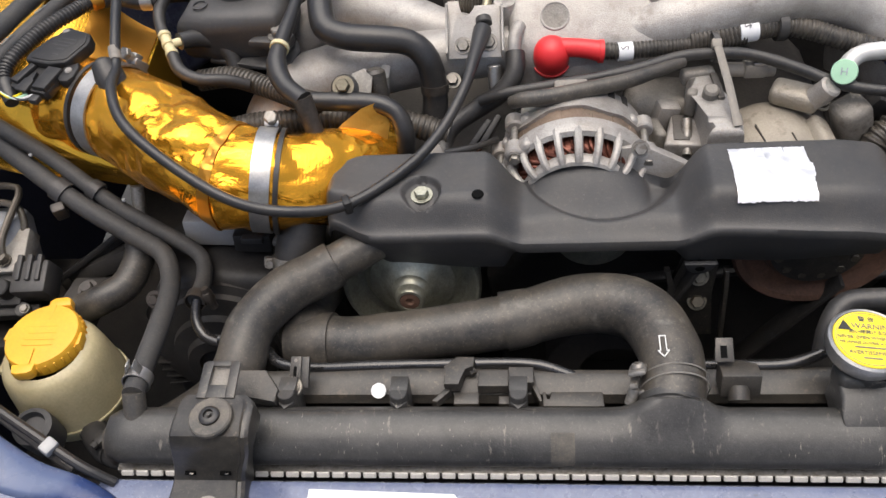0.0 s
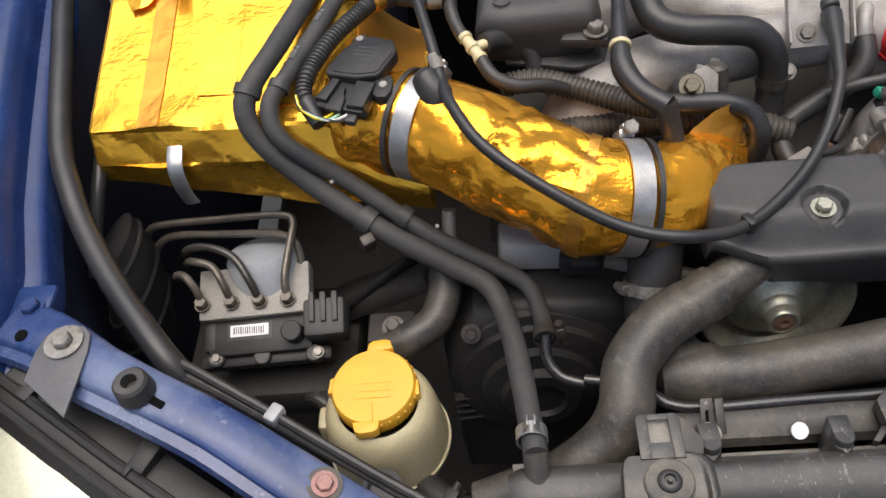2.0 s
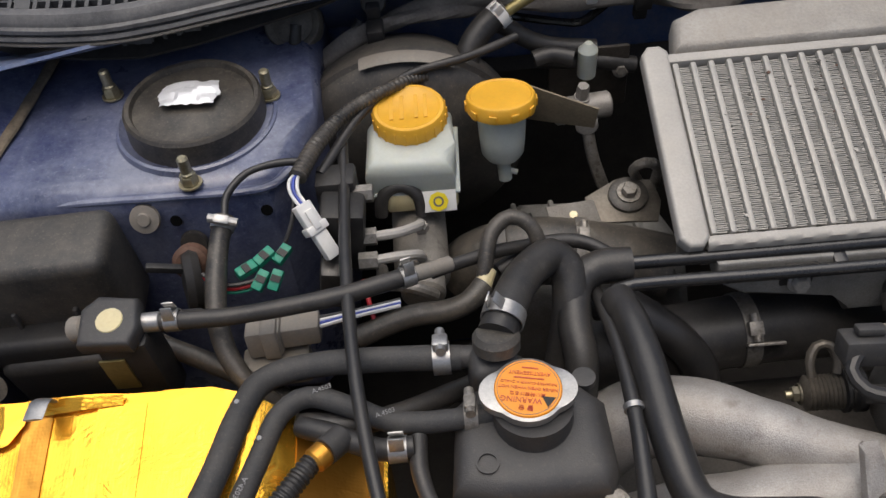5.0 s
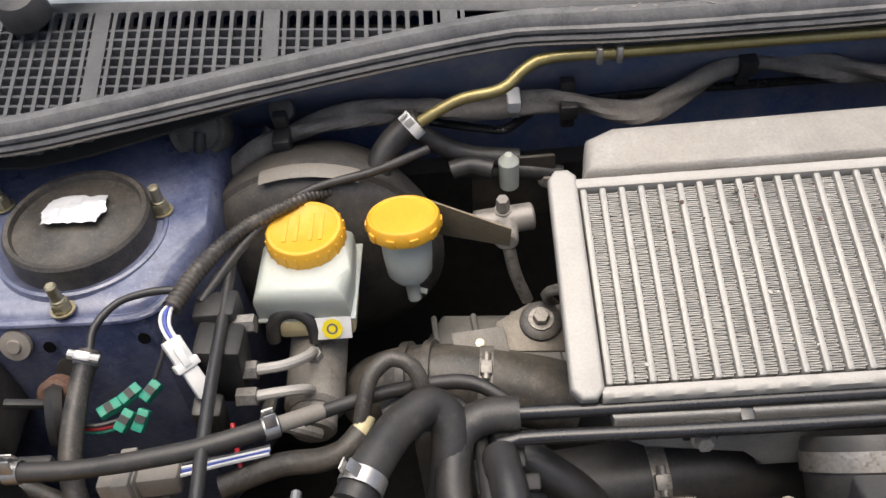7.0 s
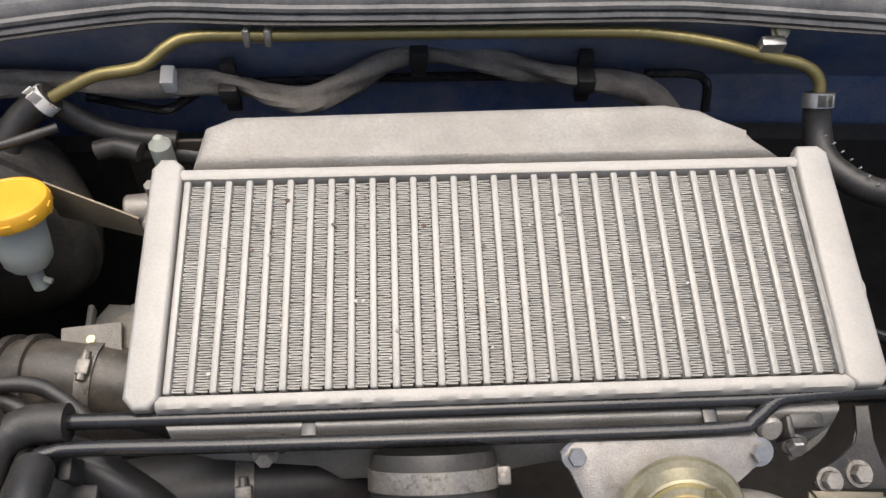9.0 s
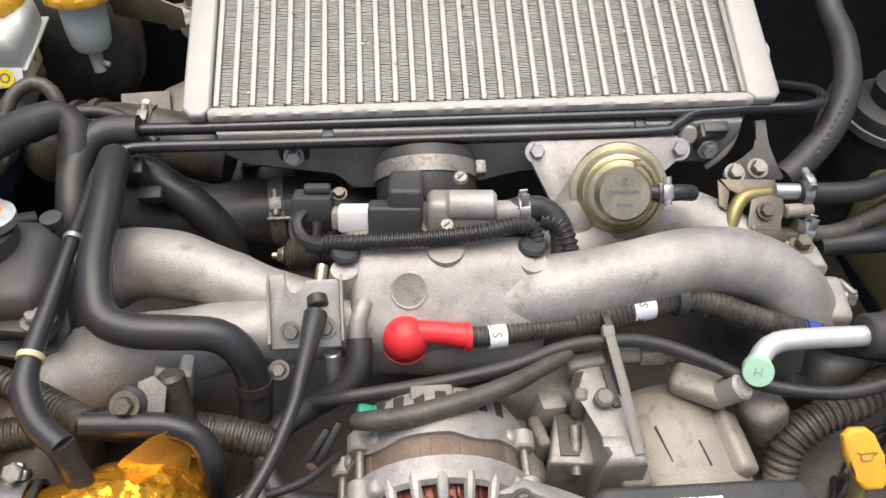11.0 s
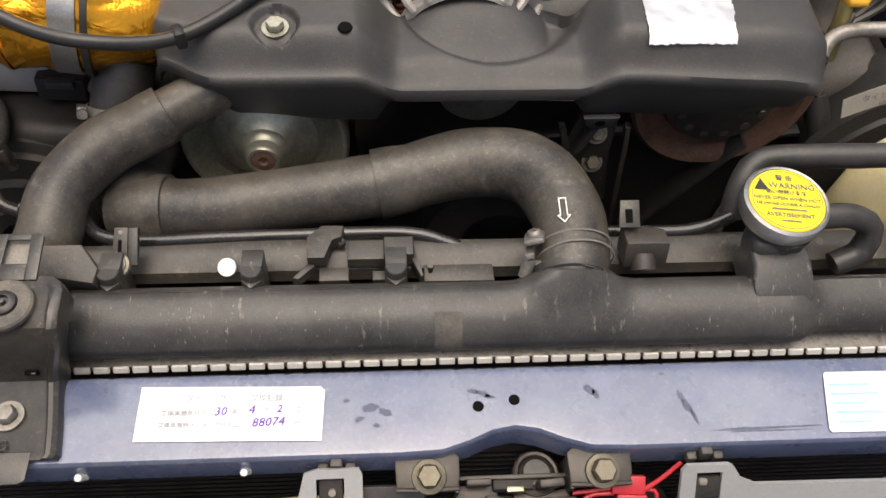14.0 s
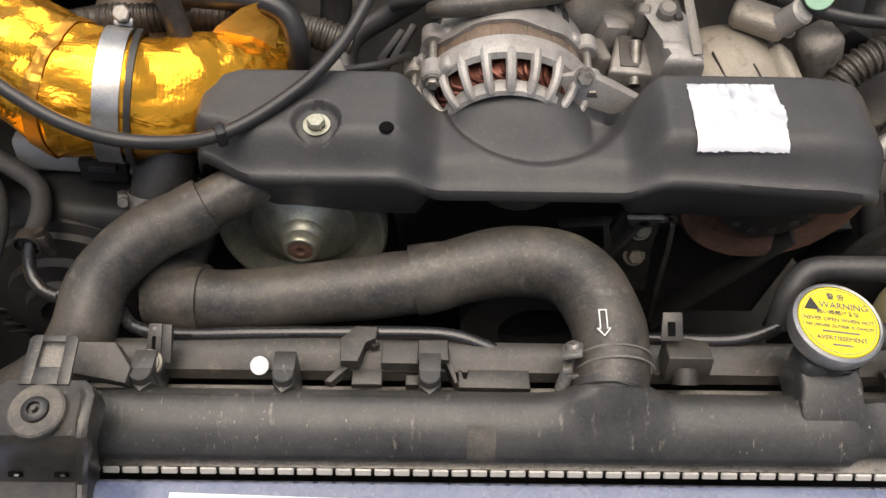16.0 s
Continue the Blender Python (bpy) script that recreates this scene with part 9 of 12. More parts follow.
    lm = hose([(-0.486, 0.585, 0.938), (-0.492, 0.598, 0.945), (-0.487, 0.618, 0.951), (-0.472, 0.650, 0.955), (-0.449, 0.684, 0.956), (-0.440, 0.697, 0.955)], [0.0062, 0.0070, 0.0074, 0.0074, 0.0074, 0.0070], "black corrugated loom to the air flow sensor", RUBBER, "loom_sleeve", "loom", rib=0.0012, pitch=0.0036)
    part("tape", cyl(NB(), (-0.4415, 0.694, 0.955), (-0.433, 0.703, 0.954), 0.0086, n=18, bev=0.002), GOLD_TAPE, lm, "wrap of gold foil tape")
    part("tape", cyl(NB(), (-0.490, 0.590, 0.940), (-0.480, 0.572, 0.932), 0.0085, 0.006, n=14), RUBBER_GLOSS, lm)
    part("end_sleeve", cyl(NB(), (-0.434, 0.702, 0.954), (-0.424, 0.714, 0.95), 0.0095, n=16), PLASTIC, lm)


air_sensor()


# ---- hoses over the intake ----
def left_hoses():
    h = hose([(-0.343, 0.764, 0.957), (-0.393, 0.768, 0.957), (-0.445, 0.768, 0.957), (-0.476, 0.760, 0.957), (-0.488, 0.738, 0.960), (-0.500, 0.690, 0.962), (-0.518, 0.640, 0.957), (-0.535, 0.606, 0.949), (-0.541, 0.590, 0.938), (-0.532, 0.576, 0.917), (-0.492, 0.557, 0.878), (-0.440, 0.530, 0.848), (-0.392, 0.511, 0.825), (-0.360, 0.496, 0.812), (-0.346, 0.462, 0.806), (-0.339, 0.410, 0.814), (-0.335, 0.365, 0.822), (-0.333, 0.338, 0.826)], 0.0089, "long black foam-sleeved coolant hose over the gold box", FOAM_HOSE, "coolant_hose", n=18)
    spring_clip(h, (-0.3345, 0.353, 0.824), (0, -1, 0.15), 0.0102, 0.010)
    for p, d in (((-0.3565, 0.765, 0.957), (1, 0, 0)),):
        clamp(h, p, d, 0.0102, 0.012, (0.1, 0.2, 1))
    part("tie", ring(NB(), (-0.455, 0.538, 0.856), (0.8, -0.42, -0.42), 0.0095, 0.0115, 0.012), PLASTIC, h)
    part("tie", ring(NB(), (-0.5375, 0.602, 0.9470), (-0.3, -0.8, -0.5), 0.0095, 0.0112, 0.008), PLASTIC, h)
    b = box(NB(), (-0.455, 0.522, 0.846), (0.012, 0.010, 0.018), rot(20, 0, 30), 0.002)
    part("clip", b, GREASY, h)
    part("stem", cyl(NB(), (-0.333, 0.340, 0.826), (-0.332, 0.322, 0.806), 0.0088, n=16), PLASTIC_DUSTY, h)
    h = hose([(-0.330, 0.722, 0.948), (-0.386, 0.721, 0.950), (-0.418, 0.735, 0.952), (-0.447, 0.745, 0.953), (-0.466, 0.733, 0.953), (-0.476, 0.704, 0.952), (-0.490, 0.660, 0.951), (-0.506, 0.620, 0.947), (-0.521, 0.592, 0.938), (-0.512, 0.572, 0.917), (-0.466, 0.561, 0.878), (-0.404, 0.532, 0.838), (-0.350, 0.513, 0.812), (-0.328, 0.500, 0.802), (-0.320, 0.475, 0.801), (-0.3175, 0.446, 0.807)], 0.0074, "second black coolant hose with pale lettering", FOAM_HOSE, "coolant_hose", n=16)
    for p, v in (((-0.4835, 0.678, 0.9605), (-0.36, -0.92, -0.03)), ((-0.500, 0.634, 0.9575), (-0.38, -0.92, -0.1))):
        part("lettering", text_mesh("A.4503", 0.0050, p, v, (-0.9, 0.4, 0.1)), PALE_PRINT, h, "pale printed lettering")
    for p in ((-0.437, 0.7455, 0.9612), (-0.395, 0.7245, 0.9585)):
        part("lettering", text_mesh("A.4503", 0.0046, p, (1, 0.30, 0), (-0.3, 1, 0.2)), PALE_PRINT, h)
    for x, y, z in ((-0.4755, 0.712, 0.9605), (-0.4905, 0.735, 0.9695), (-0.4740, 0.5655, 0.8905), (-0.4790, 0.556, 0.8855), (-0.398, 0.5345, 0.8460)):
        part("paint_dot", lathe(NB(), (x, y, z), (0, -0.3, 1), [(0.0020, -0.001), (0.0016, 0.0006), (0, 0.0008)], 10), PALE_PRINT, h)
    part("tie", ring(NB(), (-0.5130, 0.6080, 0.9440), (-0.35, -0.85, -0.35), 0.0078, 0.0094, 0.007), PLASTIC, h)
    part("tie", ring(NB(), (-0.4250, 0.5420, 0.8520), (0.8, -0.40, -0.45), 0.0078, 0.0096, 0.010), PLASTIC, h)
    clamp(h, (-0.340, 0.722, 0.949), (1, 0, 0), 0.0084, 0.009, (0.1, 0.2, 1), STEEL_DULL)
    clamp(h, (-0.3175, 0.447, 0.807), (0, -1, 0.2), 0.0084, 0.010, (1, 0, 0.2), GREASY)
    part("metal_end", sweep(NB(), [(-0.3175, 0.448, 0.806), (-0.318, 0.434, 0.796), (-0.309, 0.421, 0.788), (-0.285, 0.413, 0.785), (-0.25, 0.41, 0.775)], 0.0048, n=12), PAINT_BLACK, h)
    # accelerator cable
    c = thing("accelerator_cable", (-0.25, 0.52, 0.88), "black accelerator cable looping over the gold intake", "cable")
    part("sheath", sweep(NB(), [(-0.428, 0.985, 0.985), (-0.425, 0.930, 0.983), (-0.421, 0.840, 0.982), (-0.413, 0.750, 0.980), (-0.402, 0.680, 0.973), (-0.390, 0.625, 0.962), (-0.383, 0.592, 0.950), (-0.375, 0.558, 0.952), (-0.354, 0.520, 0.945), (-0.314, 0.489, 0.930), (-0.263, 0.464, 0.911), (-0.217, 0.455, 0.904), (-0.171, 0.472, 0.893), (-0.126, 0.510, 0.896), (-0.098, 0.548, 0.904), (-0.079, 0.590, 0.917), (-0.072, 0.625, 0.922), (-0.066, 0.664, 0.924)], 0.0046, n=12), RUBBER_GLOSS, c)
    part("grommet", lathe(NB(), (-0.391, 0.590, 0.944), (0.45, -0.6, -0.55), [(0.005, -0.016), (0.010, -0.012), (0.013, 0.0), (0.013, 0.010), (0.010, 0.018), (0.005, 0.022)], 22), RUBBER, c, "black rubber grommet")
    part("ferrule", cyl(NB(), (-0.3885, 0.612, 0.957), (-0.3845, 0.600, 0.952), 0.0054, n=14), GREY_CONN, c)
    part("boot", sweep(NB(), [(-0.079, 0.590, 0.917), (-0.072, 0.625, 0.922), (-0.066, 0.662, 0.924)], [0.0045, 0.0060, 0.0085], n=14), RUBBER_GLOSS, c)
    b = box(NB(), (-0.171, 0.4725, 0.8925), (0.007, 0.012, 0.013), rot(0, 0, 25), 0.002)
    part("clip", b, PLASTIC_DARK, c)
    # breather hose with cream tee
    t = thing("vacuum_tee", (-0.359, 0.650, 0.925), "cream plastic vacuum tee between thin black hoses", "tee")
    part("run", cyl(NB(), (-0.3655, 0.664, 0.936), (-0.351, 0.637, 0.929), 0.0048, n=12), CREAM, t)
    part("branch", cyl(NB(), (-0.358, 0.651, 0.932), (-0.347, 0.656, 0.932), 0.0042, n=12), CREAM, t)
    for k in range(3):
        p = V((-0.3655, 0.664, 0.936)).lerp(V((-0.351, 0.637, 0.929)), 0.1 + 0.4 * k)
        part("barb", ring(NB(), p, (0.45, -0.85, -0.2), 0.004, 0.0060, 0.004, 14), CREAM, t)
    hose([(-0.375, 0.712, 0.946), (-0.375, 0.690, 0.944), (-0.370, 0.672, 0.938), (-0.364, 0.660, 0.934)], 0.0058, "thin black vacuum hose above the tee", RUBBER, "vacuum_hose")
    hose([(-0.352, 0.639, 0.929), (-0.343, 0.624, 0.922), (-0.325, 0.617, 0.916), (-0.302, 0.623, 0.910), (-0.285, 0.628, 0.900)], 0.0058, "thin black vacuum hose below the tee", RUBBER, "vacuum_hose")
    hose([(-0.349, 0.6555, 0.932), (-0.337, 0.668, 0.927), (-0.322, 0.674, 0.918), (-0.310, 0.670, 0.906), (-0.306, 0.660, 0.888)], 0.0082, "black hose loop under the reservoir", RUBBER, "vacuum_hose")
    h = hose([(-0.300, 0.795, 0.90), (-0.40, 0.735, 0.935), (-0.452, 0.730, 0.944), (-0.43, 0.718, 0.947), (-0.40, 0.704, 0.948), (-0.378, 0.704, 0.948)], 0.0075, "black vacuum hose with steel clip", RUBBER, "vacuum_hose")
    spring_clip(h, (-0.388, 0.703, 0.948), (1, 0, 0), 0.0078, 0.012)
    hose([(-0.338, 0.645, 0.895), (-0.305, 0.645, 0.897), (-0.268, 0.632, 0.893), (-0.236, 0.613, 0.893), (-0.215, 0.598, 0.898)], 0.0105, "grey corrugated wiring sleeve beside the intake", RUBBER_DUSTY, "loom_sleeve", "loom", rib=0.0013, pitch=0.0042, n=16)
    hose([(-0.330, 0.610, 0.855), (-0.290, 0.617, 0.860), (-0.240, 0.622, 0.862), (-0.190, 0.618, 0.862), (-0.140, 0.612, 0.860), (-0.10, 0.605, 0.850)], 0.0125, "dusty black wiring duct across the cylinder head", RUBBER_DUSTY, "loom_sleeve", "loom", rib=0.0010, pitch=0.0050, n=16)
    hose([(-0.037, 0.655, 0.903), (-0.038, 0.640, 0.892), (-0.050, 0.630, 0.878), (-0.075, 0.626, 0.862), (-0.100, 0.614, 0.850), (-0.106, 0.590, 0.842), (-0.092, 0.570, 0.835), (-0.06, 0.565, 0.83)], 0.0092, "black water hose looping down from the manifold", RUBBER, "coolant_hose", n=16)
    w = thing("injector_plug", (-0.07, 0.60, 0.82), "dusty black injector plug with red seal", "plug")
    part("shell", box(NB(), (-0.070, 0.598, 0.855), (0.006, 0.030, 0.014), rot(30, 20, -30), 0.002), PLASTIC_DARK, w)
    part("shell", box(NB(), (-0.061, 0.600, 0.857), (0.006, 0.032, 0.014), rot(30, 20, -24), 0.002), PLASTIC_DARK, w)
    part("seal", box(NB(), (-0.074, 0.586, 0.850), (0.010, 0.006, 0.008), rot(30, 20, -30), 0.002), RUST, w)
    w = thing("sensor_plug", (-0.11, 0.545, 0.86), "small grey sensor plug behind the belt cover", "plug")
    part("shell", box(NB(), (-0.108, 0.549, 0.872), (0.020, 0.014, 0.012), rot(0, -20, 20), 0.002), GREY_CONN, w)
    hose([(-0.100, 0.552, 0.874), (-0.075, 0.565, 0.868), (-0.055, 0.59, 0.855)], 0.003, "thin black sensor wire", RUBBER, "wire", "wire")


left_hoses()


# ---- header tank ----
def header_tank():
    root = thing("header_tank", (-0.30, 0.71, 0.86), "black plastic coolant header tank with steel bolt", "tank")
    b = prism(NB(), [(-0.054, -0.034), (-0.020, -0.040), (0.046, -0.034), (0.052, -0.020), (0.048, 0.030), (0.030, 0.046), (-0.034, 0.048), (-0.052, 0.030)], (-0.300, 0.705, 0.895), (1, -0.06, 0), (0.06, 1, 0.05), 0.055, 0.017, 5)
    part("body", b, PLASTIC, root)
    part("flange", prism(NB(), [(-0.030, -0.034), (0.000, -0.040), (0.030, -0.046), (0.055, -0.040), (0.058, -0.020), (0.050, 0.0), (-0.030, 0.0)], (-0.300, 0.700, 0.899), (1, -0.06, 0), (0.06, 1, 0.05), 0.005, 0.002), PLASTIC, root)
    part("lug", prism(NB(), [(-0.030, -0.010), (0.010, -0.014), (0.014, 0.0), (0.004, 0.014), (-0.020, 0.014)], (-0.256, 0.668, 0.917), (1, -0.06, 0), (0.06, 1, 0.05), 0.010, 0.003), PLASTIC, root)
    bolt(root, (-0.256, 0.6645, 0.9275), (0, 0, 1), 0.012, 0.008, 0.0105, STEEL_DULL)
    part("neck", cyl(NB(), (-0.300, 0.716, 0.935), (-0.300, 0.719, 0.962), 0.026, n=30), PLASTIC, root)
    part("tower", box(NB(), (-0.322, 0.757, 0.945), (0.034, 0.030, 0.044), rot(0, 0, 8), 0.009, 4), PLASTIC, root)
    part("tower_cap", lathe(NB(), (-0.319, 0.760, 0.972), (0, 0.25, 1), [(0.016, 0), (0.016, 0.008), (0.013, 0.012), (0.0, 0.013)], 24), PLASTIC_DUSTY, root)
    part("spout", cyl(NB(), (-0.330, 0.764, 0.957), (-0.352, 0.765, 0.957), 0.008, n=16), PLASTIC, root)
    part("spout", cyl(NB(), (-0.325, 0.722, 0.949), (-0.350, 0.722, 0.949), 0.0065, n=16), PLASTIC, root)
    part("nub", lathe(NB(), (-0.262, 0.748, 0.940), (0, 0, 1), [(0.008, 0), (0.008, 0.006), (0, 0.007)], 16), PLASTIC, root)
    part("embossing", ring(NB(), (-0.332, 0.687, 0.9505), (0, -0.05, 1), 0.006, 0.0075, 0.001), PLASTIC, root)
    warning_cap(root, (-0.3025, 0.7235, 0.9735), (0.0, -0.02, 1.0), 0.0216, CAP_ORANGE, "header tank cap with orange warning sticker and two metal ears", eared=True, turn=168)
    h = hose([(-0.318, 0.764, 0.979), (-0.309, 0.786, 0.981), (-0.292, 0.820, 0.975), (-0.272, 0.840, 0.968), (-0.260, 0.832, 0.957), (-0.262, 0.808, 0.935), (-0.27, 0.79, 0.90)], 0.0135, "black bleed hose rising from the header tank", RUBBER, "coolant_hose", n=18)
    spring_clip(h, (-0.3125, 0.777, 0.9815), (0.35, 0.93, 0.1), 0.014, 0.010, (-0.3, 0.2, 1))
    g = hose([(-0.322, 0.838, 0.948), (-0.319, 0.850, 0.960), (-0.313, 0.866, 0.972), (-0.298, 0.876, 0.977), (-0.283, 0.870, 0.972), (-0.277, 0.858, 0.955), (-0.276, 0.85, 0.93)], 0.0060, "grey rubber hose arched behind the header tank", RUBBER_DUSTY, "vacuum_hose", n=14)
    part("joint", cyl(NB(), (-0.324, 0.832, 0.947), (-0.318, 0.846, 0.953), 0.0068, n=12), CREAM, g)
    hose([(-0.322, 0.836, 0.947), (-0.334, 0.825, 0.943), (-0.352, 0.822, 0.938), (-0.38, 0.822, 0.935), (-0.42, 0.81, 0.93)], 0.0085, "black hose leading to the brake servo", RUBBER_DUSTY, "vacuum_hose")
    hose([(-0.36, 0.84, 0.962), (-0.330, 0.855, 0.957), (-0.297, 0.868, 0.951), (-0.252, 0.876, 0.946), (-0.226, 0.866, 0.941), (-0.207, 0.852, 0.930)], 0.0055, "thin black hose arching to the intercooler", RUBBER, "vacuum_hose")
    hose([(-0.31, 0.86, 0.935), (-0.285, 0.872, 0.938), (-0.255, 0.864, 0.932), (-0.235, 0.845, 0.92)], 0.0065, "second thin black hose by the intercooler", RUBBER, "vacuum_hose")
    ti = hose([(-0.335, 0.935, 0.850), (-0.315, 0.932, 0.872), (-0.27, 0.925, 0.885), (-0.21, 0.92, 0.875), (-0.16, 0.91, 0.865)], 0.030, "dusty black turbo inlet duct under the intercooler mount", RUBBER_DUSTY, "turbo_inlet", "duct", n=24)
    for x, y, z in ((-0.296, 0.928, 0.8815), (-0.276, 0.9255, 0.8848)):
        part("rib", ring(NB(), (x, y, z), (1, -0.1, 0.15), 0.029, 0.0335, 0.007, 30), RUBBER_DUSTY, ti)
    clamp(ti, (-0.235, 0.9225, 0.881), (1, -0.08, -0.1), 0.0302, 0.011, (0, -0.3, 1), STEEL_DULL)


header_tank()


# ---- front corner: wing rail, reservoir, brake unit ----
SALMON = mat("faded red bolt paint", (0.38, 0.20, 0.17), 0.6, vary=0.3, stain=90)


def wing_and_rail():
    root = thing("body_rail", (-0.50, 0.33, 0.80), "blue painted corner rail between wing and radiator", "body panel")
    C = [(-0.700, 0.418, 0.905), (-0.665, 0.404, 0.906), (-0.625, 0.381, 0.906), (-0.589, 0.362, 0.902), (-0.540, 0.338, 0.891), (-0.490, 0.310, 0.874), (-0.445, 0.286, 0.856), (-0.400, 0.268, 0.834), (-0.365, 0.266, 0.814), (-0.338, 0.258, 0.800)]
    W = [0.030, 0.032, 0.036, 0.034, 0.034, 0.036, 0.038, 0.036, 0.030, 0.025]
    N = [0.030, 0.026, 0.021, 0.020, 0.020, 0.021, 0.021, 0.018, 0.014, 0.012]
    path, us = spline(C, 0.008)
    rows = []
    for i, (p, u) in enumerate(zip(path, us)):
        t = (path[min(i + 1, len(path) - 1)] - path[max(i - 1, 0)]); t.z = 0; t.normalize()
        n = V((-t.y, t.x, 0))
        k = min(int(u), len(W) - 2)
        w = W[k] + (W[k + 1] - W[k]) * (u - k)
        e = N[k] + (N[k + 1] - N[k]) * (u - k)
        rows.append([p + n * (e + 0.002) - Z * 0.060, p + n * e - Z * 0.008, p + n * (e - 0.002) - Z * 0.003, p + n * (e - 0.006) - Z * 0.0005, p + n * (e * 0.1) + Z * 0.001, p - n * (w * 0.62 - 0.012), p - n * (w * 0.62 - 0.009) - Z * 0.002, p - n * (w * 0.62 - 0.008) - Z * 0.005, p - n * (w * 0.62 - 0.001) - Z * 0.006, p - n * (w * 0.62 + 0.001) - Z * 0.012])
    part("rail", thicken(loft(NB(), rows), 0.002), RAIL_BLUE, root, sharp=38)
    b = part("bolt", hexbolt(NB(), (-0.467, 0.3055, 0.8675), (0.25, -0.1, 1), 0.0100, 0.005, 0.0085), SALMON, root, "rusty painted bolt")
    # dark tab with a rounded end lying over the rail
    tu, tv = V((1, 0.05, -0.40)).normalized(), V((0.02, 0.98, 0.10)).normalized()
    to = V((-0.4245, 0.2710, 0.8520))
    part("tab", prism(NB(), [(-0.0170, -0.0420), (0.0165, -0.0440), (0.0160, -0.0060)] + [(0.0155 * math.cos(radians(a)), 0.0155 * math.sin(radians(a))) for a in range(0, 181, 20)] + [(-0.0162, -0.0060)], to, tu, tv, 0.0030, 0.0010), BRACKET_BLACK, root, "dark steel tab with rounded end", sharp=30)
    part("washer", ring(NB(), to + tu.cross(tv) * 0.0042, tu.cross(tv), 0.005, 0.0098, 0.002), BRACKET_BLACK, root, "black washer")
    part("bolt", hexbolt(NB(), to + tu.cross(tv) * 0.0050, tu.cross(tv), 0.0105, 0.005, 0.0085), OLIVE_STEEL, root, "weathered hexagon bolt")
    part("washer", ring(NB(), (-0.467, 0.3055, 0.8668), (0.25, -0.1, 1), 0.006, 0.0115, 0.002), GREASY, root)
    bolt(root, (-0.646, 0.398, 0.9095), (0, 0, 1), 0.012, 0.006, 0.0135, STEEL_DULL)
    part("tab", prism(NB(), [(-0.020, -0.026), (0.000, -0.042), (0.0165, -0.056), (0.0185, -0.006), (0.0165, 0.008), (0.0100, 0.0155), (0.0, 0.0175), (-0.0100, 0.0150), (-0.0165, 0.008), (-0.019, -0.004)], (-0.646, 0.396, 0.9068), (1, 0, 0), (0, 1, 0), 0.0022, 0.0006), TAB_GREY, root, "grey painted tab")
    r = part("rubber_stop", lathe(NB(), (-0.589, 0.3605, 0.9015), (0, 0, 1), [(0.0130, 0), (0.0118, 0.012), (0.010, 0.014), (0.0055, 0.014), (0.0045, 0.006), (0, 0.006)], 26), RUBBER, root, "round rubber hood stop")
    part("slot", box(NB(), (-0.5745, 0.3525, 0.9005), (0.011, 0.0055, 0.002), rot(0, 12, -28), 0.001), VOID, root)
    part("hole", lathe(NB(), (-0.682, 0.409, 0.9058), (0, 0, 1), [(0, 0.0012), (0.0045, 0.0012), (0.005, 0)], 16), VOID, root)
    # wing edge
    w = thing("front_wing", (-0.74, 0.60, 0.70), "glossy blue front wing edge beside the engine bay", "car wing")
    rows = []
    for y, x, z in ((0.39, -0.690, 0.902), (0.43, -0.688, 0.910), (0.47, -0.692, 0.918), (0.53, -0.708, 0.928), (0.60, -0.722, 0.936), (0.70, -0.740, 0.948), (0.85, -0.765, 0.965), (1.05, -0.79, 0.985), (1.25, -0.80, 1.0)):
        rows.append([(x + 0.006, y, z - 0.050), (x + 0.005, y, z - 0.024), (x + 0.002, y, z - 0.019), (x - 0.010, y, z - 0.017), (x - 0.012, y, z - 0.010), (x - 0.016, y, z + 0.010), (x - 0.024, y, z + 0.016), (x - 0.06, y, z + 0.014), (x - 0.10, y, z - 0.01), (x - 0.13, y, z - 0.10), (x - 0.14, y, z - 0.5)])
    part("skin", thicken(loft(NB(), rows), 0.002), BLUE, w, sharp=60)
    b = box(NB(), (-0.686, 0.436, 0.9005), (0.030, 0.040, 0.006), rot(0, 0, 0), 0.003)
    part("foot", b, BLUE, w)
    bolt(w, (-0.684, 0.434, 0.9035), (0, 0, 1), 0.012, 0.006, 0.010, BLUE)
    # headlamp
    hl = thing("headlamp", (-0.66, 0.33, 0.75), "headlamp with yellowed clear lens and black housing", "headlamp")
    rows = []
    for t, (x, y, z) in enumerate(((-0.76, 0.40, 0.875), (-0.70, 0.356, 0.872), (-0.65, 0.322, 0.862), (-0.59, 0.282, 0.845), (-0.54, 0.252, 0.825), (-0.50, 0.230, 0.81))):
        rows.append([(x + 0.01, y + 0.014, z - 0.002), (x, y, z), (x - 0.02, y - 0.026, z - 0.006), (x - 0.035, y - 0.05, z - 0.030), (x - 0.04, y - 0.06, z - 0.09), (x - 0.03, y - 0.04, z - 0.16)])
    part("lens", thicken(loft(NB(), rows), 0.003), LENS, hl)
    rows = []
    for x, y, z in ((-0.74, 0.416, 0.884), (-0.70, 0.386, 0.884), (-0.655, 0.356, 0.876), (-0.60, 0.320, 0.862), (-0.55, 0.290, 0.846), (-0.50, 0.262, 0.828)):
        rows.append([(x + 0.020, y + 0.022, z - 0.03), (x + 0.018, y + 0.018, z - 0.002), (x + 0.008, y + 0.006, z + 0.001), (x, y - 0.006, z), (x - 0.004, y - 0.018, z - 0.004), (x - 0.006, y - 0.026, z - 0.014), (x - 0.006, y - 0.026, z - 0.05)])
    part("housing", thicken(loft(NB(), rows), 0.003), PLASTIC_DARK, hl)
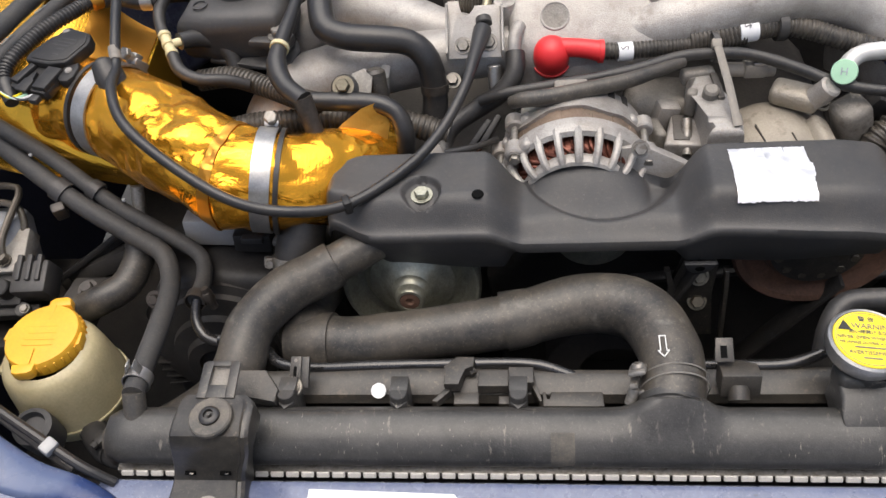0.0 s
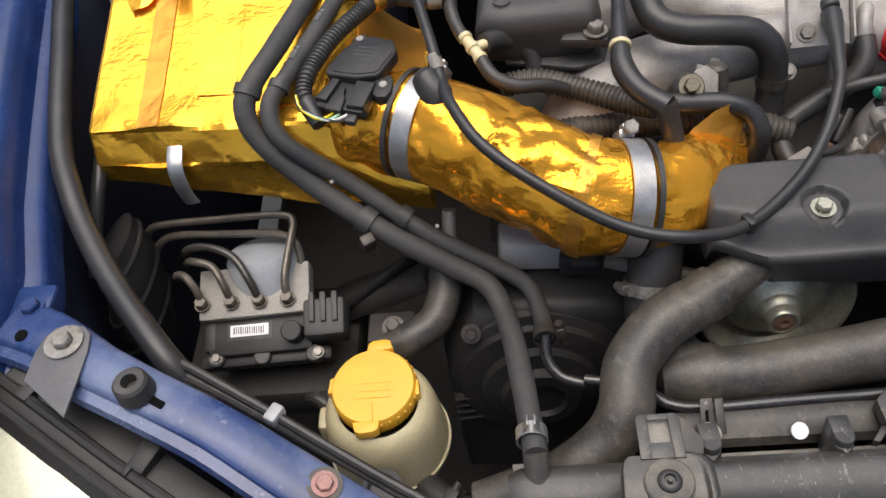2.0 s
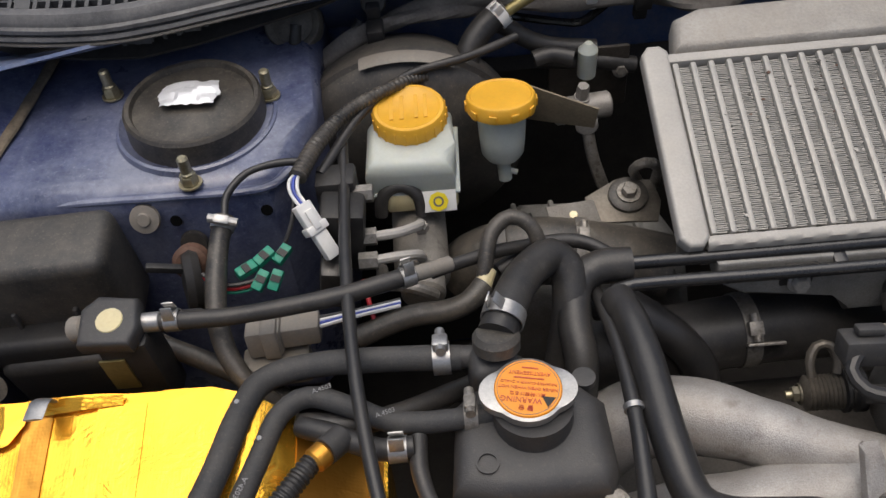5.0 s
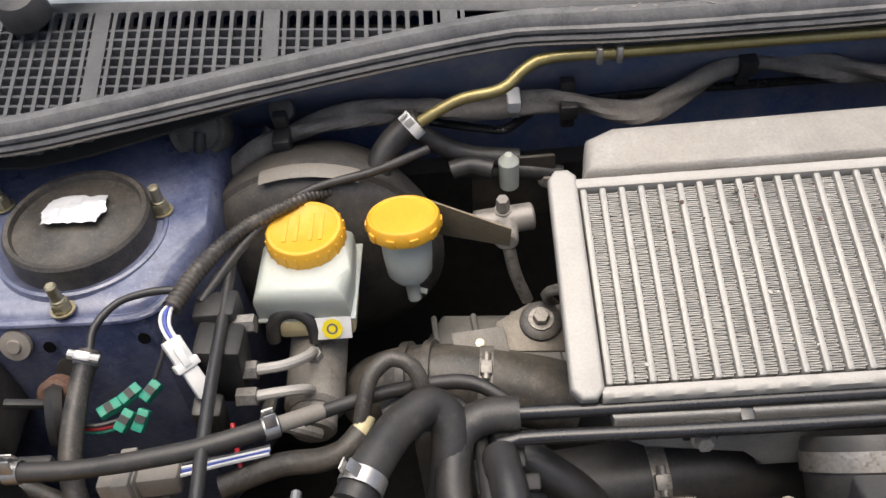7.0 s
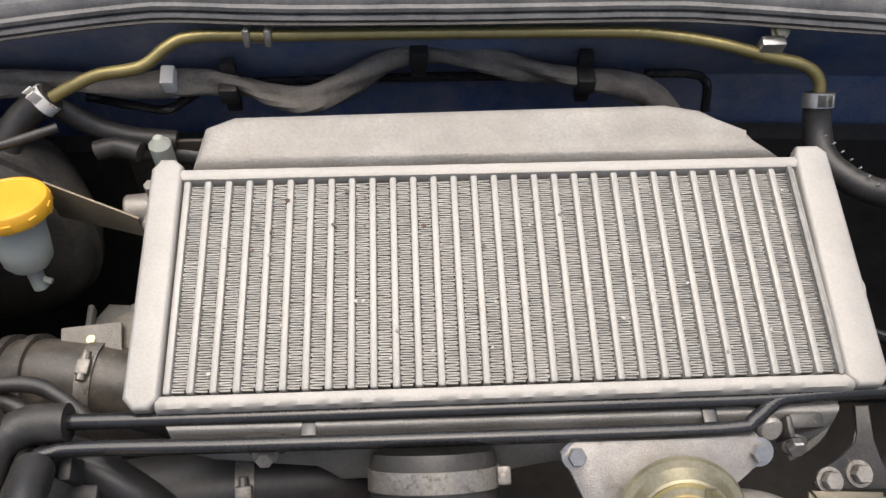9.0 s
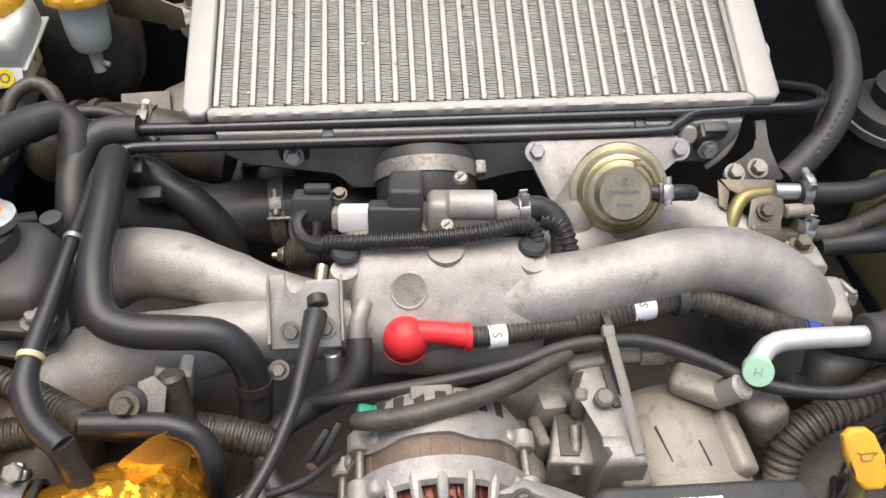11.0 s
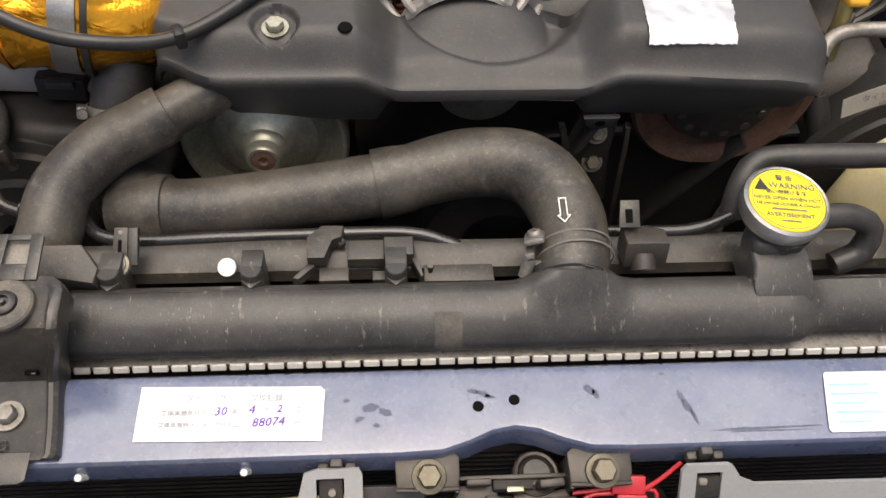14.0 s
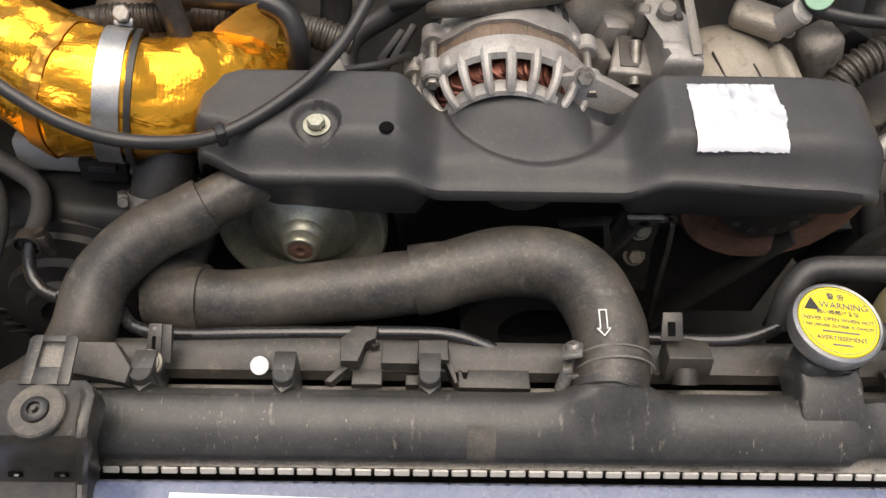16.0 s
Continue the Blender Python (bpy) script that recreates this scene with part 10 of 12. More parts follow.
    for dy, dz, r in ((0.004, 0.003, 0.0042), (-0.013, 0.000, 0.0034)):
        part("ridge", sweep(NB(), [(x - 0.004, y + dy, z + dz) for x, y, z in ((-0.74, 0.416, 0.884), (-0.70, 0.386, 0.884), (-0.655, 0.356, 0.876), (-0.60, 0.320, 0.862), (-0.55, 0.290, 0.846), (-0.50, 0.262, 0.828))], r, n=8), PLASTIC_DARK, hl)
    b = box(NB(), (-0.684, 0.3885, 0.8850), (0.021, 0.016, 0.010), rot(0, 8, -30), 0.0028, 3)
    box(b, (-0.676, 0.3800, 0.8850), (0.012, 0.022, 0.006), rot(0, 8, -30), 0.0020)
    part("lug", b, PLASTIC_DARK, hl, sharp=30)
    b = box(NB(), (-0.5900, 0.3320, 0.8640), (0.0135, 0.0220, 0.0150), rot(8, 8, -30), 0.0016)
    box(b, (-0.5960, 0.3300, 0.8630), (0.0040, 0.0240, 0.0160), rot(8, 8, -30), 0.0012)
    part("lug", b, PLASTIC_DARK, hl, sharp=30)
    # moulded lettering worn to specks
    rnd = random.Random(5)
    for k in range(22):
        p = V((-0.637, 0.3460, 0.8752)).lerp(V((-0.601, 0.3245, 0.8655)), k / 21)
        part("print", box(NB(), p + V((0, 0, rnd.uniform(0.0004, 0.0012))), (rnd.uniform(0.0006, 0.0016), rnd.uniform(0.0010, 0.0024), 0.0008), rot(0, 14, rnd.uniform(-50, 0))), PLASTIC_DUSTY, hl)


wing_and_rail()


def steering_reservoir():
    root = thing("steering_reservoir", (-0.455, 0.395, 0.70), "yellowed plastic power steering reservoir with yellow cap", "reservoir")
    c = V((-0.452, 0.400, 0.0))
    part("bowl", lathe(NB(), (c.x, c.y + 0.010, 0.699), (0, 0, 1), [(0.020, -0.004), (0.040, 0.0), (0.0470, 0.008), (0.0500, 0.022), (0.0500, 0.028), (0.0482, 0.046), (0.0466, 0.062), (0.0445, 0.074), (0.0410, 0.0815), (0.0375, 0.085), (0.0325, 0.087)], 52), TAN_BOTTLE, root)
    part("seam", ring(NB(), (c.x, c.y + 0.010, 0.7240), (0, 0, 1), 0.044, 0.0518, 0.0030, 52), TAN_BOTTLE, root)
    a = V((-0.02, -0.02, 1)).normalized()
    o = V((c.x - 0.002, c.y + 0.018, 0.785))
    part("neck", lathe(NB(), (c.x - 0.001, c.y + 0.012, 0.768), a, [(0.037, 0), (0.033, 0.013)], 40), TAN_BOTTLE, root)
    cp = part("cap", lathe(NB(), o, a, [(0.0315, -0.004), (0.0335, -0.003), (0.0338, 0.009), (0.0320, 0.0122), (0.0290, 0.0126), (0, 0.0126)], 56), YELLOW, root, "yellow eared screw cap")
    for sg in (-1, 1):
        part("ear", prism(NB(), [(-0.011, 0.0), (0.011, 0.0), (0.009, 0.0085), (0.005, 0.0105), (-0.005, 0.0105), (-0.009, 0.0085)], o + V((0.004 * sg, 0.031 * sg, 0.002)), V((sg, 0.10 * sg, 0)), V((-0.10 * sg, sg, 0)), 0.011, 0.002, 2), YELLOW, cp)
    for sg in (-1, 1):
        part("ear", prism(NB(), [(-0.0075, 0.0), (0.0075, 0.0), (0.0060, 0.0034), (-0.0060, 0.0034)], o + V((0.0325 * sg, -0.003 * sg, 0.000)), V((0.08, -sg, 0)), V((sg, 0.08 * sg, 0)), 0.010, 0.0014, 2), YELLOW, cp)
    for k in range(11):
        t = radians(-78 + 12 * k)
        part("flute", box(NB(), o + V((0.0338 * math.cos(t), 0.0338 * math.sin(t), 0.003)), (0.0016, 0.0022, 0.011), rot(0, 0, math.degrees(t)), 0.0005), YELLOW, cp)
    for s in (-1, 1):
        part("grip", prism(NB(), [(-0.0016, -0.008), (0.0016, -0.008), (0.0016, 0.008), (-0.0016, 0.008)], o + V((0.001 * s, 0.024 * s, 0.0125)), (1, 0.1, 0.02), (-0.1, 1, 0.02), 0.0008), YELLOW, root)
    for dy in (0.008, 0.001, -0.006, -0.012):
        part("embossing", prism(NB(), [(-0.014, 0), (0.014, 0), (0.014, 0.0014), (-0.014, 0.0014)], o + V((0, dy, 0.0126)), (1, 0, 0.02), (0, 1, 0.02), 0.0003), YELLOW, root)
    part("bracket", box(NB(), (-0.497, 0.408, 0.752), (0.012, 0.020, 0.034), None, 0.003), TAN_BOTTLE, root)
    part("hose_end", sweep(NB(), [(-0.425, 0.372, 0.715), (-0.405, 0.352, 0.720), (-0.38, 0.34, 0.724), (-0.345, 0.335, 0.735)], 0.0125, n=16), RUBBER, root)
    clamp(root, (-0.398, 0.3485, 0.721), (0.85, -0.5, 0.1), 0.0128, 0.012, (0, 0, 1), PLASTIC_DARK)
    pl = thing("level_plug", (-0.445, 0.352, 0.70), "black plastic plug in front of the reservoir", "plug")
    part("body", lathe(NB(), (-0.452, 0.352, 0.732), (0.1, -0.2, 1), [(0.016, 0), (0.017, 0.024), (0.0165, 0.034), (0.012, 0.036), (0.010, 0.030), (0, 0.030)], 24), PLASTIC, pl)


steering_reservoir()


def brake_unit():
    root = thing("brake_unit", (-0.565, 0.50, 0.68), "anti-lock brake unit with aluminium block and steel pipes", "brake unit")
    R = rot(-14, 0, 2)
    part("block", box(NB(), (-0.566, 0.527, 0.7825), (0.098, 0.046, 0.020), rot(20, 0, 2), 0.0016), CAST_PALE, root, "pale machined aluminium block")
    part("pump", lathe(NB(), (-0.560, 0.545, 0.770), (0.0, 0.45, 0.9), [(0.034, -0.04), (0.034, 0.028), (0.030, 0.036), (0.015, 0.040), (0, 0.041)], 36), PUMP_GREY, root, "grey pump motor")
    R = rot(20, 0, 2)
    b = box(NB(), (-0.562, 0.500, 0.756), (0.092, 0.040, 0.036), R, 0.003)
    box(b, (-0.558, 0.478, 0.751), (0.116, 0.012, 0.016), R, 0.003)
    box(b, (-0.606, 0.496, 0.762), (0.012, 0.030, 0.024), R, 0.003)
    cyl(b, (-0.530, 0.490, 0.770), (-0.530, 0.483, 0.786), 0.009, n=18, bev=0.001)
    part("control_case", b, PLASTIC_DARK, root)
    for x in (-0.601, -0.560, -0.514):
        part("case_lug", cyl(NB(), (x, 0.478, 0.752), (x, 0.474, 0.7635), 0.0075, n=16, bev=0.001), PLASTIC, root)
    part("label", box(NB(), (-0.571, 0.4945, 0.7737), (0.034, 0.0105, 0.001), R, 0.0002), PAPER, root, "small white bar code label")
    part("label_frame", box(NB(), (-0.571, 0.4945, 0.7728), (0.040, 0.0165, 0.0012), R, 0.0005), PLASTIC, root)
    for k in range(14):
        part("print", box(NB(), (-0.5845 + 0.0020 * k, 0.4943, 0.7743), (0.0009 if k % 3 else 0.0013, 0.0062, 0.0004), R), INK, root)
    b = box(NB(), (-0.502, 0.498, 0.776), (0.036, 0.034, 0.030), R, 0.004)
    for k in range(3):
        box(b, (-0.512 + 0.010 * k, 0.500, 0.793), (0.005, 0.026, 0.006), R, 0.001)
    part("plug", b, PLASTIC, root)
    for x in (-0.600, -0.510):
        part("screw", hexbolt(NB(), (x, 0.474, 0.7632), (0, -0.34, 0.94), 0.007, 0.004, 0.005), STEEL_DULL, root)
    tubes = ([(-0.611, 0.514, 0.792), (-0.614, 0.520, 0.805), (-0.624, 0.530, 0.812), (-0.634, 0.535, 0.805), (-0.64, 0.56, 0.77)],
             [(-0.585, 0.514, 0.792), (-0.588, 0.520, 0.808), (-0.598, 0.534, 0.816), (-0.620, 0.545, 0.812), (-0.64, 0.57, 0.78)],
             [(-0.560, 0.513, 0.792), (-0.564, 0.520, 0.810), (-0.578, 0.538, 0.822), (-0.602, 0.550, 0.824), (-0.625, 0.556, 0.815), (-0.637, 0.57, 0.785)],
             [(-0.535, 0.513, 0.792), (-0.535, 0.526, 0.806), (-0.531, 0.556, 0.817), (-0.529, 0.573, 0.823), (-0.540, 0.580, 0.826), (-0.600, 0.584, 0.822), (-0.660, 0.588, 0.815), (-0.675, 0.585, 0.80)],
             [(-0.525, 0.54, 0.79), (-0.526, 0.556, 0.806), (-0.540, 0.566, 0.815), (-0.600, 0.574, 0.813), (-0.650, 0.579, 0.808), (-0.67, 0.57, 0.79)])
    for k, pts in enumerate(tubes):
        part("brake_pipe", sweep(NB(), pts, 0.0036, n=10, step=0.004), STEEL_DARK if k != 2 else BRACKET_BLACK, root)
    for x in (-0.611, -0.585, -0.560, -0.535):
        part("union", hexbolt(NB(), (x, 0.513, 0.7895), (0, -0.2, 1), 0.010, 0.008, 0.0070), STEEL_DARK, root)
    for k in range(3):
        part("lead", sweep(NB(), [(-0.515 + 0.008 * k, 0.45, 0.72), (-0.518 + 0.010 * k, 0.44, 0.745), (-0.505 + 0.012 * k, 0.430, 0.755), (-0.490 + 0.008 * k, 0.415, 0.735), (-0.485 + 0.006 * k, 0.40, 0.70)], 0.0058, n=10), RUBBER_GLOSS, root)
    part("tray", box(NB(), (-0.565, 0.52, 0.70), (0.16, 0.12, 0.04), None, 0.006), BLACK, root)
    # hoses at the inner wing
    hose([(-0.741, 0.770, 0.945), (-0.719, 0.665, 0.930), (-0.705, 0.593, 0.915), (-0.688, 0.549, 0.905), (-0.674, 0.520, 0.895), (-0.640, 0.468, 0.885), (-0.596, 0.412, 0.873), (-0.575, 0.392, 0.850)], 0.0098, "black drain hose along the inner wing", RUBBER_GLOSS, "drain_hose", n=14)
    hose([(-0.690, 0.66, 0.90), (-0.685, 0.60, 0.885), (-0.690, 0.56, 0.86), (-0.700, 0.53, 0.82)], 0.0062, "taped wiring beside the air box", RUBBER_GLOSS, "loom_sleeve", "loom")
    d = thing("air_duct", (-0.69, 0.53, 0.70), "black plastic air duct by the inner wing", "air duct")
    b, rows = NB(), []
    for k in range(10):
        t = k / 9
        c, r = V((-0.676 - 0.006 * t, 0.545 - 0.01 * t, 0.845 - 0.13 * t)), 0.030 + 0.012 * math.sin(math.pi * t)
        rows.append([c + V((0.55 * r * math.cos(a), 1.1 * r * math.sin(a), 0.3 * r * math.cos(a))) for a in [2 * math.pi * i / 24 for i in range(24)]])
    part("bell", loft(b, rows, close=True, cap=True), PLASTIC_DARK, d)
    for t in (0.12, 0.40, 0.70):
        c, r = V((-0.676 - 0.006 * t, 0.545 - 0.01 * t, 0.845 - 0.13 * t)), 0.031 + 0.012 * math.sin(math.pi * t)
        part("rib", sweep(NB(), [c + V((0.55 * r * math.cos(a), 1.1 * r * math.sin(a), 0.3 * r * math.cos(a))) for a in [2 * math.pi * i / 24 for i in range(25)]], 0.0022, n=6), PLASTIC_DARK, d)
    hose([(-0.397, 0.530, 0.80), (-0.398, 0.510, 0.788), (-0.408, 0.488, 0.778), (-0.428, 0.474, 0.775), (-0.452, 0.470, 0.765)], 0.0145, "dusty black elbow hose beside the timing cover", RUBBER_DUSTY, "coolant_hose", n=18)
    bolt_base = thing("engine_mount_bolt", (-0.445, 0.486, 0.75), "steel bolt on a dark bracket", "bolt")
    part("plate", box(NB(), (-0.445, 0.486, 0.774), (0.040, 0.034, 0.008), rot(-10, 0, 0), 0.003), BLACK, bolt_base)
    bolt(bolt_base, (-0.443, 0.484, 0.779), (0, -0.2, 1), 0.011, 0.006, 0.0095, GREASY)
    cb = thing("bonnet_cable", (-0.46, 0.33, 0.83), "black bonnet release cable with pale clips along the rail", "cable")
    part("sheath", sweep(NB(), [(-0.60, 0.415, 0.868), (-0.558, 0.390, 0.866), (-0.508, 0.362, 0.856), (-0.466, 0.338, 0.846), (-0.430, 0.318, 0.837), (-0.395, 0.300, 0.828), (-0.362, 0.285, 0.812), (-0.34, 0.28, 0.795)], 0.0038, n=10), RUBBER_GLOSS, cb)
    part("sheath", sweep(NB(), [(-0.60, 0.408, 0.862), (-0.555, 0.384, 0.860), (-0.505, 0.357, 0.850), (-0.455, 0.330, 0.838), (-0.410, 0.305, 0.826), (-0.37, 0.285, 0.806)], 0.0042, n=10), RUBBER, cb)
    part("clip", box(NB(), (-0.509, 0.3625, 0.8575), (0.010, 0.014, 0.010), rot(0, 0, -30), 0.002), SILVER_PLASTIC, cb, "pale plastic clip")
    part("clip", box(NB(), (-0.384, 0.293, 0.8255), (0.010, 0.012, 0.010), rot(0, 20, -30), 0.002), SILVER_PLASTIC, cb, "pale plastic clip")
    sp = thing("spring_plate", (-0.44, 0.54, 0.74), "dark ribbed cover under the foil box", "cover")
    part("plate", box(NB(), (-0.46, 0.555, 0.742), (0.11, 0.05, 0.02), rot(-20, -25, 0), 0.006), BLACK, sp)
    for k in range(3):
        part("rib", box(NB(), (-0.47 + 0.01 * k, 0.540 + 0.008 * k, 0.762 - 0.003 * k), (0.09, 0.004, 0.006), rot(-20, -25, 24), 0.001), PLASTIC_DARK, sp)
    co = thing("coil_pack", (-0.29, 0.535, 0.79), "dusty ignition coil and plug under the intake tube", "ignition coil")
    part("body", box(NB(), (-0.320, 0.540, 0.806), (0.060, 0.034, 0.030), rot(-8, 4, 0), 0.005), SILVER_PLASTIC, co)
    part("plug", box(NB(), (-0.282, 0.522, 0.804), (0.036, 0.020, 0.020), rot(-8, 4, 0), 0.003), PLASTIC_DARK, co)
    part("latch", box(NB(), (-0.280, 0.514, 0.812), (0.020, 0.010, 0.006), rot(-8, 4, 0), 0.001), PLASTIC, co)
    part("lead", sweep(NB(), [(-0.262, 0.520, 0.802), (-0.24, 0.512, 0.802), (-0.215, 0.503, 0.806), (-0.19, 0.50, 0.80)], 0.0055, n=10), GREY_CONN, co)
    sg = hose([(-0.225, 0.505, 0.84), (-0.228, 0.490, 0.825), (-0.232, 0.475, 0.805), (-0.23, 0.46, 0.78)], 0.021, "black coolant stub with steel clamp behind the hose", RUBBER, "coolant_hose", n=20)
    clamp(sg, (-0.2305, 0.481, 0.815), (-0.1, -0.6, -0.8), 0.0215, 0.010, (-0.9, -0.2, 0.3), STEEL_DULL)
    jt = thing("pipe_joint", (-0.385, 0.525, 0.81), "grey quick joint on a metal pipe beside the intake", "joint")
    part("pipe", cyl(NB(), (-0.388, 0.548, 0.85), (-0.390, 0.528, 0.815), 0.006, n=12), STEEL_DULL, jt)
    part("collar", box(NB(), (-0.3905, 0.524, 0.812), (0.022, 0.012, 0.018), rot(-20, 0, 0), 0.003), GREY_CONN, jt)


brake_unit()

# ---- strut tower and rear corner ----
def strut_tower():
    root = thing("strut_tower", (-0.58, 1.03, 0.70), "dusty blue strut tower with black rubber top mount", "strut tower")
    b = prism(NB(), [(-0.150, -0.100), (0.095, -0.098), (0.118, -0.070), (0.128, -0.010), (0.130, 0.14), (-0.150, 0.14)], (-0.580, 1.022, 0.70), (1, 0, 0), (0, 1, 0), 0.296, 0.022, 5)
    for v in b.verts:
        v.co.z += 0.06 * (v.co.y - 1.0) if v.co.z > 0.9 else 0
    part("tower", b, BLUE_DUST_SHEEN, root, sharp=40)
    o, ax = V((-0.5505, 1.008, 0.9985)), V((0.03, -0.05, 1))
    part("mount", lathe(NB(), o, ax, [(0.0590, -0.006), (0.0582, 0.010), (0.0578, 0.017), (0.0556, 0.0195), (0.0520, 0.019), (0.0505, 0.0145), (0.032, 0.0140), (0.024, 0.016), (0, 0.016)], 60), RUBBER_DUSTY, root, "dusty rubber top mount")
    part("flange", lathe(NB(), o, ax, [(0.070, -0.006), (0.068, 0.0010), (0.0655, 0.0020), (0.063, -0.001), (0.056, -0.004)], 60), BLUE_DUST_SHEEN, root)
    # inner wing sheet beside the tower with its sealed seam
    rows = [[(x, y, z), (x - 0.035, y + 0.004, z + 0.016), (x - 0.075, y + 0.010, z + 0.020)] for x, y, z in ((-0.742, 0.90, 0.965), (-0.728, 0.95, 0.987), (-0.715, 1.00, 0.996), (-0.703, 1.06, 1.003), (-0.690, 1.13, 1.012))]
    part("wing_sheet", thicken(loft(NB(), rows), 0.002), BLUE_DUST_SHEEN, root)
    part("seam_sealer", sweep(NB(), [(-0.736, 0.92, 0.978), (-0.727, 0.95, 0.990), (-0.714, 1.00, 0.999), (-0.702, 1.06, 1.006), (-0.690, 1.13, 1.014)], 0.0055, n=10, flat=0.5, rough=0.002), SEALER, root, "brown line of seam sealer")
    part("edge_bead", sweep(NB(), [(-0.715, 0.932, 0.976), (-0.640, 0.930, 0.982), (-0.560, 0.926, 0.984), (-0.490, 0.926, 0.984), (-0.468, 0.945, 0.986)], 0.0045, n=10, flat=0.7), BLUE_DUST_SHEEN, root)
    rnd = random.Random(5)
    b, rows = NB(), []
    for i in range(15):
        row = []
        for j in range(11):
            x, y = -0.0265 + 0.053 * i / 14, -0.0165 + 0.033 * j / 10
            if i in (0, 14): x += rnd.uniform(-0.0012, 0.0012) - 0.004 * abs(j - 5) / 5 * (1 if x > 0 else -1)
            if j in (0, 10): y += rnd.uniform(-0.0012, 0.0012)
            row.append(o + V((x - 0.002, y + 0.006, 0.0195 + 0.0045 * (1 - (x / 0.028) ** 2) * (1 - (y / 0.020) ** 2) + 0.0020 * noise.noise((x * 90, y * 90, 2)) + rnd.uniform(0, 0.0008))))
        rows.append(row)
    part("foil_patch", loft(b, rows), FOIL_PALE, root, "crumpled aluminium foil patch", sharp=10)
    for x, y in ((-0.546, 0.931), (-0.4905, 1.029), (-0.632, 1.049)):
        z = 0.985 + 0.06 * (y - 1.0) + (0.012 if y < 0.95 else 0.014)
        s = part("stud", lathe(NB(), (x, y, z), (0.02, -0.02, 1), [(0.0055, 0), (0.0055, 0.010), (0.0045, 0.011), (0.0045, 0.024), (0.003, 0.0255), (0, 0.0255)], 14), ZINC_GOLD, root)
        part("nut", hexbolt(NB(), (x, y, z - 0.002), (0, 0, 1), 0.0130, 0.010, 0.0095), ZINC_GOLD, s)
    part("plug", lathe(NB(), (-0.588, 0.9200, 0.968), (0, -0.9, 0.45), [(0.0125, 0), (0.012, 0.003), (0.006, 0.004), (0.005, 0.006), (0, 0.006)], 24), GREY_CONN, root, "grey rubber plug")
    for x, z in ((-0.565, 0.962), (-0.49, 0.965)):
        part("hole", lathe(NB(), (x, 0.9205, z), (0, -0.95, 0.3), [(0, 0.001), (0.0045, 0.001), (0.005, 0)], 16), VOID, root)
    part("plug", lathe(NB(), (-0.556, 0.918, 0.938), (0, -0.95, 0.3), [(0.012, 0), (0.011, 0.004), (0, 0.005)], 20), RUBBER, root)
    part("sound_deadener", lathe(NB(), (-0.548, 0.885, 0.952), (0, -0.7, 0.4), [(0.014, 0), (0.014, 0.010), (0.010, 0.013), (0, 0.013)], 22), RUST, root, "brown rubber buffer")


strut_tower()


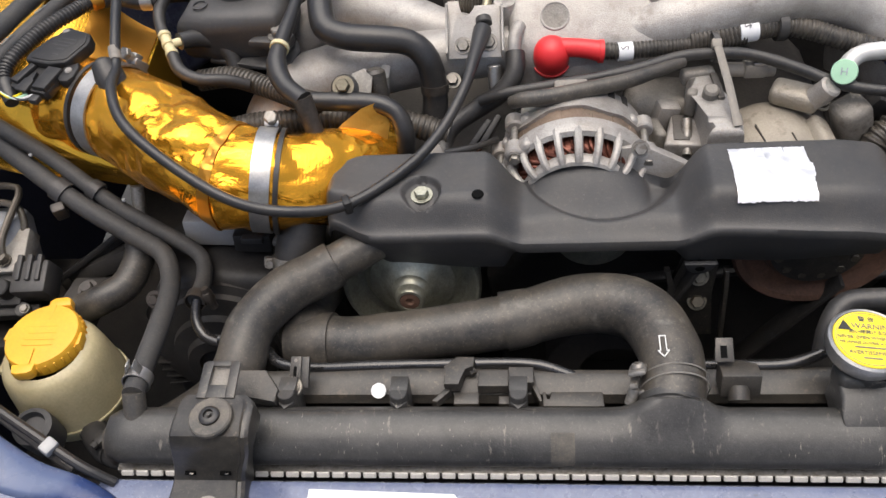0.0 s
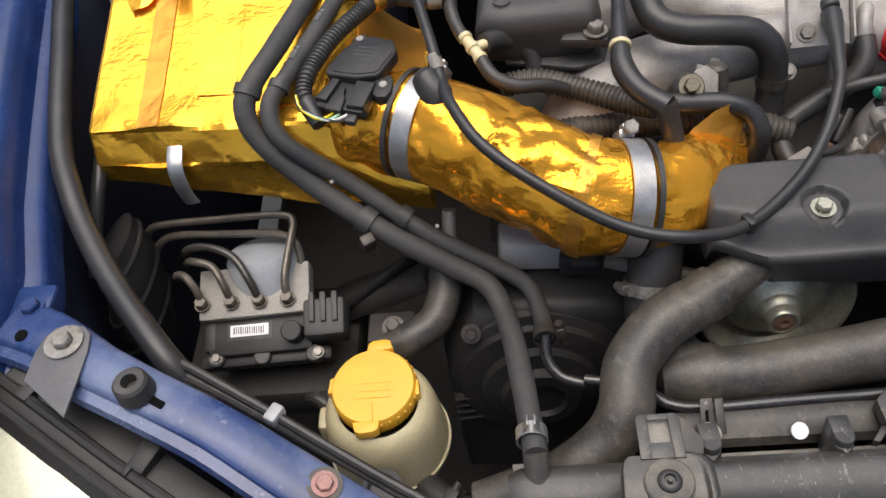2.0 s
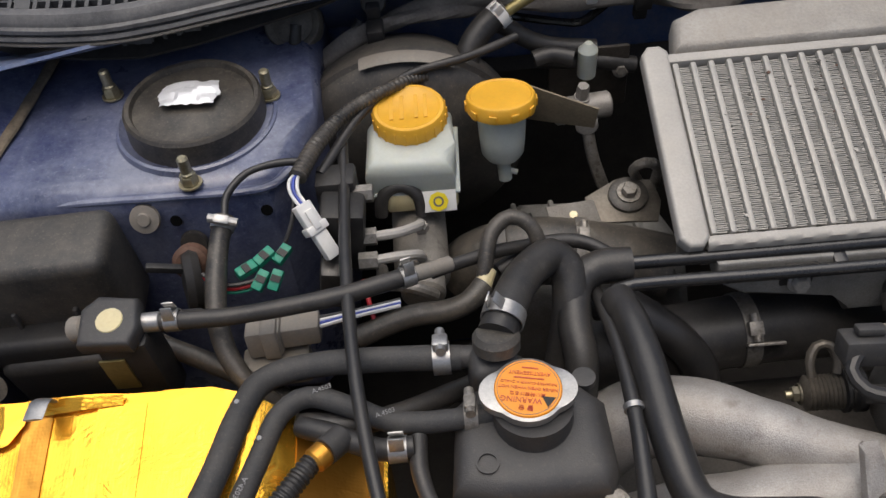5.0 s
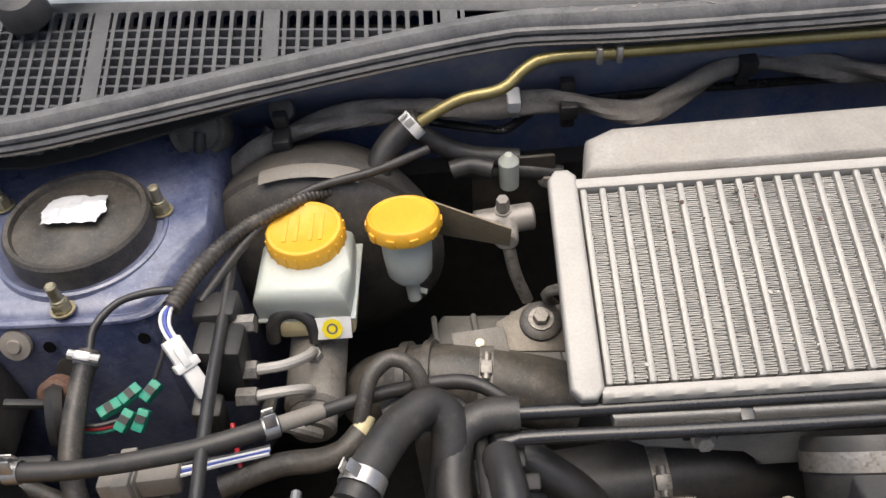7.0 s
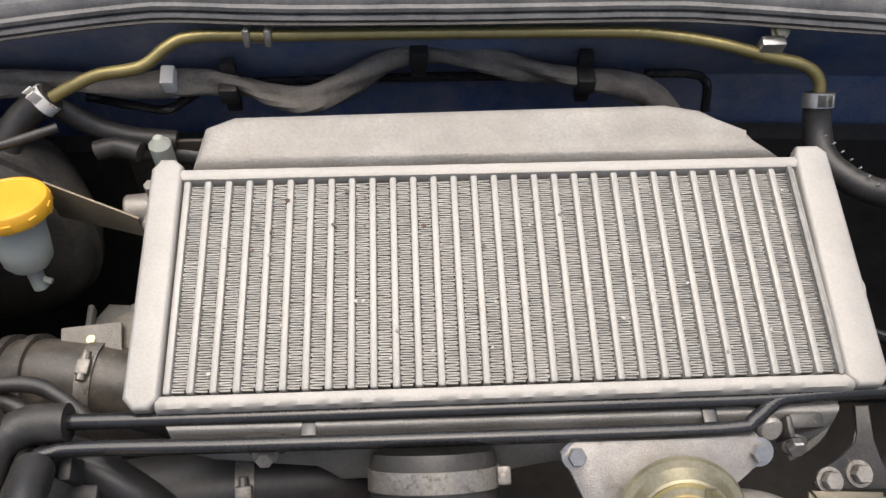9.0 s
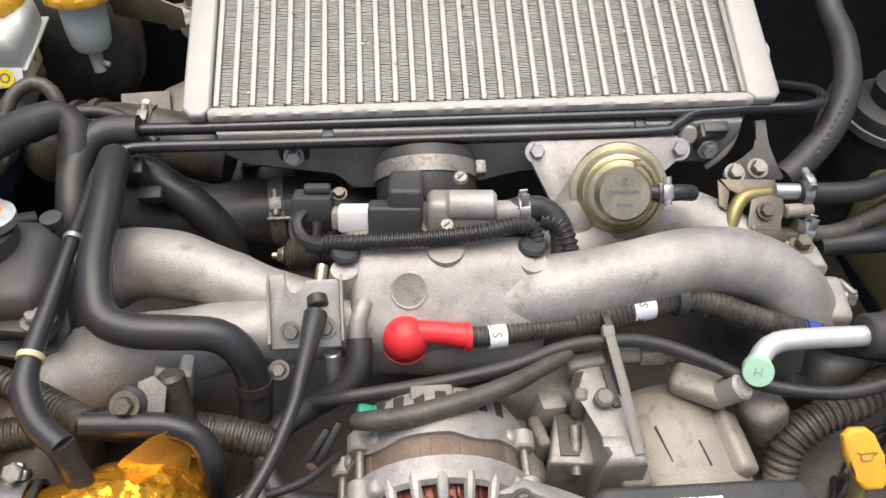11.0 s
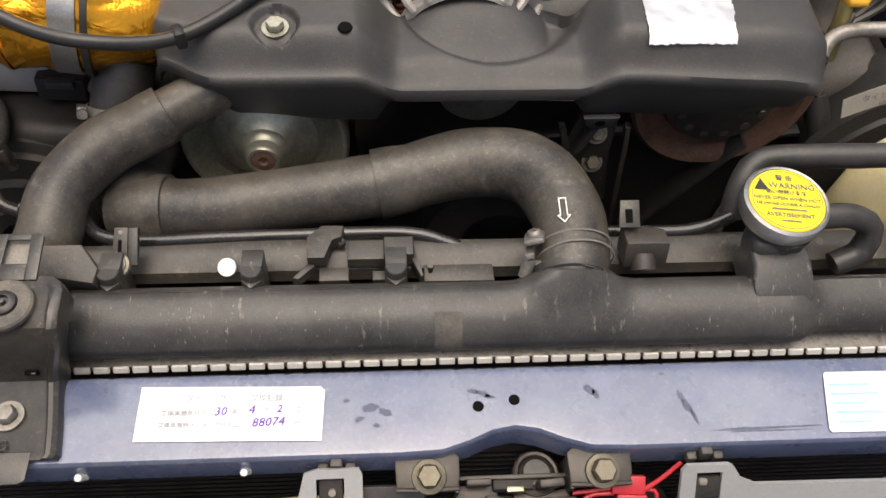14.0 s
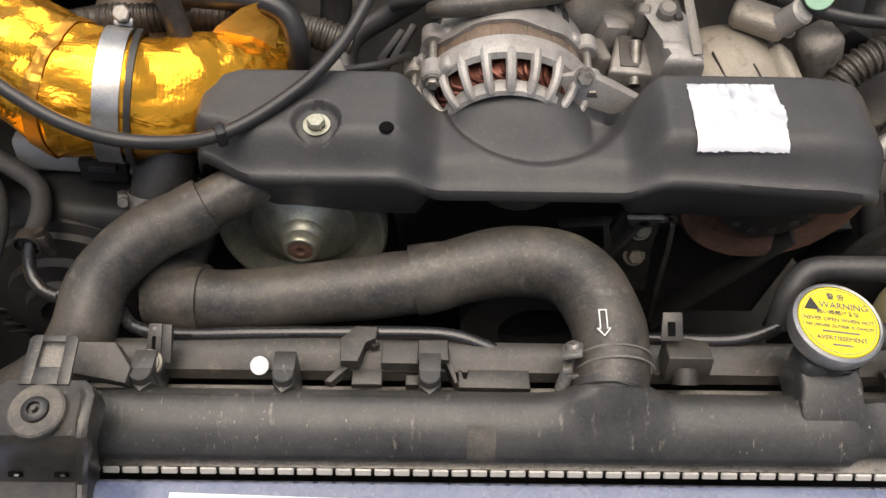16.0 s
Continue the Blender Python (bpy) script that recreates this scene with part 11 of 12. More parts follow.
def corner_bits():
    root = thing("resonator_box", (-0.66, 0.86, 0.80), "dusty black plastic resonator box with moulded ribs", "plastic box")
    part("body", box(NB(), (-0.673, 0.892, 0.935), (0.132, 0.062, 0.100), rot(6, 0, 2), 0.011, 4), PLASTIC_DUSTY, root)
    part("shelf", box(NB(), (-0.672, 0.862, 0.902), (0.128, 0.045, 0.030), rot(0, 0, 2), 0.008, 3), PLASTIC_DARK, root)
    part("skirt", box(NB(), (-0.660, 0.852, 0.860), (0.110, 0.030, 0.080), rot(8, 0, 2), 0.010, 3), PLASTIC_DARK, root)
    for x in (-0.693, -0.644):
        part("rib", box(NB(), (x, 0.8605, 0.925), (0.004, 0.006, 0.018), None, 0.0015), PLASTIC, root)
    part("bolt", hexbolt(NB(), (-0.700, 0.800, 0.92), (0.2, -0.9, 0.3), 0.013, 0.008, 0.014), STEEL_DULL, root)
    v = thing("purge_valve", (-0.585, 0.80, 0.88), "black purge valve with yellowed label", "valve")
    part("head", prism(NB(), [(-0.020, -0.018), (0.016, -0.020), (0.021, -0.006), (0.018, 0.016), (-0.010, 0.020), (-0.021, 0.010)], (-0.580, 0.797, 0.978), (1, 0, 0), (0, 1, 0.2), 0.016, 0.004, 3), PLASTIC, v)
    part("label", lathe(NB(), (-0.579, 0.793, 0.9935), (0, -0.2, 1), [(0, 0.0008), (0.009, 0.0008), (0.0095, 0)], 20), CREAM, v)
    part("body", box(NB(), (-0.576, 0.800, 0.935), (0.036, 0.030, 0.085), rot(4, 0, 0), 0.004), PLASTIC_DARK, v)
    part("label", box(NB(), (-0.586, 0.7835, 0.945), (0.018, 0.002, 0.036), rot(4, 0, 0), 0.0004), PIPE_GOLD, v)
    part("bracket", box(NB(), (-0.545, 0.815, 0.962), (0.040, 0.006, 0.018), None, 0.002), PLASTIC_DARK, v)
    part("nipple", cyl(NB(), (-0.600, 0.798, 0.982), (-0.612, 0.799, 0.980), 0.009, n=16, bev=0.002), GREY_CONN, v)
    h = hose([(-0.548, 0.799, 0.981), (-0.525, 0.798, 0.981), (-0.497, 0.798, 0.981), (-0.455, 0.802, 0.982), (-0.420, 0.809, 0.981), (-0.390, 0.819, 0.979), (-0.372, 0.827, 0.976)], 0.0066, "black purge hose with steel end clip", RUBBER, "purge_hose", n=16)
    part("union", cyl(NB(), (-0.566, 0.799, 0.981), (-0.548, 0.799, 0.981), 0.0070, n=16, bev=0.001), STEEL, h)
    part("union", cyl(NB(), (-0.374, 0.826, 0.976), (-0.345, 0.842, 0.968), 0.0058, n=16, bev=0.001), GREY_CONN, h)
    spring_clip(h, (-0.540, 0.799, 0.981), (1, 0, 0), 0.0070, 0.010)
    spring_clip(h, (-0.377, 0.8245, 0.977), (0.9, 0.4, -0.1), 0.0070, 0.010)
    h = hose([(-0.5135, 0.890, 0.990), (-0.518, 0.868, 0.980), (-0.5195, 0.840, 0.968), (-0.518, 0.815, 0.955), (-0.510, 0.793, 0.940), (-0.495, 0.776, 0.925), (-0.47, 0.765, 0.90)], 0.0078, "black wiring conduit hose down the strut tower", RUBBER_DUSTY, "conduit", "conduit", n=14)
    clamp(h, (-0.515, 0.884, 0.987), (-0.2, -0.85, -0.4), 0.0080, 0.008, (0.2, -0.4, 0.9))
    hose([(-0.5135, 0.888, 0.990), (-0.512, 0.905, 0.998), (-0.498, 0.923, 1.003), (-0.475, 0.932, 1.003), (-0.452, 0.934, 1.001)], 0.0030, "thin black wire over the strut tower", RUBBER_GLOSS, "wire", "wire")
    hose([(-0.590, 0.835, 0.93), (-0.568, 0.822, 0.926), (-0.546, 0.815, 0.918), (-0.510, 0.800, 0.908), (-0.48, 0.79, 0.89)], 0.0078, "dusty open-ended black hose", RUBBER_DUSTY, "loose_hose", n=14, bore=True)
    # green connectors with coloured wires
    g = thing("green_connectors", (-0.48, 0.86, 0.94), "bunch of small green wire connectors", "connector")
    for k, (x, y, z) in enumerate(((-0.500, 0.858, 0.963), (-0.487, 0.868, 0.965), (-0.474, 0.872, 0.962), (-0.490, 0.852, 0.956), (-0.479, 0.853, 0.954))):
        c = part("connector", box(NB(), (x, y, z), (0.0086, 0.0165, 0.0078), rot(8 * k, 15, -52 + 9 * k), 0.0012), GREEN, g)
        part("slot", box(NB(), (x + 0.001, y - 0.002, z + 0.0042), (0.0074, 0.005, 0.0016), rot(8 * k, 15, -52 + 9 * k)), PLASTIC_DARK, c)
    for m, dz in ((RED_WIRE, 0.0), (GREEN, -0.004), (RUBBER, 0.004)):
        part("wire", sweep(NB(), [(-0.533, 0.857, 0.960 + dz), (-0.524, 0.849, 0.957 + dz), (-0.510, 0.848, 0.954 + dz), (-0.494, 0.852, 0.953 + dz)], 0.0016, n=7, step=0.004), m, g)
    part("wire", sweep(NB(), [(-0.472, 0.878, 0.966), (-0.464, 0.890, 0.98), (-0.461, 0.905, 0.992)], 0.0018, n=7), RUBBER, g)
    d = thing("horn_diaphragm", (-0.545, 0.865, 0.93), "black round relay on the strut tower", "relay")
    part("disc", lathe(NB(), (-0.548, 0.868, 0.945), (-0.9, -0.3, 0.2), [(0.006, -0.008), (0.024, -0.006), (0.026, 0.0), (0.022, 0.006), (0, 0.008)], 28), PLASTIC_DARK, d)
    part("arm", box(NB(), (-0.562, 0.865, 0.965), (0.030, 0.006, 0.006), rot(0, 20, 10), 0.001), PLASTIC_DARK, d)
    # white plug hanging from taped loom
    w = thing("white_plug", (-0.445, 0.87, 0.97), "white plastic wiring plug hanging from a taped loom", "plug")
    d = V((0.020, -0.022, -0.036)).normalized()
    R = Matrix((d.cross(V((0.6, -0.7, 0.4))).normalized(), d, d.cross(V((0.6, -0.7, 0.4))).normalized().cross(d))).transposed()
    p0 = V((-0.4555, 0.893, 0.993))
    part("shell", box(NB(), p0 + d * 0.010, (0.014, 0.020, 0.011), R, 0.0015), WHITE, w)
    part("collar", box(NB(), p0 + d * 0.0215, (0.018, 0.007, 0.014), R, 0.0012), WHITE, w)
    part("latch", box(NB(), p0 + d * 0.014 + R @ V((0, 0, 0.007)), (0.006, 0.016, 0.003), R, 0.0008), WHITE, w)
    part("socket", box(NB(), p0 + d * 0.036, (0.012, 0.024, 0.010), R, 0.0015), WHITE, w)
    for k, m in enumerate((WHITE, BLUE_WIRE, WHITE)):
        part("wire", sweep(NB(), [(-0.454 + 0.003 * k, 0.890, 0.990), (-0.463 + 0.003 * k, 0.903, 0.996), (-0.464 + 0.003 * k, 0.915, 0.999), (-0.456, 0.925, 1.000)], 0.0014, n=6, step=0.004), m, w)
    hose([(-0.458, 0.918, 0.999), (-0.444, 0.955, 1.001), (-0.420, 0.994, 1.001), (-0.384, 1.024, 1.000), (-0.360, 1.046, 0.992), (-0.338, 1.062, 0.982)], [0.0074, 0.0072, 0.0062, 0.0055, 0.0052, 0.0052], "black taped wiring loom across the brake servo", RUBBER_DUSTY, "loom_sleeve", "loom", rib=0.0008, pitch=0.0042)
    hose([(-0.444, 0.935, 0.985), (-0.412, 0.995, 0.994), (-0.372, 1.040, 0.999), (-0.315, 1.060, 1.0), (-0.27, 1.085, 1.0)], 0.0040, "thin black wire beside the loom", RUBBER, "wire", "wire")
    # brown-grey connector pair
    c = thing("grey_connector", (-0.48, 0.812, 0.92), "dusty grey wiring connector pair", "connector")
    part("shell", box(NB(), (-0.486, 0.814, 0.941), (0.026, 0.030, 0.024), rot(-8, 0, 4), 0.003), GREY_CONN, c)
    part("band", box(NB(), (-0.481, 0.813, 0.943), (0.012, 0.034, 0.026), rot(-8, 0, 4), 0.002), GREY_CONN, c)
    part("plug", box(NB(), (-0.460, 0.815, 0.941), (0.030, 0.022, 0.018), rot(-8, 0, 4), 0.003), GREY_CONN, c)
    part("shell", box(NB(), (-0.480, 0.800, 0.918), (0.050, 0.026, 0.020), rot(-8, 0, 4), 0.003), GREY_CONN, c)
    for k, m in enumerate((WHITE, BLUE_WIRE, WHITE, RUBBER)):
        part("wire", sweep(NB(), [(-0.447, 0.812 + 0.003 * k, 0.944), (-0.420, 0.818 + 0.002 * k, 0.945), (-0.385, 0.825 + 0.002 * k, 0.945)], 0.0015, n=6), m, c)
    part("wire", sweep(NB(), [(-0.412, 0.845, 0.955), (-0.408, 0.828, 0.945), (-0.404, 0.812, 0.93)], 0.0018, n=6), RED_WIRE, c)


corner_bits()


# ---- brake and clutch hydraulics ----
TAN_STEEL = mat("tan weathered steel", (0.22, 0.18, 0.12), 0.5, metal=0.3, vary=0.25, stain=40, dust=0.3)


def reservoirs():
    root = thing("brake_reservoir", (-0.373, 0.985, 0.90), "milky brake fluid reservoir with yellow ribbed cap", "reservoir")
    b = prism(NB(), [(-0.038, -0.024), (0.036, -0.026), (0.038, 0.0), (0.036, 0.044), (0.020, 0.050), (-0.030, 0.046), (-0.038, 0.030)], (-0.372, 0.975, 0.936), (1, -0.03, 0), (0.03, 1, 0.10), 0.042, 0.012, 4)
    part("bowl", b, MILKY, root)
    part("foot", box(NB(), (-0.366, 0.9690, 0.934), (0.062, 0.046, 0.020), None, 0.004), CREAM, root)
    part("seam", box(NB(), (-0.371, 0.986, 0.947), (0.079, 0.078, 0.003), rot(6, 0, -2), 0.001), MILKY, root)
    a = V((0.0, -0.06, 1)).normalized()
    o = V((-0.3705, 1.002, 0.978))
    prof = [(0.028, 0.0), (0.0315, 0.001), (0.0318, 0.004), (0.0312, 0.0145), (0.0298, 0.0165), (0.027, 0.0166), (0.0255, 0.0156), (0, 0.0156)]
    cp = part("cap", lathe(NB(), o, a, prof, 52), YELLOW, root, "yellow ribbed cap")
    for k in range(22):
        t = 2 * math.pi * k / 22
        part("rib", box(NB(), o + V((0.0316 * math.cos(t), 0.0316 * math.sin(t), 0.0070 - 0.06 * 0.0 + 0.06 * 0.0316 * math.sin(t))), (0.0020, 0.0024, 0.011), rot(0, 0, math.degrees(t)), 0.0005), YELLOW, cp)
    for dx in (-0.015, -0.006, 0.006, 0.014):
        part("embossing", prism(NB(), [(-0.0016, -0.015), (0.0016, -0.015), (0.0016, 0.015), (-0.0016, 0.015)], o + V((dx, 0, 0.0161)), (1, 0, 0), (0, 1, 0.06), 0.0004), YELLOW, cp)
    part("sticker", box(NB(), (-0.352, 0.9425, 0.938), (0.030, 0.002, 0.018), rot(-32, 0, 0), 0.0004), WHITE, root)
    part("symbol", lathe(NB(), (-0.352, 0.9408, 0.939), (0, -0.85, 0.53), [(0, 0.0006), (0.0085, 0.0006), (0.0085, 0)], 8), CAP_YELLOW, root, "yellow warning symbol")
    part("symbol_ring", ring(NB(), (-0.352, 0.9404, 0.9393), (0, -0.85, 0.53), 0.003, 0.0045, 0.0006, 20), INK, root)
    hose([(-0.402, 0.945, 0.925), (-0.400, 0.948, 0.940), (-0.392, 0.951, 0.949), (-0.380, 0.951, 0.950), (-0.369, 0.947, 0.942), (-0.367, 0.940, 0.926)], 0.0056, "black sensor lead arched in front of the reservoir", RUBBER, "wire", "wire", n=12)
    m = thing("master_cylinder", (-0.372, 0.93, 0.85), "dull cast brake master cylinder with metal pipes", "master cylinder")
    part("body", cyl(NB(), (-0.373, 1.02, 0.900), (-0.371, 0.895, 0.892), 0.024, n=26, bev=0.004), CAST_DIRTY, m)
    part("nose", cyl(NB(), (-0.371, 0.899, 0.892), (-0.371, 0.878, 0.890), 0.019, n=24, bev=0.003), CAST_DIRTY, m)
    part("union", hexbolt(NB(), (-0.369, 0.932, 0.914), (0, -0.2, 1), 0.012, 0.010, 0.008), CAST, m)
    for pts in ([(-0.369, 0.930, 0.926), (-0.370, 0.915, 0.938), (-0.385, 0.902, 0.945), (-0.404, 0.897, 0.948)], [(-0.369, 0.900, 0.915), (-0.372, 0.890, 0.930), (-0.388, 0.884, 0.936), (-0.405, 0.880, 0.938)]):
        part("pipe", sweep(NB(), pts, 0.0042, n=10), ALU, m)
    p = thing("proportioning_valve", (-0.425, 0.90, 0.91), "dark valve block with two brass unions", "valve")
    part("block", box(NB(), (-0.430, 0.905, 0.950), (0.036, 0.034, 0.06), rot(0, 8, 0), 0.005), PLASTIC_DARK, p)
    part("block", box(NB(), (-0.432, 0.932, 0.975), (0.032, 0.026, 0.024), None, 0.003), PLASTIC_DARK, p)
    for y, z in ((0.897, 0.948), (0.880, 0.938), (0.922, 0.972)):
        part("union", cyl(NB(), (-0.418, y, z), (-0.403, y, z), 0.0075, n=6), STEEL_DULL, p, sharp=25)
    part("stay", box(NB(), (-0.440, 0.872, 0.925), (0.022, 0.020, 0.05), rot(10, 10, 0), 0.004), BRACKET_BLACK, p)
    hose([(-0.405, 0.905, 0.90), (-0.40, 0.875, 0.915), (-0.378, 0.86, 0.925), (-0.36, 0.862, 0.91)], 0.0052, "dark brake pipe beside the master cylinder", STEEL_DULL, "brake_pipe", "pipe", n=10)
    s = thing("brake_servo", (-0.39, 1.12, 0.80), "large dusty black brake servo drum", "brake servo")
    part("drum", lathe(NB(), (-0.378, 1.03, 0.892), (0, 1, 0.08), [(0.0, 0.0), (0.035, 0.0), (0.060, 0.008), (0.100, 0.024), (0.108, 0.034), (0.112, 0.050), (0.108, 0.070), (0.085, 0.110), (0.0, 0.115)], 56), PLASTIC_DUSTY, s)
    part("band", lathe(NB(), (-0.378, 1.068, 0.895), (0, 1, 0.08), [(0.108, 0), (0.1135, 0.003), (0.1135, 0.011), (0.108, 0.014)], 56), PLASTIC_DUSTY, s)
    part("seam_patch", lathe(NB(), (-0.378, 1.063, 0.895), (0, 1, 0.08), [(0.1128, -0.004), (0.1142, 0.002), (0.1142, 0.009), (0.1130, 0.013)], 20, 72, 116), GREY_CONN, s, "tan weathered patch of the seam")
    c = thing("clutch_reservoir", (-0.288, 1.00, 0.90), "milky clutch fluid cup with yellow cap", "reservoir")
    a = V((0.00, 0.13, 1)).normalized()
    part("cup", lathe(NB(), (-0.2915, 1.004, 0.926), a, [(0.005, -0.012), (0.006, 0.0), (0.015, 0.003), (0.019, 0.009), (0.0205, 0.025), (0.0215, 0.050), (0.021, 0.056)], 36), MILKY, c)
    part("spigot", cyl(NB(), (-0.2915, 1.004, 0.926), (-0.290, 1.001, 0.905), 0.0062, n=14), MILKY, c)
    oc = V((-0.2915, 1.004, 0.926)) + a * 0.052
    cp = part("cap", lathe(NB(), oc, a, [(0.027, 0.0), (0.0300, 0.0008), (0.0305, 0.003), (0.0300, 0.0118), (0.0288, 0.0136), (0.0270, 0.0140), (0.0258, 0.0131), (0, 0.0131)], 52), YELLOW, c, "yellow screw cap")
    for q in range(10):
        t = 2 * math.pi * q / 10
        part("rib", box(NB(), oc + V((0.0306 * math.cos(t), 0.0306 * math.sin(t), 0.0055 - 0.13 * 0.03 * math.sin(t))), (0.0018, 0.0070, 0.008), rot(0, 0, math.degrees(t)), 0.0006), YELLOW, cp)
    part("bracket", prism(NB(), [(-0.014, -0.022), (0.062, -0.014), (0.064, 0.012), (-0.010, 0.026), (-0.016, 0.022)], (-0.264, 1.042, 0.957), (1, -0.28, -0.16), (0, -0.2, 1), 0.002, 0.0006), TAN_STEEL, c, "tan weathered steel plate")
    part("stub", cyl(NB(), (-0.287, 1.002, 0.914), (-0.279, 1.000, 0.912), 0.0025, n=8), MILKY, c)
    k = thing("clutch_cylinder", (-0.21, 1.08, 0.88), "cast clutch master cylinder with pipe unions at the firewall", "clutch cylinder")
    part("body", cyl(NB(), (-0.235, 1.075, 0.918), (-0.180, 1.082, 0.918), 0.013, n=20, bev=0.002), CAST, k)
    part("body", cyl(NB(), (-0.207, 1.050, 0.916), (-0.205, 1.090, 0.918), 0.011, n=18, bev=0.002), CAST, k)
    part("nut", hexbolt(NB(), (-0.208, 1.078, 0.931), (0, -0.2, 1), 0.011, 0.016, 0.008), CAST, k)
    part("cup", lathe(NB(), (-0.200, 1.105, 0.938), (0, -0.1, 1), [(0.009, 0), (0.0095, 0.030), (0.007, 0.033), (0.0035, 0.038), (0, 0.038)], 20), MILKY, k)
    part("plate", box(NB(), (-0.196, 1.118, 0.925), (0.080, 0.006, 0.070), rot(0, 0, 0), 0.004), GREASY, k)
    part("screw", hexbolt(NB(), (-0.165, 1.112, 0.935), (0, -1, 0.2), 0.010, 0.006, 0.008), STEEL_DULL, k)
    part("pipe", sweep(NB(), [(-0.205, 1.055, 0.905), (-0.200, 1.045, 0.880), (-0.190, 1.04, 0.85)], 0.006, n=12), STEEL_DULL, k)
    h = hose([(-0.215, 1.095, 0.965), (-0.235, 1.100, 0.968), (-0.252, 1.098, 0.965)], 0.0085, "short black clutch feed hose", RUBBER, "clutch_hose", n=14)
    hose([(-0.170, 0.985, 0.90), (-0.180, 0.975, 0.925), (-0.172, 0.968, 0.938), (-0.160, 0.970, 0.93), (-0.158, 0.980, 0.90)], 0.0045, "looped steel pipe beside the intercooler", STEEL_DULL, "pipe", "pipe", n=10)


reservoirs()


def gearbox():
    root = thing("gearbox", (-0.23, 0.99, 0.60), "oily cast gearbox housing below the reservoirs", "gearbox")
    part("housing", prism(NB(), [(-0.085, -0.060), (0.085, -0.070), (0.100, 0.010), (0.080, 0.075), (-0.060, 0.085), (-0.095, 0.020)], (-0.215, 0.985, 0.66), (1, 0, 0), (0, 1, 0.06), 0.165, 0.028, 5), LOWER_CAST, root)
    for k in range(4):
        part("rib", box(NB(), (-0.275 + 0.038 * k, 0.990, 0.8265), (0.006, 0.105, 0.012), rot(3, 0, 6), 0.0025), LOWER_CAST, root)
    for x, y in ((-0.288, 0.940), (-0.150, 0.935), (-0.145, 1.040)):
        bolt(root, (x, y, 0.8285), (0, 0, 1), 0.013, 0.008, 0.010, GREASY)


gearbox()


# ---- firewall fittings ----
def firewall_fittings():
    p = thing("brake_line", (0.0, 1.13, 1.03), "long olive zinc pipe along the firewall with clips", "pipe")
    part("tube", sweep(NB(), [(-0.283, 1.105, 1.010), (-0.262, 1.110, 1.020), (-0.238, 1.116, 1.028), (-0.203, 1.119, 1.033), (-0.182, 1.130, 1.044), (-0.160, 1.137, 1.049), (-0.09, 1.136, 1.0495), (0.05, 1.135, 1.050), (0.184, 1.132, 1.050), (0.225, 1.129, 1.048), (0.265, 1.122, 1.044), (0.305, 1.115, 1.036), (0.338, 1.110, 1.029), (0.352, 1.104, 1.016), (0.352, 1.095, 0.995)], 0.0052, n=14), PIPE_GOLD, p)
    for x in (-0.118, -0.101):
        part("clip", box(NB(), (x, 1.135, 1.0505), (0.006, 0.014, 0.016), rot(0, 0, 0), 0.002), STEEL, p)
    part("clip", box(NB(), (-0.1095, 1.140, 1.044), (0.020, 0.006, 0.006), None, 0.001), STEEL, p)
    part("bracket", box(NB(), (0.306, 1.118, 1.040), (0.020, 0.010, 0.026), rot(20, 0, 0), 0.002), STEEL, p)
    part("screw", hexbolt(NB(), (0.312, 1.122, 1.056), (0, -0.8, 0.6), 0.010, 0.005, 0.008), ZINC_GOLD, p)
    h = hose([(-0.276, 1.109, 1.014), (-0.290, 1.106, 1.007), (-0.305, 1.097, 0.997), (-0.315, 1.085, 0.984), (-0.317, 1.072, 0.964), (-0.318, 1.06, 0.93)], 0.0118, "black heater hose with white clip at the firewall", RUBBER, "heater_hose", n=16)
    spring_clip(h, (-0.283, 1.1075, 1.0105), (0.8, 0.4, 0.5), 0.012, 0.010, (0, -0.5, 1), WHITE)
    h = hose([(0.352, 1.100, 1.010), (0.353, 1.085, 0.985), (0.358, 1.060, 0.968), (0.385, 1.030, 0.962), (0.415, 1.01, 0.972)], 0.0118, "black heater hose with pale lettering", RUBBER, "heater_hose", n=16)
    spring_clip(h, (0.352, 1.097, 1.004), (0, -0.5, -0.8), 0.012, 0.012, (0, -0.8, 0.5))
    for k in range(7):
        t = k / 6
        part("lettering", box(NB(), V((0.3545, 1.072, 0.985)).lerp(V((0.384, 1.024, 0.9725)), t) + V((0, -0.001, 0.002)), (0.003, 0.0012, 0.002), rot(30, 0, 30), 0.0003), PALE_PRINT, h)
    # cloth-taped loom
    lm = thing("firewall_loom", (0.0, 1.15, 0.99), "grey cloth-taped wiring loom sagging along the firewall", "loom")
    pts = [(-0.478, 1.098, 0.915), (-0.470, 1.104, 0.940), (-0.455, 1.110, 0.966), (-0.428, 1.114, 0.987), (-0.394, 1.119, 1.003), (-0.340, 1.134, 1.008), (-0.288, 1.143, 1.004), (-0.222, 1.147, 0.996), (-0.145, 1.149, 0.995), (-0.105, 1.140, 0.988), (-0.075, 1.136, 0.988), (-0.045, 1.143, 0.995), (-0.010, 1.158, 1.006), (0.025, 1.168, 1.010), (0.070, 1.166, 1.006), (0.110, 1.158, 1.000), (0.150, 1.152, 0.995), (0.190, 1.150, 0.990), (0.225, 1.145, 0.978), (0.25, 1.14, 0.955)]
    path, us = spline(pts, 0.004)
    T, U = frames(path)
    rows = []
    for i, p0 in enumerate(path):
        sd = T[i].cross(U[i])
        row = []
        for a in range(18):
            t = 2 * math.pi * a / 18
            d = sd * math.cos(t) + U[i] * math.sin(t)
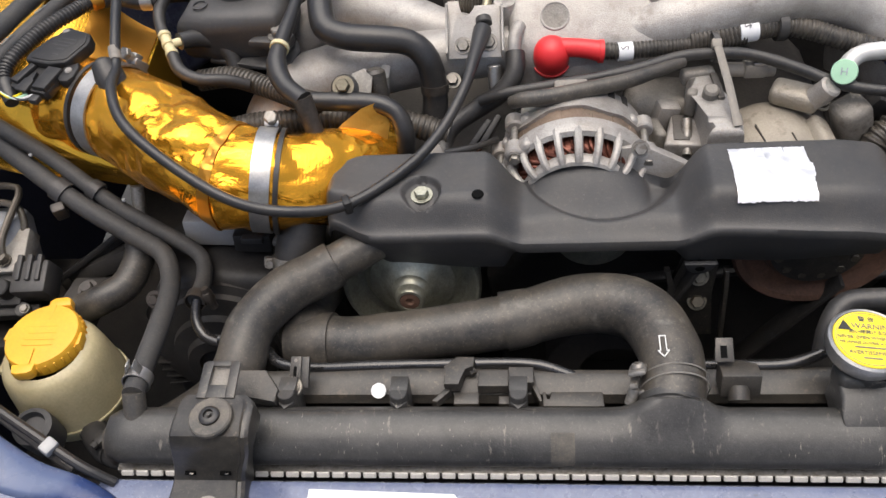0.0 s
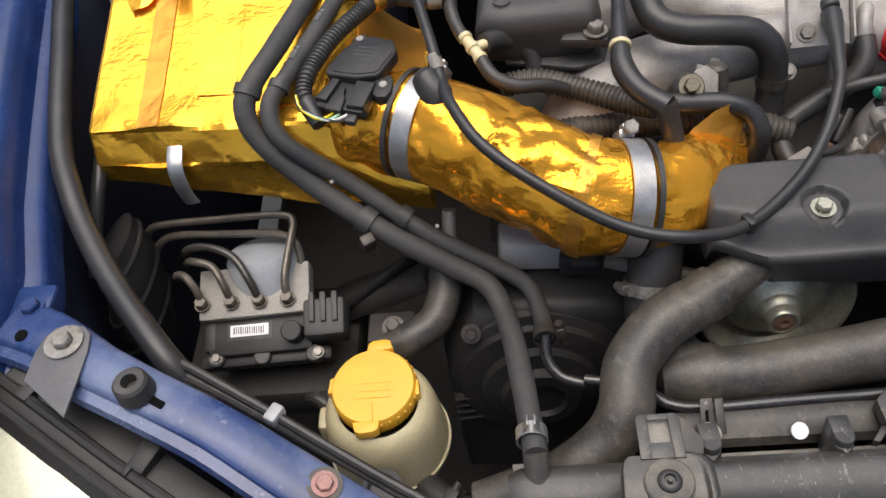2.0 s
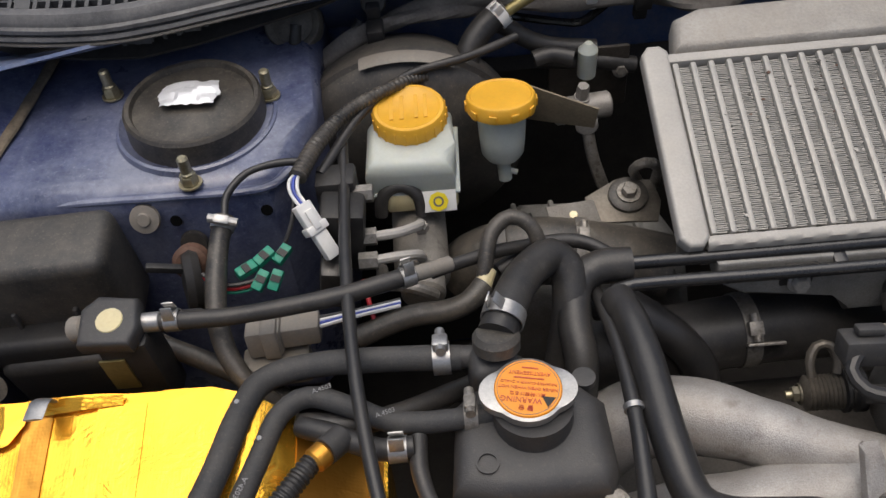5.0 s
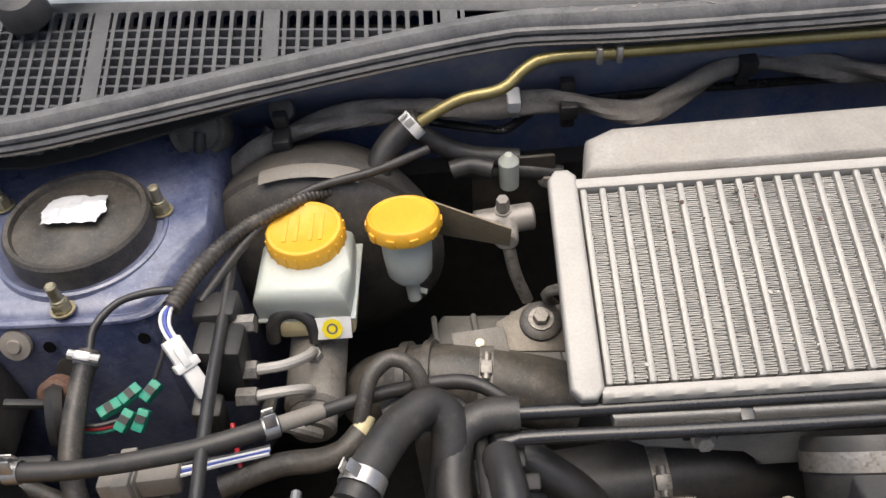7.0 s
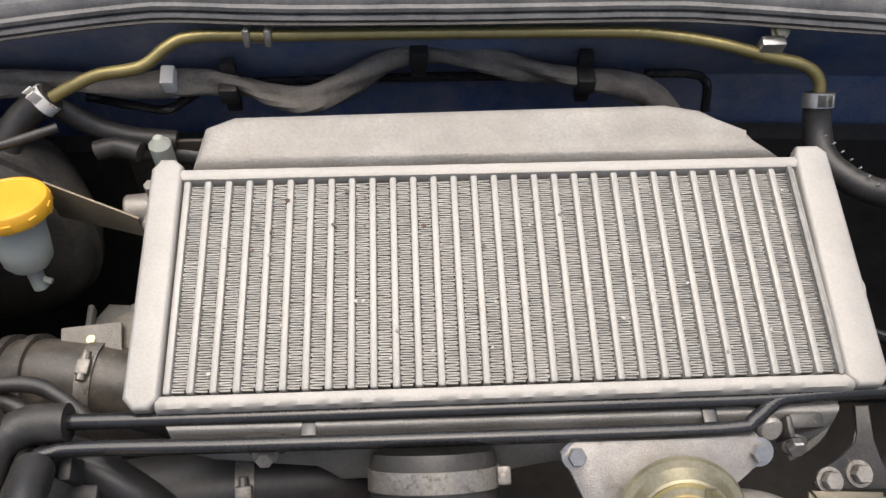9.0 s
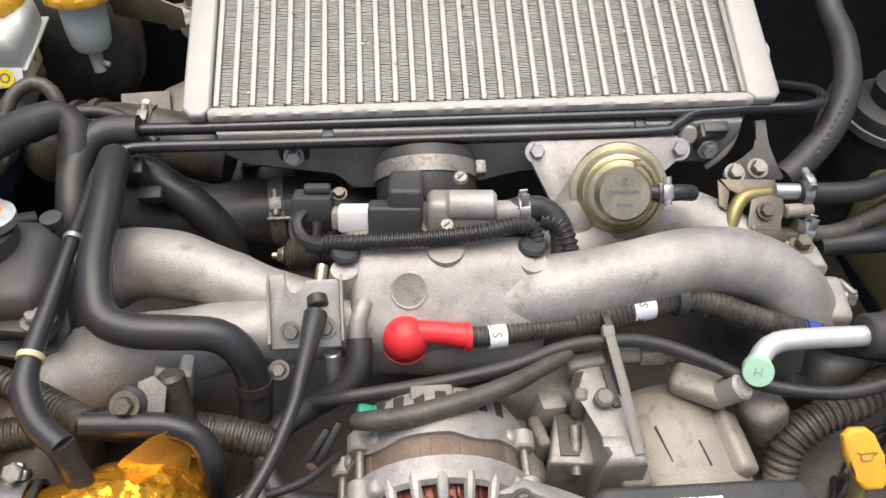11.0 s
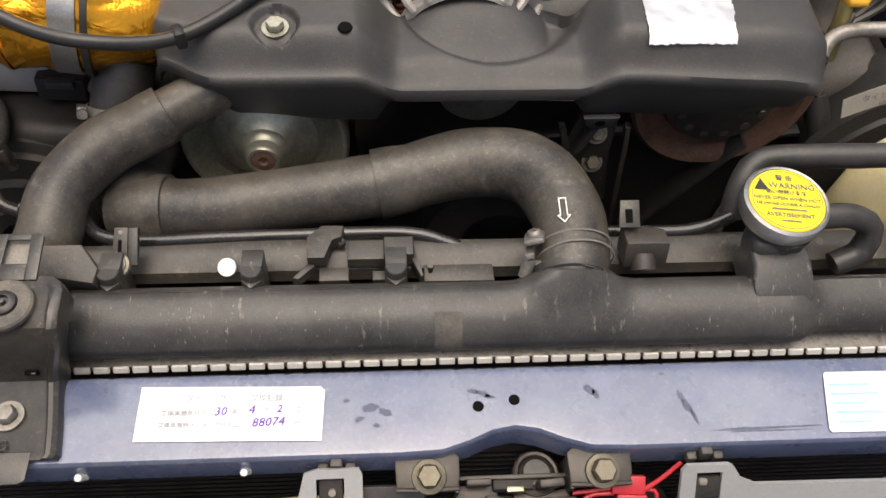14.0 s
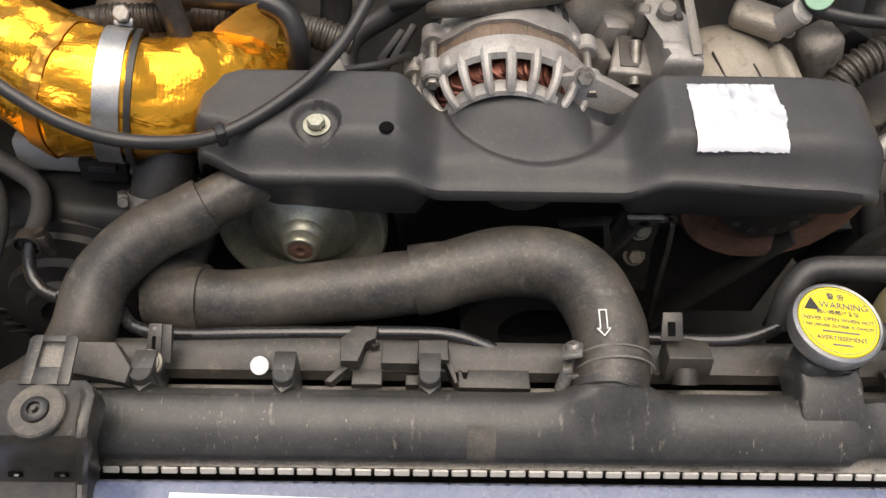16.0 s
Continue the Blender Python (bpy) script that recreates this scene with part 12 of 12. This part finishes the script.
            tw = 0.0026 * math.sin(2 * t + i * 0.19) + 0.0016 * math.sin(i * 0.31 + 3 * t) + 0.0012 * noise.noise((i * 0.2, t, 0)) - 0.001
            row.append(p0 + d * (0.0104 + tw))
        rows.append(row)
    part("sleeve", loft(NB(), rows, close=True, cap=True), LOOM_TAPE, lm)
    for x, y, z in ((-0.142, 1.142, 0.994), (0.020, 1.160, 1.014), (0.165, 1.145, 0.995), (-0.398, 1.105, 1.006)):
        c = part("clip", box(NB(), (x, y, z), (0.016, 0.020, 0.016), rot(10, 0, 0), 0.002), PLASTIC_DARK, lm)
        part("clip_head", box(NB(), (x, y + 0.010, z + 0.016), (0.013, 0.010, 0.014), rot(10, 0, 0), 0.002), PLASTIC_DARK, c)
        part("clip_foot", box(NB(), (x, y + 0.006, z - 0.018), (0.013, 0.010, 0.014), rot(10, 0, 0), 0.002), PLASTIC_DARK, c)
    part("tag", box(NB(), (-0.1915, 1.146, 1.000), (0.012, 0.018, 0.026), rot(25, 0, 0), 0.002), WHITE, lm, "white plastic tag")
    hose([(-0.27, 1.155, 0.98), (-0.225, 1.150, 0.972), (-0.20, 1.148, 0.970), (-0.180, 1.155, 0.978), (-0.155, 1.165, 0.982), (-0.05, 1.172, 0.982), (0.10, 1.172, 0.982), (0.185, 1.168, 0.982), (0.200, 1.16, 0.972)], 0.0042, "thin dark pipe under the firewall loom", PAINT_BLACK, "pipe", "pipe", n=10)
    hose([(0.225, 1.168, 0.985), (0.265, 1.166, 0.985), (0.280, 1.160, 0.980), (0.282, 1.150, 0.955)], 0.0042, "dark vacuum pipe at the firewall", PAINT_BLACK, "pipe", "pipe", n=10)
    hose([(-0.470, 1.114, 1.016), (-0.474, 1.106, 0.998), (-0.472, 1.106, 0.975), (-0.451, 1.118, 0.966), (-0.424, 1.122, 0.989), (-0.412, 1.130, 1.004)], 0.0060, "black speed sensor cable through the firewall", RUBBER, "cable", "cable", n=12)
    hose([(-0.485, 1.085, 0.992), (-0.476, 1.088, 0.966), (-0.473, 1.088, 0.931), (-0.485, 1.086, 0.893), (-0.50, 1.08, 0.86)], 0.0090, "curved black vacuum hose at the firewall", RUBBER, "vacuum_hose", n=14)
    hose([(-0.300, 1.124, 0.996), (-0.280, 1.122, 0.991), (-0.254, 1.120, 0.973), (-0.230, 1.119, 0.964), (-0.190, 1.118, 0.958)], 0.0090, "dark hose behind the clutch cup", RUBBER, "hose", n=14)
    hose([(-0.245, 1.120, 0.950), (-0.215, 1.119, 0.946), (-0.183, 1.118, 0.943), (-0.15, 1.118, 0.935)], 0.0085, "lower dark hose behind the clutch cup", RUBBER, "hose", n=14)
    gr = thing("firewall_grommet", (-0.475, 1.14, 0.99), "round rubber grommet in the firewall", "grommet")
    part("disc", lathe(NB(), (-0.474, 1.118, 1.016), (0, -0.8, 0.6), [(0.027, -0.02), (0.027, 0), (0.025, 0.003), (0.021, 0.002), (0.019, 0.0), (0.014, 0.003), (0.008, 0.006), (0, 0.006)], 30), RUBBER_BUSH, gr)
    part("seal", lathe(NB(), (-0.398, 1.130, 1.022), (0, -0.8, 0.6), [(0.012, 0), (0.011, 0.005), (0.007, 0.007), (0, 0.007)], 18), RUBBER_DUSTY, gr)
    # stamped figures become plain raised bars
    st = thing("stamping", (-0.24, 1.165, 1.03), "row of stamped marks in the blue firewall", "stamping")
    for k in range(9):
        part("mark", box(NB(), (-0.295 + 0.013 * k, 1.1655, 1.0405), (0.006, 0.0012, 0.010), rot(-50, 0, 0), 0.0004), BLUE_DUST_SHEEN, st)


firewall_fittings()


# ---- weatherstrip, cowl, windscreen ----
STRIP = [(-0.84, 1.10), (-0.76, 1.075), (-0.68, 1.050), (-0.60, 1.040), (-0.516, 1.056), (-0.432, 1.077), (-0.348, 1.101), (-0.262, 1.123), (-0.205, 1.1345), (-0.170, 1.1365), (-0.085, 1.130), (0.055, 1.1275), (0.210, 1.1275), (0.268, 1.122), (0.340, 1.110), (0.45, 1.092), (0.60, 1.06), (0.76, 1.02)]
WEATHER = mat("weathered black rubber", (0.075, 0.075, 0.077), 0.42, dust=0.5, dust_color=(0.26, 0.25, 0.24), stain=34, vary=0.35, bump=0.3)
SCUTTLE = mat("dusty plastic panel with sky sheen", (0.26, 0.29, 0.34), 0.34, dust=0.4, dust_color=(0.42, 0.44, 0.47), stain=10, vary=0.2, coat=0.4)


def cowl():
    path, us = spline([(x, y, 1.065 - 0.03 * max(0.0, -0.45 - x)) for x, y in STRIP], 0.012)
    ws = thing("weatherstrip", (0, 1.12, 1.05), "weathered black rubber weatherstrip along the firewall", "weatherstrip")
    prof = [(0.006, -0.002), (0.001, -0.001), (-0.001, 0.002), (0.001, 0.0045), (0.004, 0.0050), (0.0035, 0.0065), (0.0010, 0.0075), (0.0015, 0.0105), (0.005, 0.0120), (0.0055, 0.0135), (0.0065, 0.0160), (0.011, 0.0205), (0.018, 0.0215), (0.024, 0.0190), (0.026, 0.0120), (0.024, -0.002)]
    rows = [[p + V((0, a, b + 0.0006 * noise.noise((p.x * 30, a * 90, 3)))) for a, b in prof] for p in path]
    part("seal", loft(NB(), rows, close=True, cap=True), WEATHER, ws, sharp=28)
    lip = [[p + V((0, a, b)) for a, b in ((-0.0012, -0.0032), (-0.0022, -0.0018), (-0.0008, -0.0004), (0.004, -0.0010), (0.006, -0.0045))] for p in path]
    part("pinch_trim", loft(NB(), lip, close=True, cap=True), PLASTIC_DUSTY, ws, "dusty pinch trim")
    rnd = random.Random(21)
    for k in range(30):
        x = rnd.uniform(-0.20, 0.30)
        i = min(range(len(path)), key=lambda j: abs(path[j].x - x))
        w = rnd.uniform(0.0015, 0.0045)
        part("chalk_streak", prism(NB(), [(-w, -0.0008), (w, -0.0014), (w * 0.6, 0.0012), (-w * 0.8, 0.0010)], path[i] + V((x - path[i].x, rnd.uniform(0.011, 0.020), 0.0212)), (1, rnd.uniform(-0.6, 0.6), 0), (0, 1, 0), 0.0002), SCRATCH, ws)
    # cowl: frame, bars, plain stretch
    root = thing("cowl_grille", (-0.3, 1.2, 1.05), "grey-black plastic cowl grille below the windscreen", "cowl grille")

    def front(x):
        i = min(range(len(path)), key=lambda j: abs(path[j].x - x))
        return path[i].y + 0.022

    def cz(x, y):
        return 1.0835 + 0.36 * (y - 1.15) - 0.02 * max(0.0, -0.45 - x)

    back = lambda x: 1.160 + 0.10 * max(0.0, -0.15 - x)
    # dark tray under the bars
    rows = [[(x, front(x), cz(x, front(x)) - 0.02), (x, back(x), cz(x, back(x)) - 0.02)] for x in [-0.80 + 0.05 * i for i in range(32)]]
    part("tray", thicken(loft(NB(), rows), 0.003), BLACK, root)
    rows = []
    for i in range(30):
        x = -0.145 + 0.90 * i / 29
        rows.append([(x, front(x), cz(x, front(x)) - 0.006), (x, front(x) + 0.006, cz(x, front(x) + 0.006) - 0.001), (x, back(x), cz(x, back(x)) + 0.002)])
    part("plain_panel", thicken(loft(NB(), rows), 0.003), COWL, root, sharp=50)
    for k in range(56):
        x = -0.010 + 0.0045 * k if k < 42 else -0.318 + 0.005 * (k - 42)
        part("fine_slot", box(NB(), (x, back(x) + 0.012, cz(x, back(x)) + 0.0050), (0.0026, 0.008, 0.002), rot(20, 0, 20)), BLACK, root)
    # long bars across (each one a part) and posts
    for j in range(13):
        pts = []
        for i in range(24):
            x = -0.78 + 0.635 * i / 23
            y = back(x) - 0.026 - 0.0095 * j
            if y > front(x):
                pts.append(V((x, y, cz(x, y) - 0.001)))
        if len(pts) > 2:
            rows = [[p + V((0, -0.0018, 0)), p + V((0, 0.0018, 0)), p + V((0, 0.0018, -0.008)), p + V((0, -0.0018, -0.008))] for p in pts]
            part("bar", loft(NB(), rows, close=True, cap=True), COWL, root)
    for i in range(54):
        x = -0.775 + 0.0118 * i
        y0, y1 = front(x), back(x) - 0.004
        if y1 - y0 < 0.01:
            continue
        wide = 0.0072 if i % 13 == 6 else 0.0018
        rows = [[V((x - wide, y, cz(x, y))), V((x + wide, y, cz(x, y))), V((x + wide, y, cz(x, y) - 0.008)), V((x - wide, y, cz(x, y) - 0.008))] for y in (y0, y0 * 0.6 + y1 * 0.4, y0 * 0.3 + y1 * 0.7, y1)]
        part("post", loft(NB(), rows, close=True, cap=True), COWL, root)
    # arched rear ends of the openings
    for i in range(53):
        xa, xb = -0.775 + 0.0118 * i, -0.775 + 0.0118 * (i + 1)
        if back(xa) - 0.03 < front(xa):
            continue
        rows = []
        for k in range(9):
            x, q = xa + (xb - xa) * k / 8, abs(k / 4 - 1)
            y = back(x) - 0.0055 - 0.0105 * (1 - math.sqrt(max(0.0, 1 - q ** 1.6)))
            rows.append([(x, back(x) - 0.003, cz(x, back(x) - 0.003) - 0.0005), (x, y, cz(x, y) - 0.0005), (x, y, cz(x, y) - 0.006)])
        part("arch", loft(NB(), rows), COWL, root)
    rows = [[(x, back(x) - 0.007, cz(x, back(x)) - 0.003), (x, back(x) - 0.004, cz(x, back(x)) + 0.000), (x, back(x) + 0.001, cz(x, back(x)) + 0.003)] for x in [-0.80 + 0.04 * i for i in range(40)]]
    part("rear_edge", thicken(loft(NB(), rows), 0.003), COWL, root)
    # dusty scuttle panel between the bars and the glass, reflected sky in its pale colour
    rows = []
    for i in range(33):
        x = -0.80 + 1.6 * i / 32
        rows.append([(x, back(x) + 0.000 + 0.136 * k / 6, cz(x, back(x)) + 0.002 + 0.046 * k / 6) for k in range(7)])
    part("top_panel", thicken(loft(NB(), rows), 0.003), SCUTTLE, root, "dusty top panel with painted sky sheen")
    # windscreen
    w = thing("windscreen", (0, 1.6, 1.10), "pale sky-reflecting windscreen glass", "windscreen")
    rows = []
    for i in range(33):
        x = -0.80 + 1.6 * i / 32
        c = 0.06 * (x / 0.8) ** 2
        rows.append([(x, back(x) + 0.130, cz(x, back(x)) + 0.046), (x, 1.50 - c, 1.245), (x, 1.75 - c, 1.36), (x, 2.0 - c, 1.46)])
    part("pane", thicken(loft(NB(), rows), 0.005), GLASS_SKY, w)
    for px, py, a in ((-0.615, 1.185, 40), (-0.125, 1.192, 25)):
        wp = thing("wiper", (px, py, 1.08), "black wiper arm with round pivot cap", "wiper", "wipers on the windscreen")
        zz = cz(px, back(px)) + 0.006
        part("pivot", lathe(NB(), (px, py, zz), (0, -0.3, 1), [(0.022, -0.004), (0.021, 0.010), (0.016, 0.018), (0.006, 0.021), (0, 0.021)], 28), PLASTIC, wp)
        part("arm", sweep(NB(), [(px, py, zz + 0.012), (px + 0.05, py + 0.028, zz + 0.030), (px + 0.16, py + 0.075, zz + 0.052), (px + 0.34, py + 0.12, zz + 0.075)], [0.014, 0.012, 0.008, 0.006], n=12, flat=0.5), PLASTIC, wp)
    # body around the glass, closing the car
    r = thing("car_shell", (0, 1.9, 0.3), "blue car body behind the engine bay", "car body")
    part("scuttle", box(NB(), (0, 1.42, 0.62), (1.58, 0.36, 0.90), None, 0.03), BLUE, r)
    part("cabin_side", box(NB(), (0, 2.10, 0.62), (1.62, 1.10, 0.72), None, 0.08, 4), BLUE, r)
    part("front_bumper", box(NB(), (0, 0.12, 0.45), (1.5, 0.14, 0.50), None, 0.05, 4), BLUE, r)
    part("wing_side", box(NB(), (0.80, 0.72, 0.62), (0.14, 1.05, 0.60), None, 0.05, 4), BLUE, r)


cowl()
